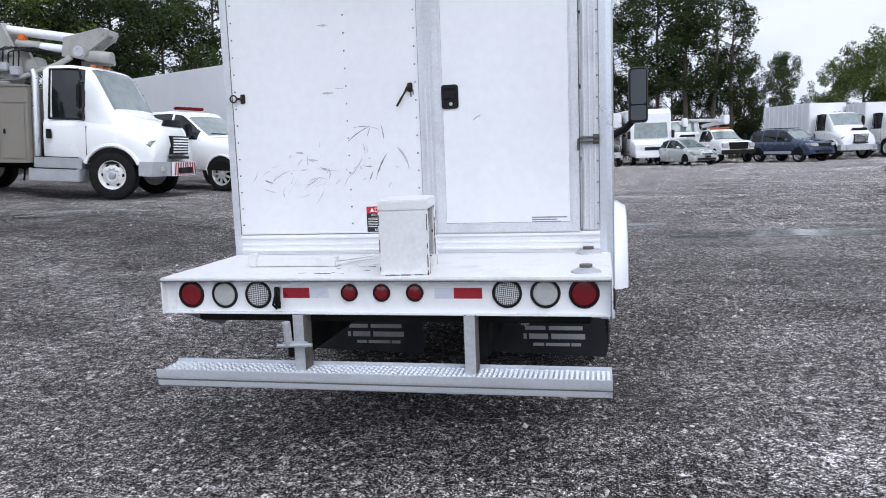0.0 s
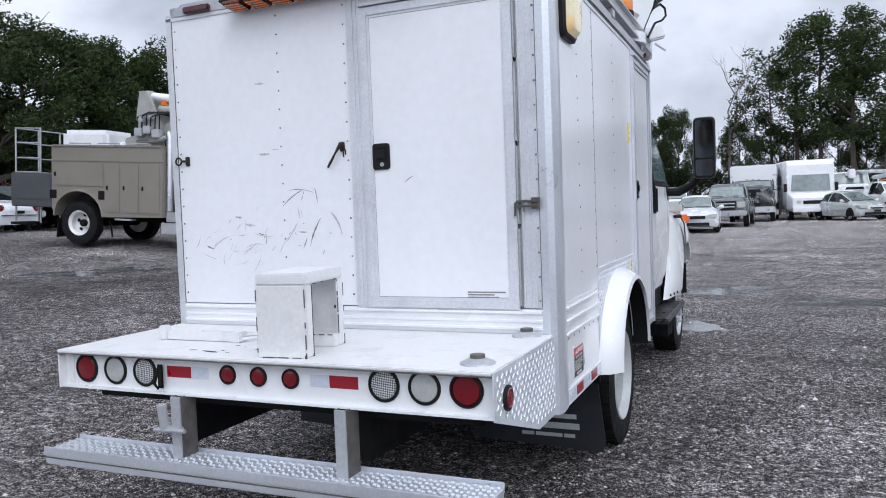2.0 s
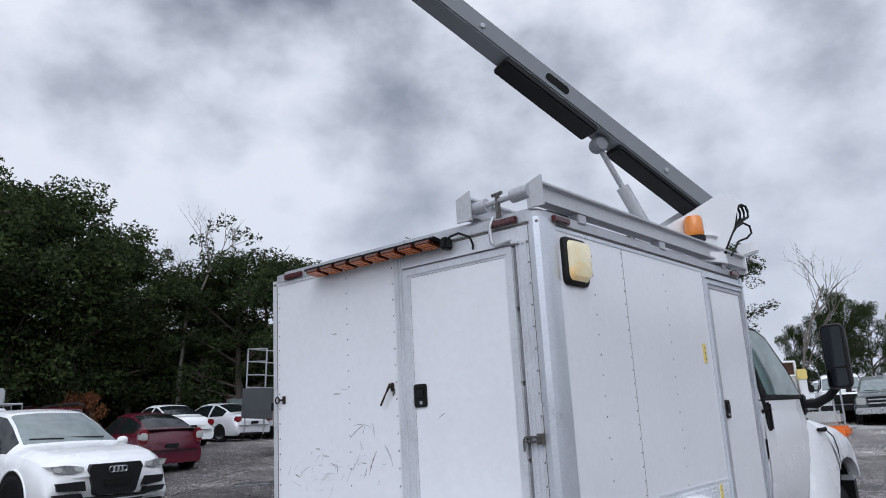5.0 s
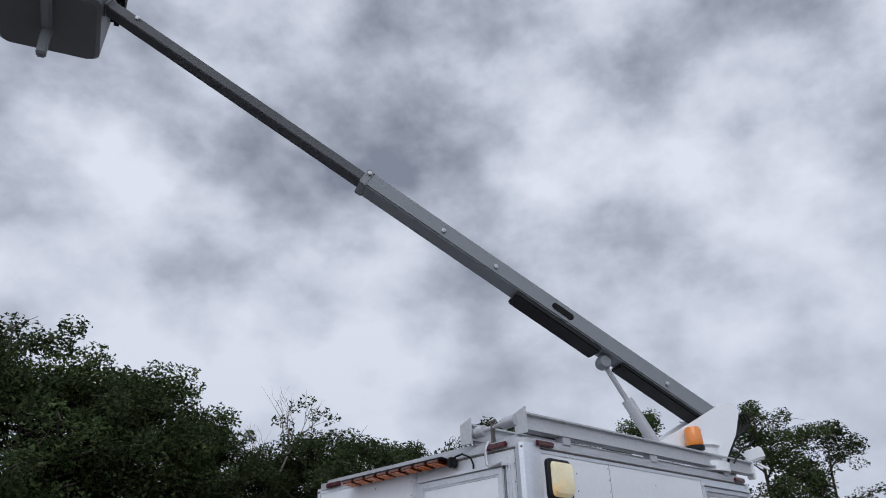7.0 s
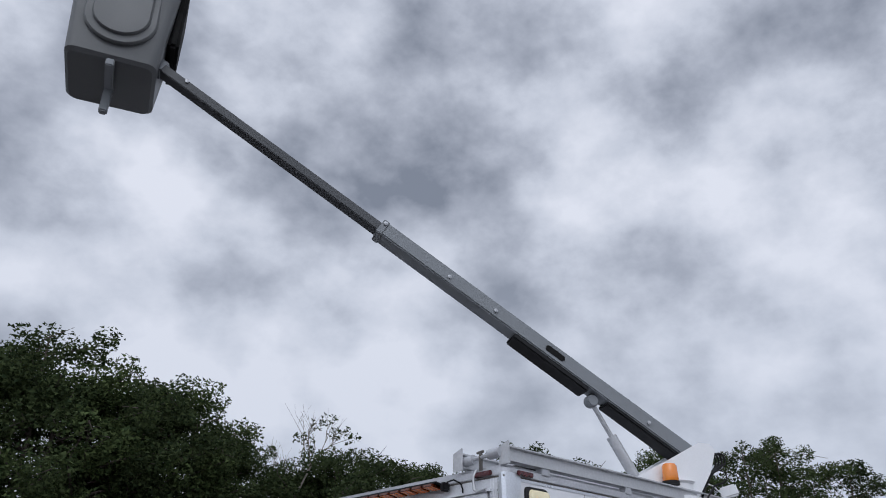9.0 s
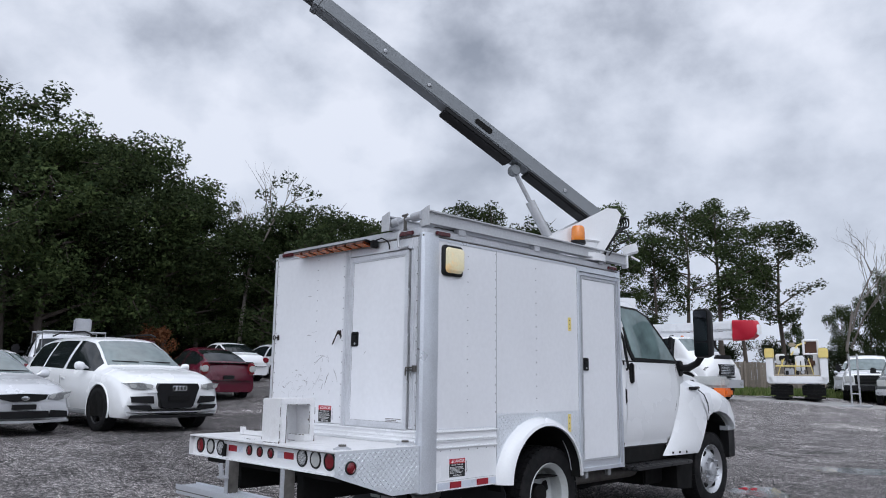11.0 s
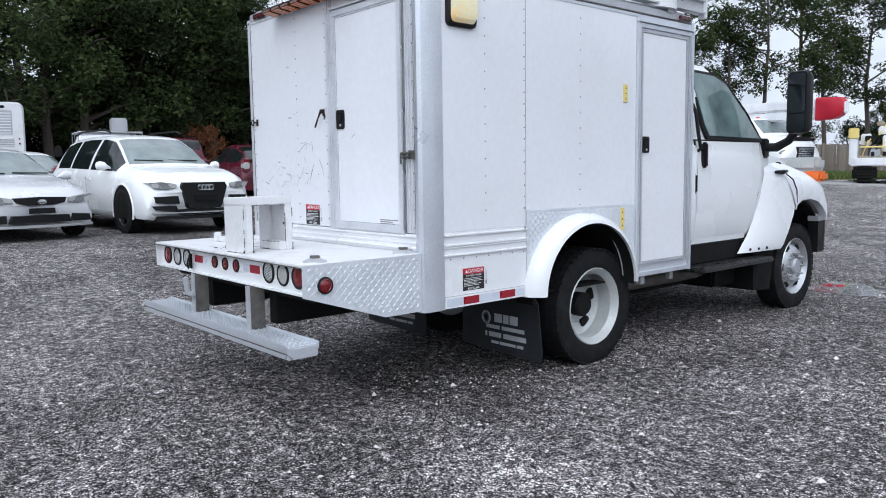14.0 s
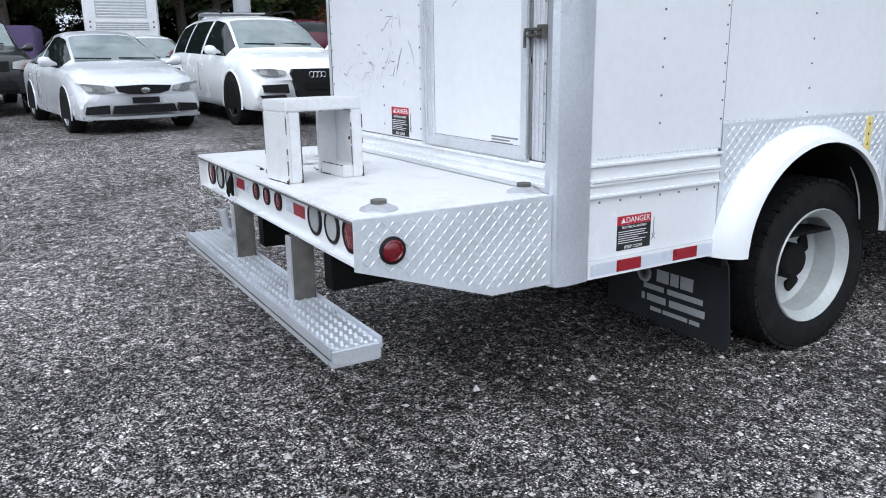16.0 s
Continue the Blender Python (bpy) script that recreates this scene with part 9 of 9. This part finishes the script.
def step_van(x, y, heading):
    v = thing("step_van", "white boxy delivery van parked nose out", "van", at(x, y, heading), "parked vehicles")
    W, L, H = 2.40, 6.2, 3.25
    bm = bm_new()
    ring_loft(bm, [[(xx, yy, z) for xx, z in rounded_rect(-W / 2 + d, W / 2 - d, 0.55, H - d - c, 0.12)] for yy, d, c in ((-L / 2, 0.03, 0), (-L / 2 + 0.05, 0, 0), (L / 2 - 1.0, 0, 0), (L / 2 - 0.75, 0.02, 0.25))], True, True)
    part("body", bm, M["white"], v)
    bm = bm_new()
    ring_loft(bm, [[(xx, yy, z) for xx, z in rounded_rect(-W / 2 + d, W / 2 - d, 0.5, zt, 0.12)] for yy, d, zt in ((L / 2 - 0.95, 0.02, 1.55), (L / 2 - 0.25, 0.06, 1.40), (L / 2, 0.16, 1.20))], True, True)
    part("nose", bm, M["white"], v)
    rows = [[(s * (0.98 - 0.05 * t), L / 2 - 0.70 - 0.05 * t, lerp(1.58, 2.45, t)) for s in (-1, -0.5, 0, 0.5, 1)] for t in (0, 0.5, 1)]
    bm = bm_new()
    ring_loft(bm, rows, False, False)
    part("windscreen", bm, M["screen"], v)
    boxpart("grille", (-0.55, 0.55, L / 2 - 0.05, L / 2 + 0.015, 0.85, 1.08), M["black"], v, r=0.02)
    boxpart("front_bumper", (-1.05, 1.05, L / 2 - 0.10, L / 2 + 0.10, 0.45, 0.68), M["white"], v, r=0.03)
    for s in (1, -1):
        boxpart("headlamp", tuple(sorted((s * 0.62, s * 0.88))) + (L / 2 - 0.12, L / 2 - 0.0, 0.86, 1.08), M["clear_lens"], v, r=0.03)
        boxpart("side_window", tuple(sorted((s * 1.12, s * 1.132))) + (L / 2 - 1.75, L / 2 - 1.05, 1.6, 2.4), M["glass"], v, r=0.03)
        boxpart("door_mirror", tuple(sorted((s * 1.18, s * 1.36))) + (L / 2 - 0.75, L / 2 - 0.65, 1.55, 2.0), M["black"], v, r=0.03)
        for yy in (-1.9, 2.05):
            wheel("wheel", v, Matrix.Translation((s * 0.97, yy, 0.40)) @ (Matrix() if s > 0 else flip_x), 0.40, 0.24, 0.25, M["wheel_white"], "flat")


def chip_body(v, y0, y1, zt=3.1):
    boxpart("chip_box", (-1.2, 1.2, y0, y1, 0.95, zt), M["panel"], v, "tall white chip box", r=0.04)
    for i in range(int((y1 - y0) / 0.45)):
        yy = y0 + 0.2 + 0.45 * i
        for s in (1, -1):
            boxpart("rib", tuple(sorted((s * 1.2, s * 1.24))) + (yy - 0.03, yy + 0.03, 1.0, zt - 0.06), M["white"], v, r=0.004, seg=1)


def utility_body(v, y0, y1):
    for s in (1, -1):
        boxpart("tool_cabinet", tuple(sorted((s * 0.62, s * 1.08))) + (y0, y1, 0.75, 1.55), M["white"], v, r=0.02)
    boxpart("load_floor", (-0.62, 0.62, y0, y1, 0.75, 0.95), M["under"], v, r=0.01)
    bm = bm_new()
    lathe(bm, [(0.25, 0.95), (0.25, 1.9), (0.30, 1.95)], 14, Matrix.Translation((0, (y0 + y1) / 2, 0)), "z")
    tube(bm, [(0, (y0 + y1) / 2, 2.2), (0, y1 + 1.6, 2.35)], 0.12, 10)
    tube(bm, [(0.2, y1 + 1.5, 2.45), (0.2, y0 - 0.4, 2.6)], 0.10, 10)
    bbox(bm, -0.16, 0.16, y1 + 1.3, y1 + 2.0, 2.2, 2.75, 0.05)
    part("folded_boom", bm, M["white"], v, "folded white boom")
    boxpart("bucket", (-0.1, 0.6, y0 - 0.6, y0 + 0.1, 1.6, 2.6), M["grey_boom"], v, r=0.06)


def build_vehicles():
    build_sedan_a()
    build_suv()
    hatch("hatchback", "maroon hybrid hatchback seen from behind", at(-16.97, 7.8, 83.1), "maroon")
    saloon("white_saloon", "white saloon parked beyond the hatchback", at(-22.3, 11.6, 84), "white")
    saloon("silver_saloon", "silver saloon parked side-on by the trees", at(-23.6, 14.6, 95), "silver")
    pickup("red_pickup", "old dark red pickup under the trees", at(-27.0, 18.0, -110), "dark_red")
    saloon("white_saloon", "white saloon parked behind the silver one", at(-15.2, 1.5, -80), "white")
    offroader("dark_suv", "black SUV parked beside the silver saloon", at(-14.9, -1.9, -84), "black")
    offroader("maroon_suv", "maroon SUV with raised tailgate under the trees", at(-22.6, 7.6, 80), "maroon")
    van = pickup("service_pickup", "silver-grey service pickup with roof unit", at(-19.6, 4.6, 78), "silver")
    boxpart("roof_unit", (0.08, 0.50, -1.75, -1.2, 1.98, 2.38), M["alu_dull"], van, "grey box unit on a rack", r=0.04)
    for yy in (-2.3, -0.8, 0.5):
        bm = bm_new()
        tube(bm, [(-0.8, yy, 1.25), (-0.8, yy, 1.97), (0.8, yy, 1.97), (0.8, yy, 1.25)], 0.03, 6)
        part("ladder_hoop", bm, M["steel"], van)
    build_bus()
    c = thing("purple_container", "purple steel refuse container by the trees", "container", at(-25.0, -1.2, 85))
    boxpart("shell", (-1.2, 1.2, -3.0, 3.0, 0.1, 1.7), PAINT["purple"], c, r=0.03)
    for i in range(8):
        boxpart("rib", (-1.25, 1.25, -2.85 + 0.8 * i, -2.77 + 0.8 * i, 0.15, 1.65), PAINT["purple"], c, r=0.02)
    build_line_truck()
    box_trailer(-12.6, 19.4, 61, 9.4, 2.5, 3.35, "long white box trailer behind the line truck")
    s = pickup("white_pickup", "white pickup with red light bar behind the line truck", at(-9.7, 14.6, -100), "white")
    boxpart("light_bar", (-0.5, 0.5, 0.0, 0.2, 1.97, 2.05), M["red_lens"], s, r=0.03)
    # row across the far side of the yard
    step_van(3.4, 44.9, 190)
    hatch("hatchback", "pale silver hybrid hatchback parked in the far row", at(5.55, 41.2, -152), "pale")
    f = pickup("utility_pickup", "white crew pickup with black grille and ladder boom", at(7.8, 44.4, -164), "white", "under")
    utility_body(f, -3.4, -0.8)
    boxpart("light_bar", (-0.6, 0.6, 0.1, 0.3, 1.98, 2.06), M["orange"], f, r=0.03)
    offroader("blue_suv", "dark blue off-road SUV parked in the far row", at(11.2, 41.6, -146), "blue")
    a, yr = conventional("chip_truck", "white bonneted truck with a tall chip box", at(13.7, 44.4, -158), H=2.6, wheelbase=4.4)
    chip_body(a, yr - 1.8, 0.2, 3.2)
    bm = bm_new()
    tube(bm, [(-1.0, 0.3, 0.8), (-1.0, 0.3, 2.95)], 0.07, 8)
    part("exhaust_stack", bm, M["chrome"], a)
    b, yr = conventional("chip_truck", "white bonneted truck with a tall chip box", at(17.4, 46.7, -160), H=2.6, wheelbase=4.4)
    chip_body(b, yr - 1.8, 0.2, 3.2)
    pickup("white_pickup", "white pickup parked on the open yard", at(10.5, 16.2, -62), "white")
    e, yr = conventional("bucket_lorry", "white bonneted lorry with stowed boom in the far row", at(6.0, 49.0, 185), H=2.6, wheelbase=4.0)
    utility_body(e, yr - 1.2, 0.2)
    # cutaway van with a black hood
    k, yr = conventional("cutaway_van", "white bodied van with a matt black hood", at(1.0, 42.3, 178), "black", H=2.2, wheelbase=3.9)
    boxpart("van_body", (-1.15, 1.15, yr - 1.6, 1.2, 0.9, 3.0), M["panel"], k, "white box body", r=0.06)
    saloon("silver_saloon", "silver saloon facing the yard", at(-0.9, 29.0, 182), "silver")
    offroader("white_suv", "large white SUV behind the saloon", at(-2.4, 33.6, 182), "white")
    pickup("grey_pickup", "dark grey pickup in the far row", at(0.0, 35.0, 178), "grey")
    offroader("white_suv", "white SUV parked in the far row", at(-4.3, 36.2, 186), "white")
    offroader("silver_suv", "silver SUV parked in the far row", at(-6.9, 37.8, 188), "silver")
    # the white lorry with a red boom tip
    w, yr = conventional("boom_lorry", "white bonneted lorry with a red-tipped boom overhead", at(-10.4, 24.6, -102), H=2.40, wheelbase=4.2)
    boxpart("tool_body", (-1.15, 1.15, yr - 1.4, 0.2, 0.9, 1.7), M["white"], w, r=0.03)
    bm = bm_new()
    bbox(bm, -0.15, 0.15, -4.2, 3.36, 2.60, 2.96, 0.06)
    bbox(bm, -0.14, 0.14, -4.0, 3.36, 2.26, 2.58, 0.06)
    part("stowed_boom", bm, M["white"], w, "stowed white boom")
    bm = bm_new()
    nose = [(3.35, 2.22), (4.0, 2.26), (4.22, 2.36), (4.34, 2.56), (4.32, 2.78), (4.20, 2.95), (3.35, 2.99)]
    rings = [[(x, 3.35 + (y - 3.35) * k, 2.6 + (z - 2.6) * k2) for y, z in nose] for x, k, k2 in ((-0.17, 0.93, 0.86), (-0.13, 1.0, 1.0), (0.13, 1.0, 1.0), (0.17, 0.93, 0.86))]
    ring_loft(bm, rings, True, True)
    part("boom_tip", bm, M["tip_red"], w, "red fibreglass boom tip")
    boxpart("tip_cap", (-0.10, 0.10, 4.28, 4.40, 2.42, 2.80), M["white"], w, r=0.04)
    boxpart("boom_rest", (-0.08, 0.08, 0.9, 1.1, 2.2, 2.27), M["steel"], w, r=0.01)
    boxpart("boom_post", (-0.25, 0.25, -3.4, -2.8, 0.9, 2.3), M["white"], w, r=0.04)
    # rear of a tracked digger truck with yellow corners
    g = thing("digger_derrick", "white utility digger with yellow corners on black tracks", "machine", at(-6.55, 28.3, 20) @ Matrix.Diagonal((0.87, 0.9, 0.91, 1)))
    boxpart("rear_frame", (-1.25, 1.25, -0.3, 0.0, 0.75, 1.08), M["white"], g, r=0.04)
    boxpart("rear_deck", (-0.98, 0.98, -0.02, 2.9, 0.95, 1.12), M["tan_deck"], g, r=0.02)
    for s in (1, -1):
        boxpart("fender", tuple(sorted((s * 0.98, s * 1.3))) + (-0.3, 3.0, 0.78, 1.98), M["white"], g, r=0.05)
        boxpart("yellow_corner", tuple(sorted((s * 0.94, s * 1.34))) + (-0.34, 0.4, 1.86, 2.30), M["yellow"], g, "yellow corner guard", r=0.04)
        boxpart("track", tuple(sorted((s * 0.20, s * 1.16))) + (-0.30, 3.6, 0.04, 0.78), M["rubber"], g, r=0.20)
        for k in range(5):
            boxpart("track_pad", tuple(sorted((s * 0.24, s * 1.12))) + (-0.345, -0.28, 0.12 + 0.13 * k, 0.20 + 0.13 * k), M["under"], g, r=0.012)
    boxpart("hydraulic_tank", (-0.05, 0.36, 0.1, 0.6, 1.30, 1.98), M["white"], g, r=0.05)
    boxpart("filter_box", (-0.52, -0.12, 0.0, 0.4, 1.12, 1.42), M["alu_dull"], g, r=0.03)
    boxpart("control_box", (-0.72, -0.30, 0.2, 0.5, 1.74, 1.98), M["black"], g, r=0.03)
    boxpart("valve_bank", (-0.88, -0.46, 0.35, 0.7, 1.60, 2.06), M["white"], g, r=0.04)
    boxpart("hose_reel", (0.46, 0.80, 0.1, 0.4, 1.46, 1.86), M["rust"], g, r=0.10)
    boxpart("mast_post", (0.72, 0.92, 0.3, 0.5, 1.1, 2.10), M["white"], g, r=0.03)
    for k in range(4):
        boxpart("gauge_block", (-0.48 + 0.22 * k, -0.34 + 0.22 * k, -0.08, 0.05, 1.14 + 0.05 * (k % 2), 1.32), M["alu_dull"] if k % 2 else M["black"], g, r=0.02)
    for k in range(7):
        bm = bm_new()
        tube(bm, [(-0.8 + 0.25 * k, 0.1, 1.15), (-0.7 + 0.22 * k, -0.02, 1.45 + 0.09 * (k % 3)), (-0.5 + 0.17 * k, 0.2, 1.85)], 0.022, 6)
        part("hose", bm, M["black"] if k % 3 else M["yellow"], g)
    boxpart("motor", (-0.22, 0.18, 0.2, 0.7, 2.02, 2.36), M["white"], g, r=0.06)
    boxpart("motor_guard", (-0.30, 0.02, 0.3, 0.6, 2.38, 2.56), M["tan_deck"], g, r=0.05)
    bm = bm_new()
    tube(bm, [(-0.9, -0.1, 1.52), (0.62, -0.1, 1.52)], 0.03, 6)
    tube(bm, [(-0.6, -0.08, 1.52), (-0.6, -0.08, 1.80)], 0.03, 6)
    tube(bm, [(-0.2, 0.2, 2.0), (0.1, 0.3, 2.45), (0.45, 0.35, 2.55)], 0.045, 6)
    part("pipe_frame", bm, M["yellow"], g)
    bm = bm_new()
    for zz in (2.05, 2.65):
        tube(bm, [(0.35, 0.3, zz), (0.95, 0.3, zz), (0.95, 0.8, zz), (0.35, 0.8, zz), (0.35, 0.3, zz)], 0.05, 6)
    for p in ((0.35, 0.3), (0.95, 0.3), (0.95, 0.8), (0.35, 0.8)):
        tube(bm, [(*p, 2.05), (*p, 2.65)], 0.05, 6)
    part("operator_cage", bm, M["white"], g)
    boxpart("cage_mesh", (0.40, 0.90, 0.45, 0.75, 2.07, 2.62), M["rust"], g, r=0.01)
    pickup("white_truck", "white pickup with black grille facing the yard", at(-5.7, 34.6, 196), "white", "under", H=2.0)
    st = thing("steel_stand", "upright galvanised steel stand with cross feet", "stand", at(-4.4, 28.2, 10))
    bm = bm_new()
    for x in (-0.14, 0.14):
        tube(bm, [(x, 0, 0.05), (x, 0, 2.0)], 0.035, 6)
    for z in (0.5, 1.9):
        tube(bm, [(-0.14, 0, z), (0.14, 0, z)], 0.025, 6)
    for a in (-1, 1):
        tube(bm, [(-0.5, 0.4 * a, 0.04), (0.5, -0.4 * a, 0.04)], 0.035, 6)
    part("frame", bm, M["steel"], st)
    pickup("grey_pickup", "dark grey pickup at the end of the row", at(-3.9, 33.6, 190), "grey")


build_vehicles()


def puddle(x, y, rx, ry, turn, seed, label):
    """A shallow pool of rainwater with an uneven rim."""
    rng = random.Random(seed)
    me = bpy.data.meshes.new("puddle")
    n = 40
    ph = [rng.uniform(0, 6.28) for _ in range(4)]
    ca, sa = math.cos(turn), math.sin(turn)
    vs = [(x, y, ground_z(x, y) + 0.006)]
    for i in range(n):
        a = 2 * math.pi * i / n
        r = 1 + 0.22 * math.sin(2 * a + ph[0]) + 0.16 * math.sin(3 * a + ph[1]) + 0.10 * math.sin(7 * a + ph[2]) + 0.05 * math.sin(13 * a + ph[3])
        px, py = rx * r * math.cos(a), ry * r * math.sin(a)
        X, Y = x + px * ca - py * sa, y + px * sa + py * ca
        vs.append((X, Y, ground_z(X, Y) + 0.004))
    me.from_pydata(vs, [], [(0, 1 + i, 1 + (i + 1) % n) for i in range(n)])
    me.materials.append(M["water"])
    tagged(new("puddle", me), label, "puddle", kind="structure")


M["water"] = mat("rain_water", (0.16, 0.16, 0.165), 0.12, vary=0.3, scale=1.5, fine=12, bump=0.02, spec=0.7)


puddle(0.95, 6.0, 0.30, 0.55, 0.9, 1, "shallow pale puddle before the front wheel")
puddle(1.2, 9.6, 0.9, 0.45, 0.3, 2, "shallow rainwater puddle on the open yard")
puddle(3.7, 8.4, 1.3, 0.55, 0.1, 3, "long shallow puddle across the open yard")
puddle(-9.2, 7.6, 1.8, 0.5, 0.5, 4, "shallow puddle before the line truck")


def build_strip():
    """Pale worn concrete strip along the far row."""
    bm = bm_new()
    edge = [(-11.0, 26.6), (-7.8, 26.0), (-6.4, 26.4), (-4.8, 27.1), (-3.8, 28.4), (-1.5, 30.5), (1.0, 31.6)]
    wide = (2.0, 3.2, 3.6, 3.4, 3.0, 2.6, 1.0)
    rows = [[(x, y + w * u, ground_z(x, y + w * u) + 0.006) for u in (0.0, 0.33, 0.67, 1.0)] for (x, y), w in zip(edge, wide)]
    ring_loft(bm, rows, False, False)
    ob = part("pavement", bm, mat("worn_concrete", (0.42, 0.41, 0.40), 0.85, vary=0.3, scale=1.2, fine=25, dirt=0.7, dirt_colour=(0.10, 0.10, 0.10), dirt_scale=1.5), None)
    tagged(ob, "pale worn concrete strip along the far row", "pavement", kind="structure")


build_strip()


def build_scraps():
    """Bits of a broken red lens on the wet gravel."""
    rng = random.Random(21)
    sc = thing("plastic_scrap", "small broken red plastic scraps on wet gravel", "debris")
    for i in range(6):
        x, y = 0.73 + rng.gauss(0, 0.06), 6.09 + rng.gauss(0, 0.05)
        bm = bm_new()
        n, r, a0 = rng.choice((4, 5)), rng.uniform(0.015, 0.035), rng.uniform(0, 6)
        ring = [(x + r * rng.uniform(0.6, 1.2) * math.cos(a0 + 6.28 * k / n), y + r * rng.uniform(0.6, 1.2) * math.sin(a0 + 6.28 * k / n)) for k in range(n)]
        z = ground_z(x, y) + 0.004
        prism(bm, ring, "z", z, z + rng.uniform(0.006, 0.015))
        part("scrap", bm, M["red_paint"], sc)


build_scraps()
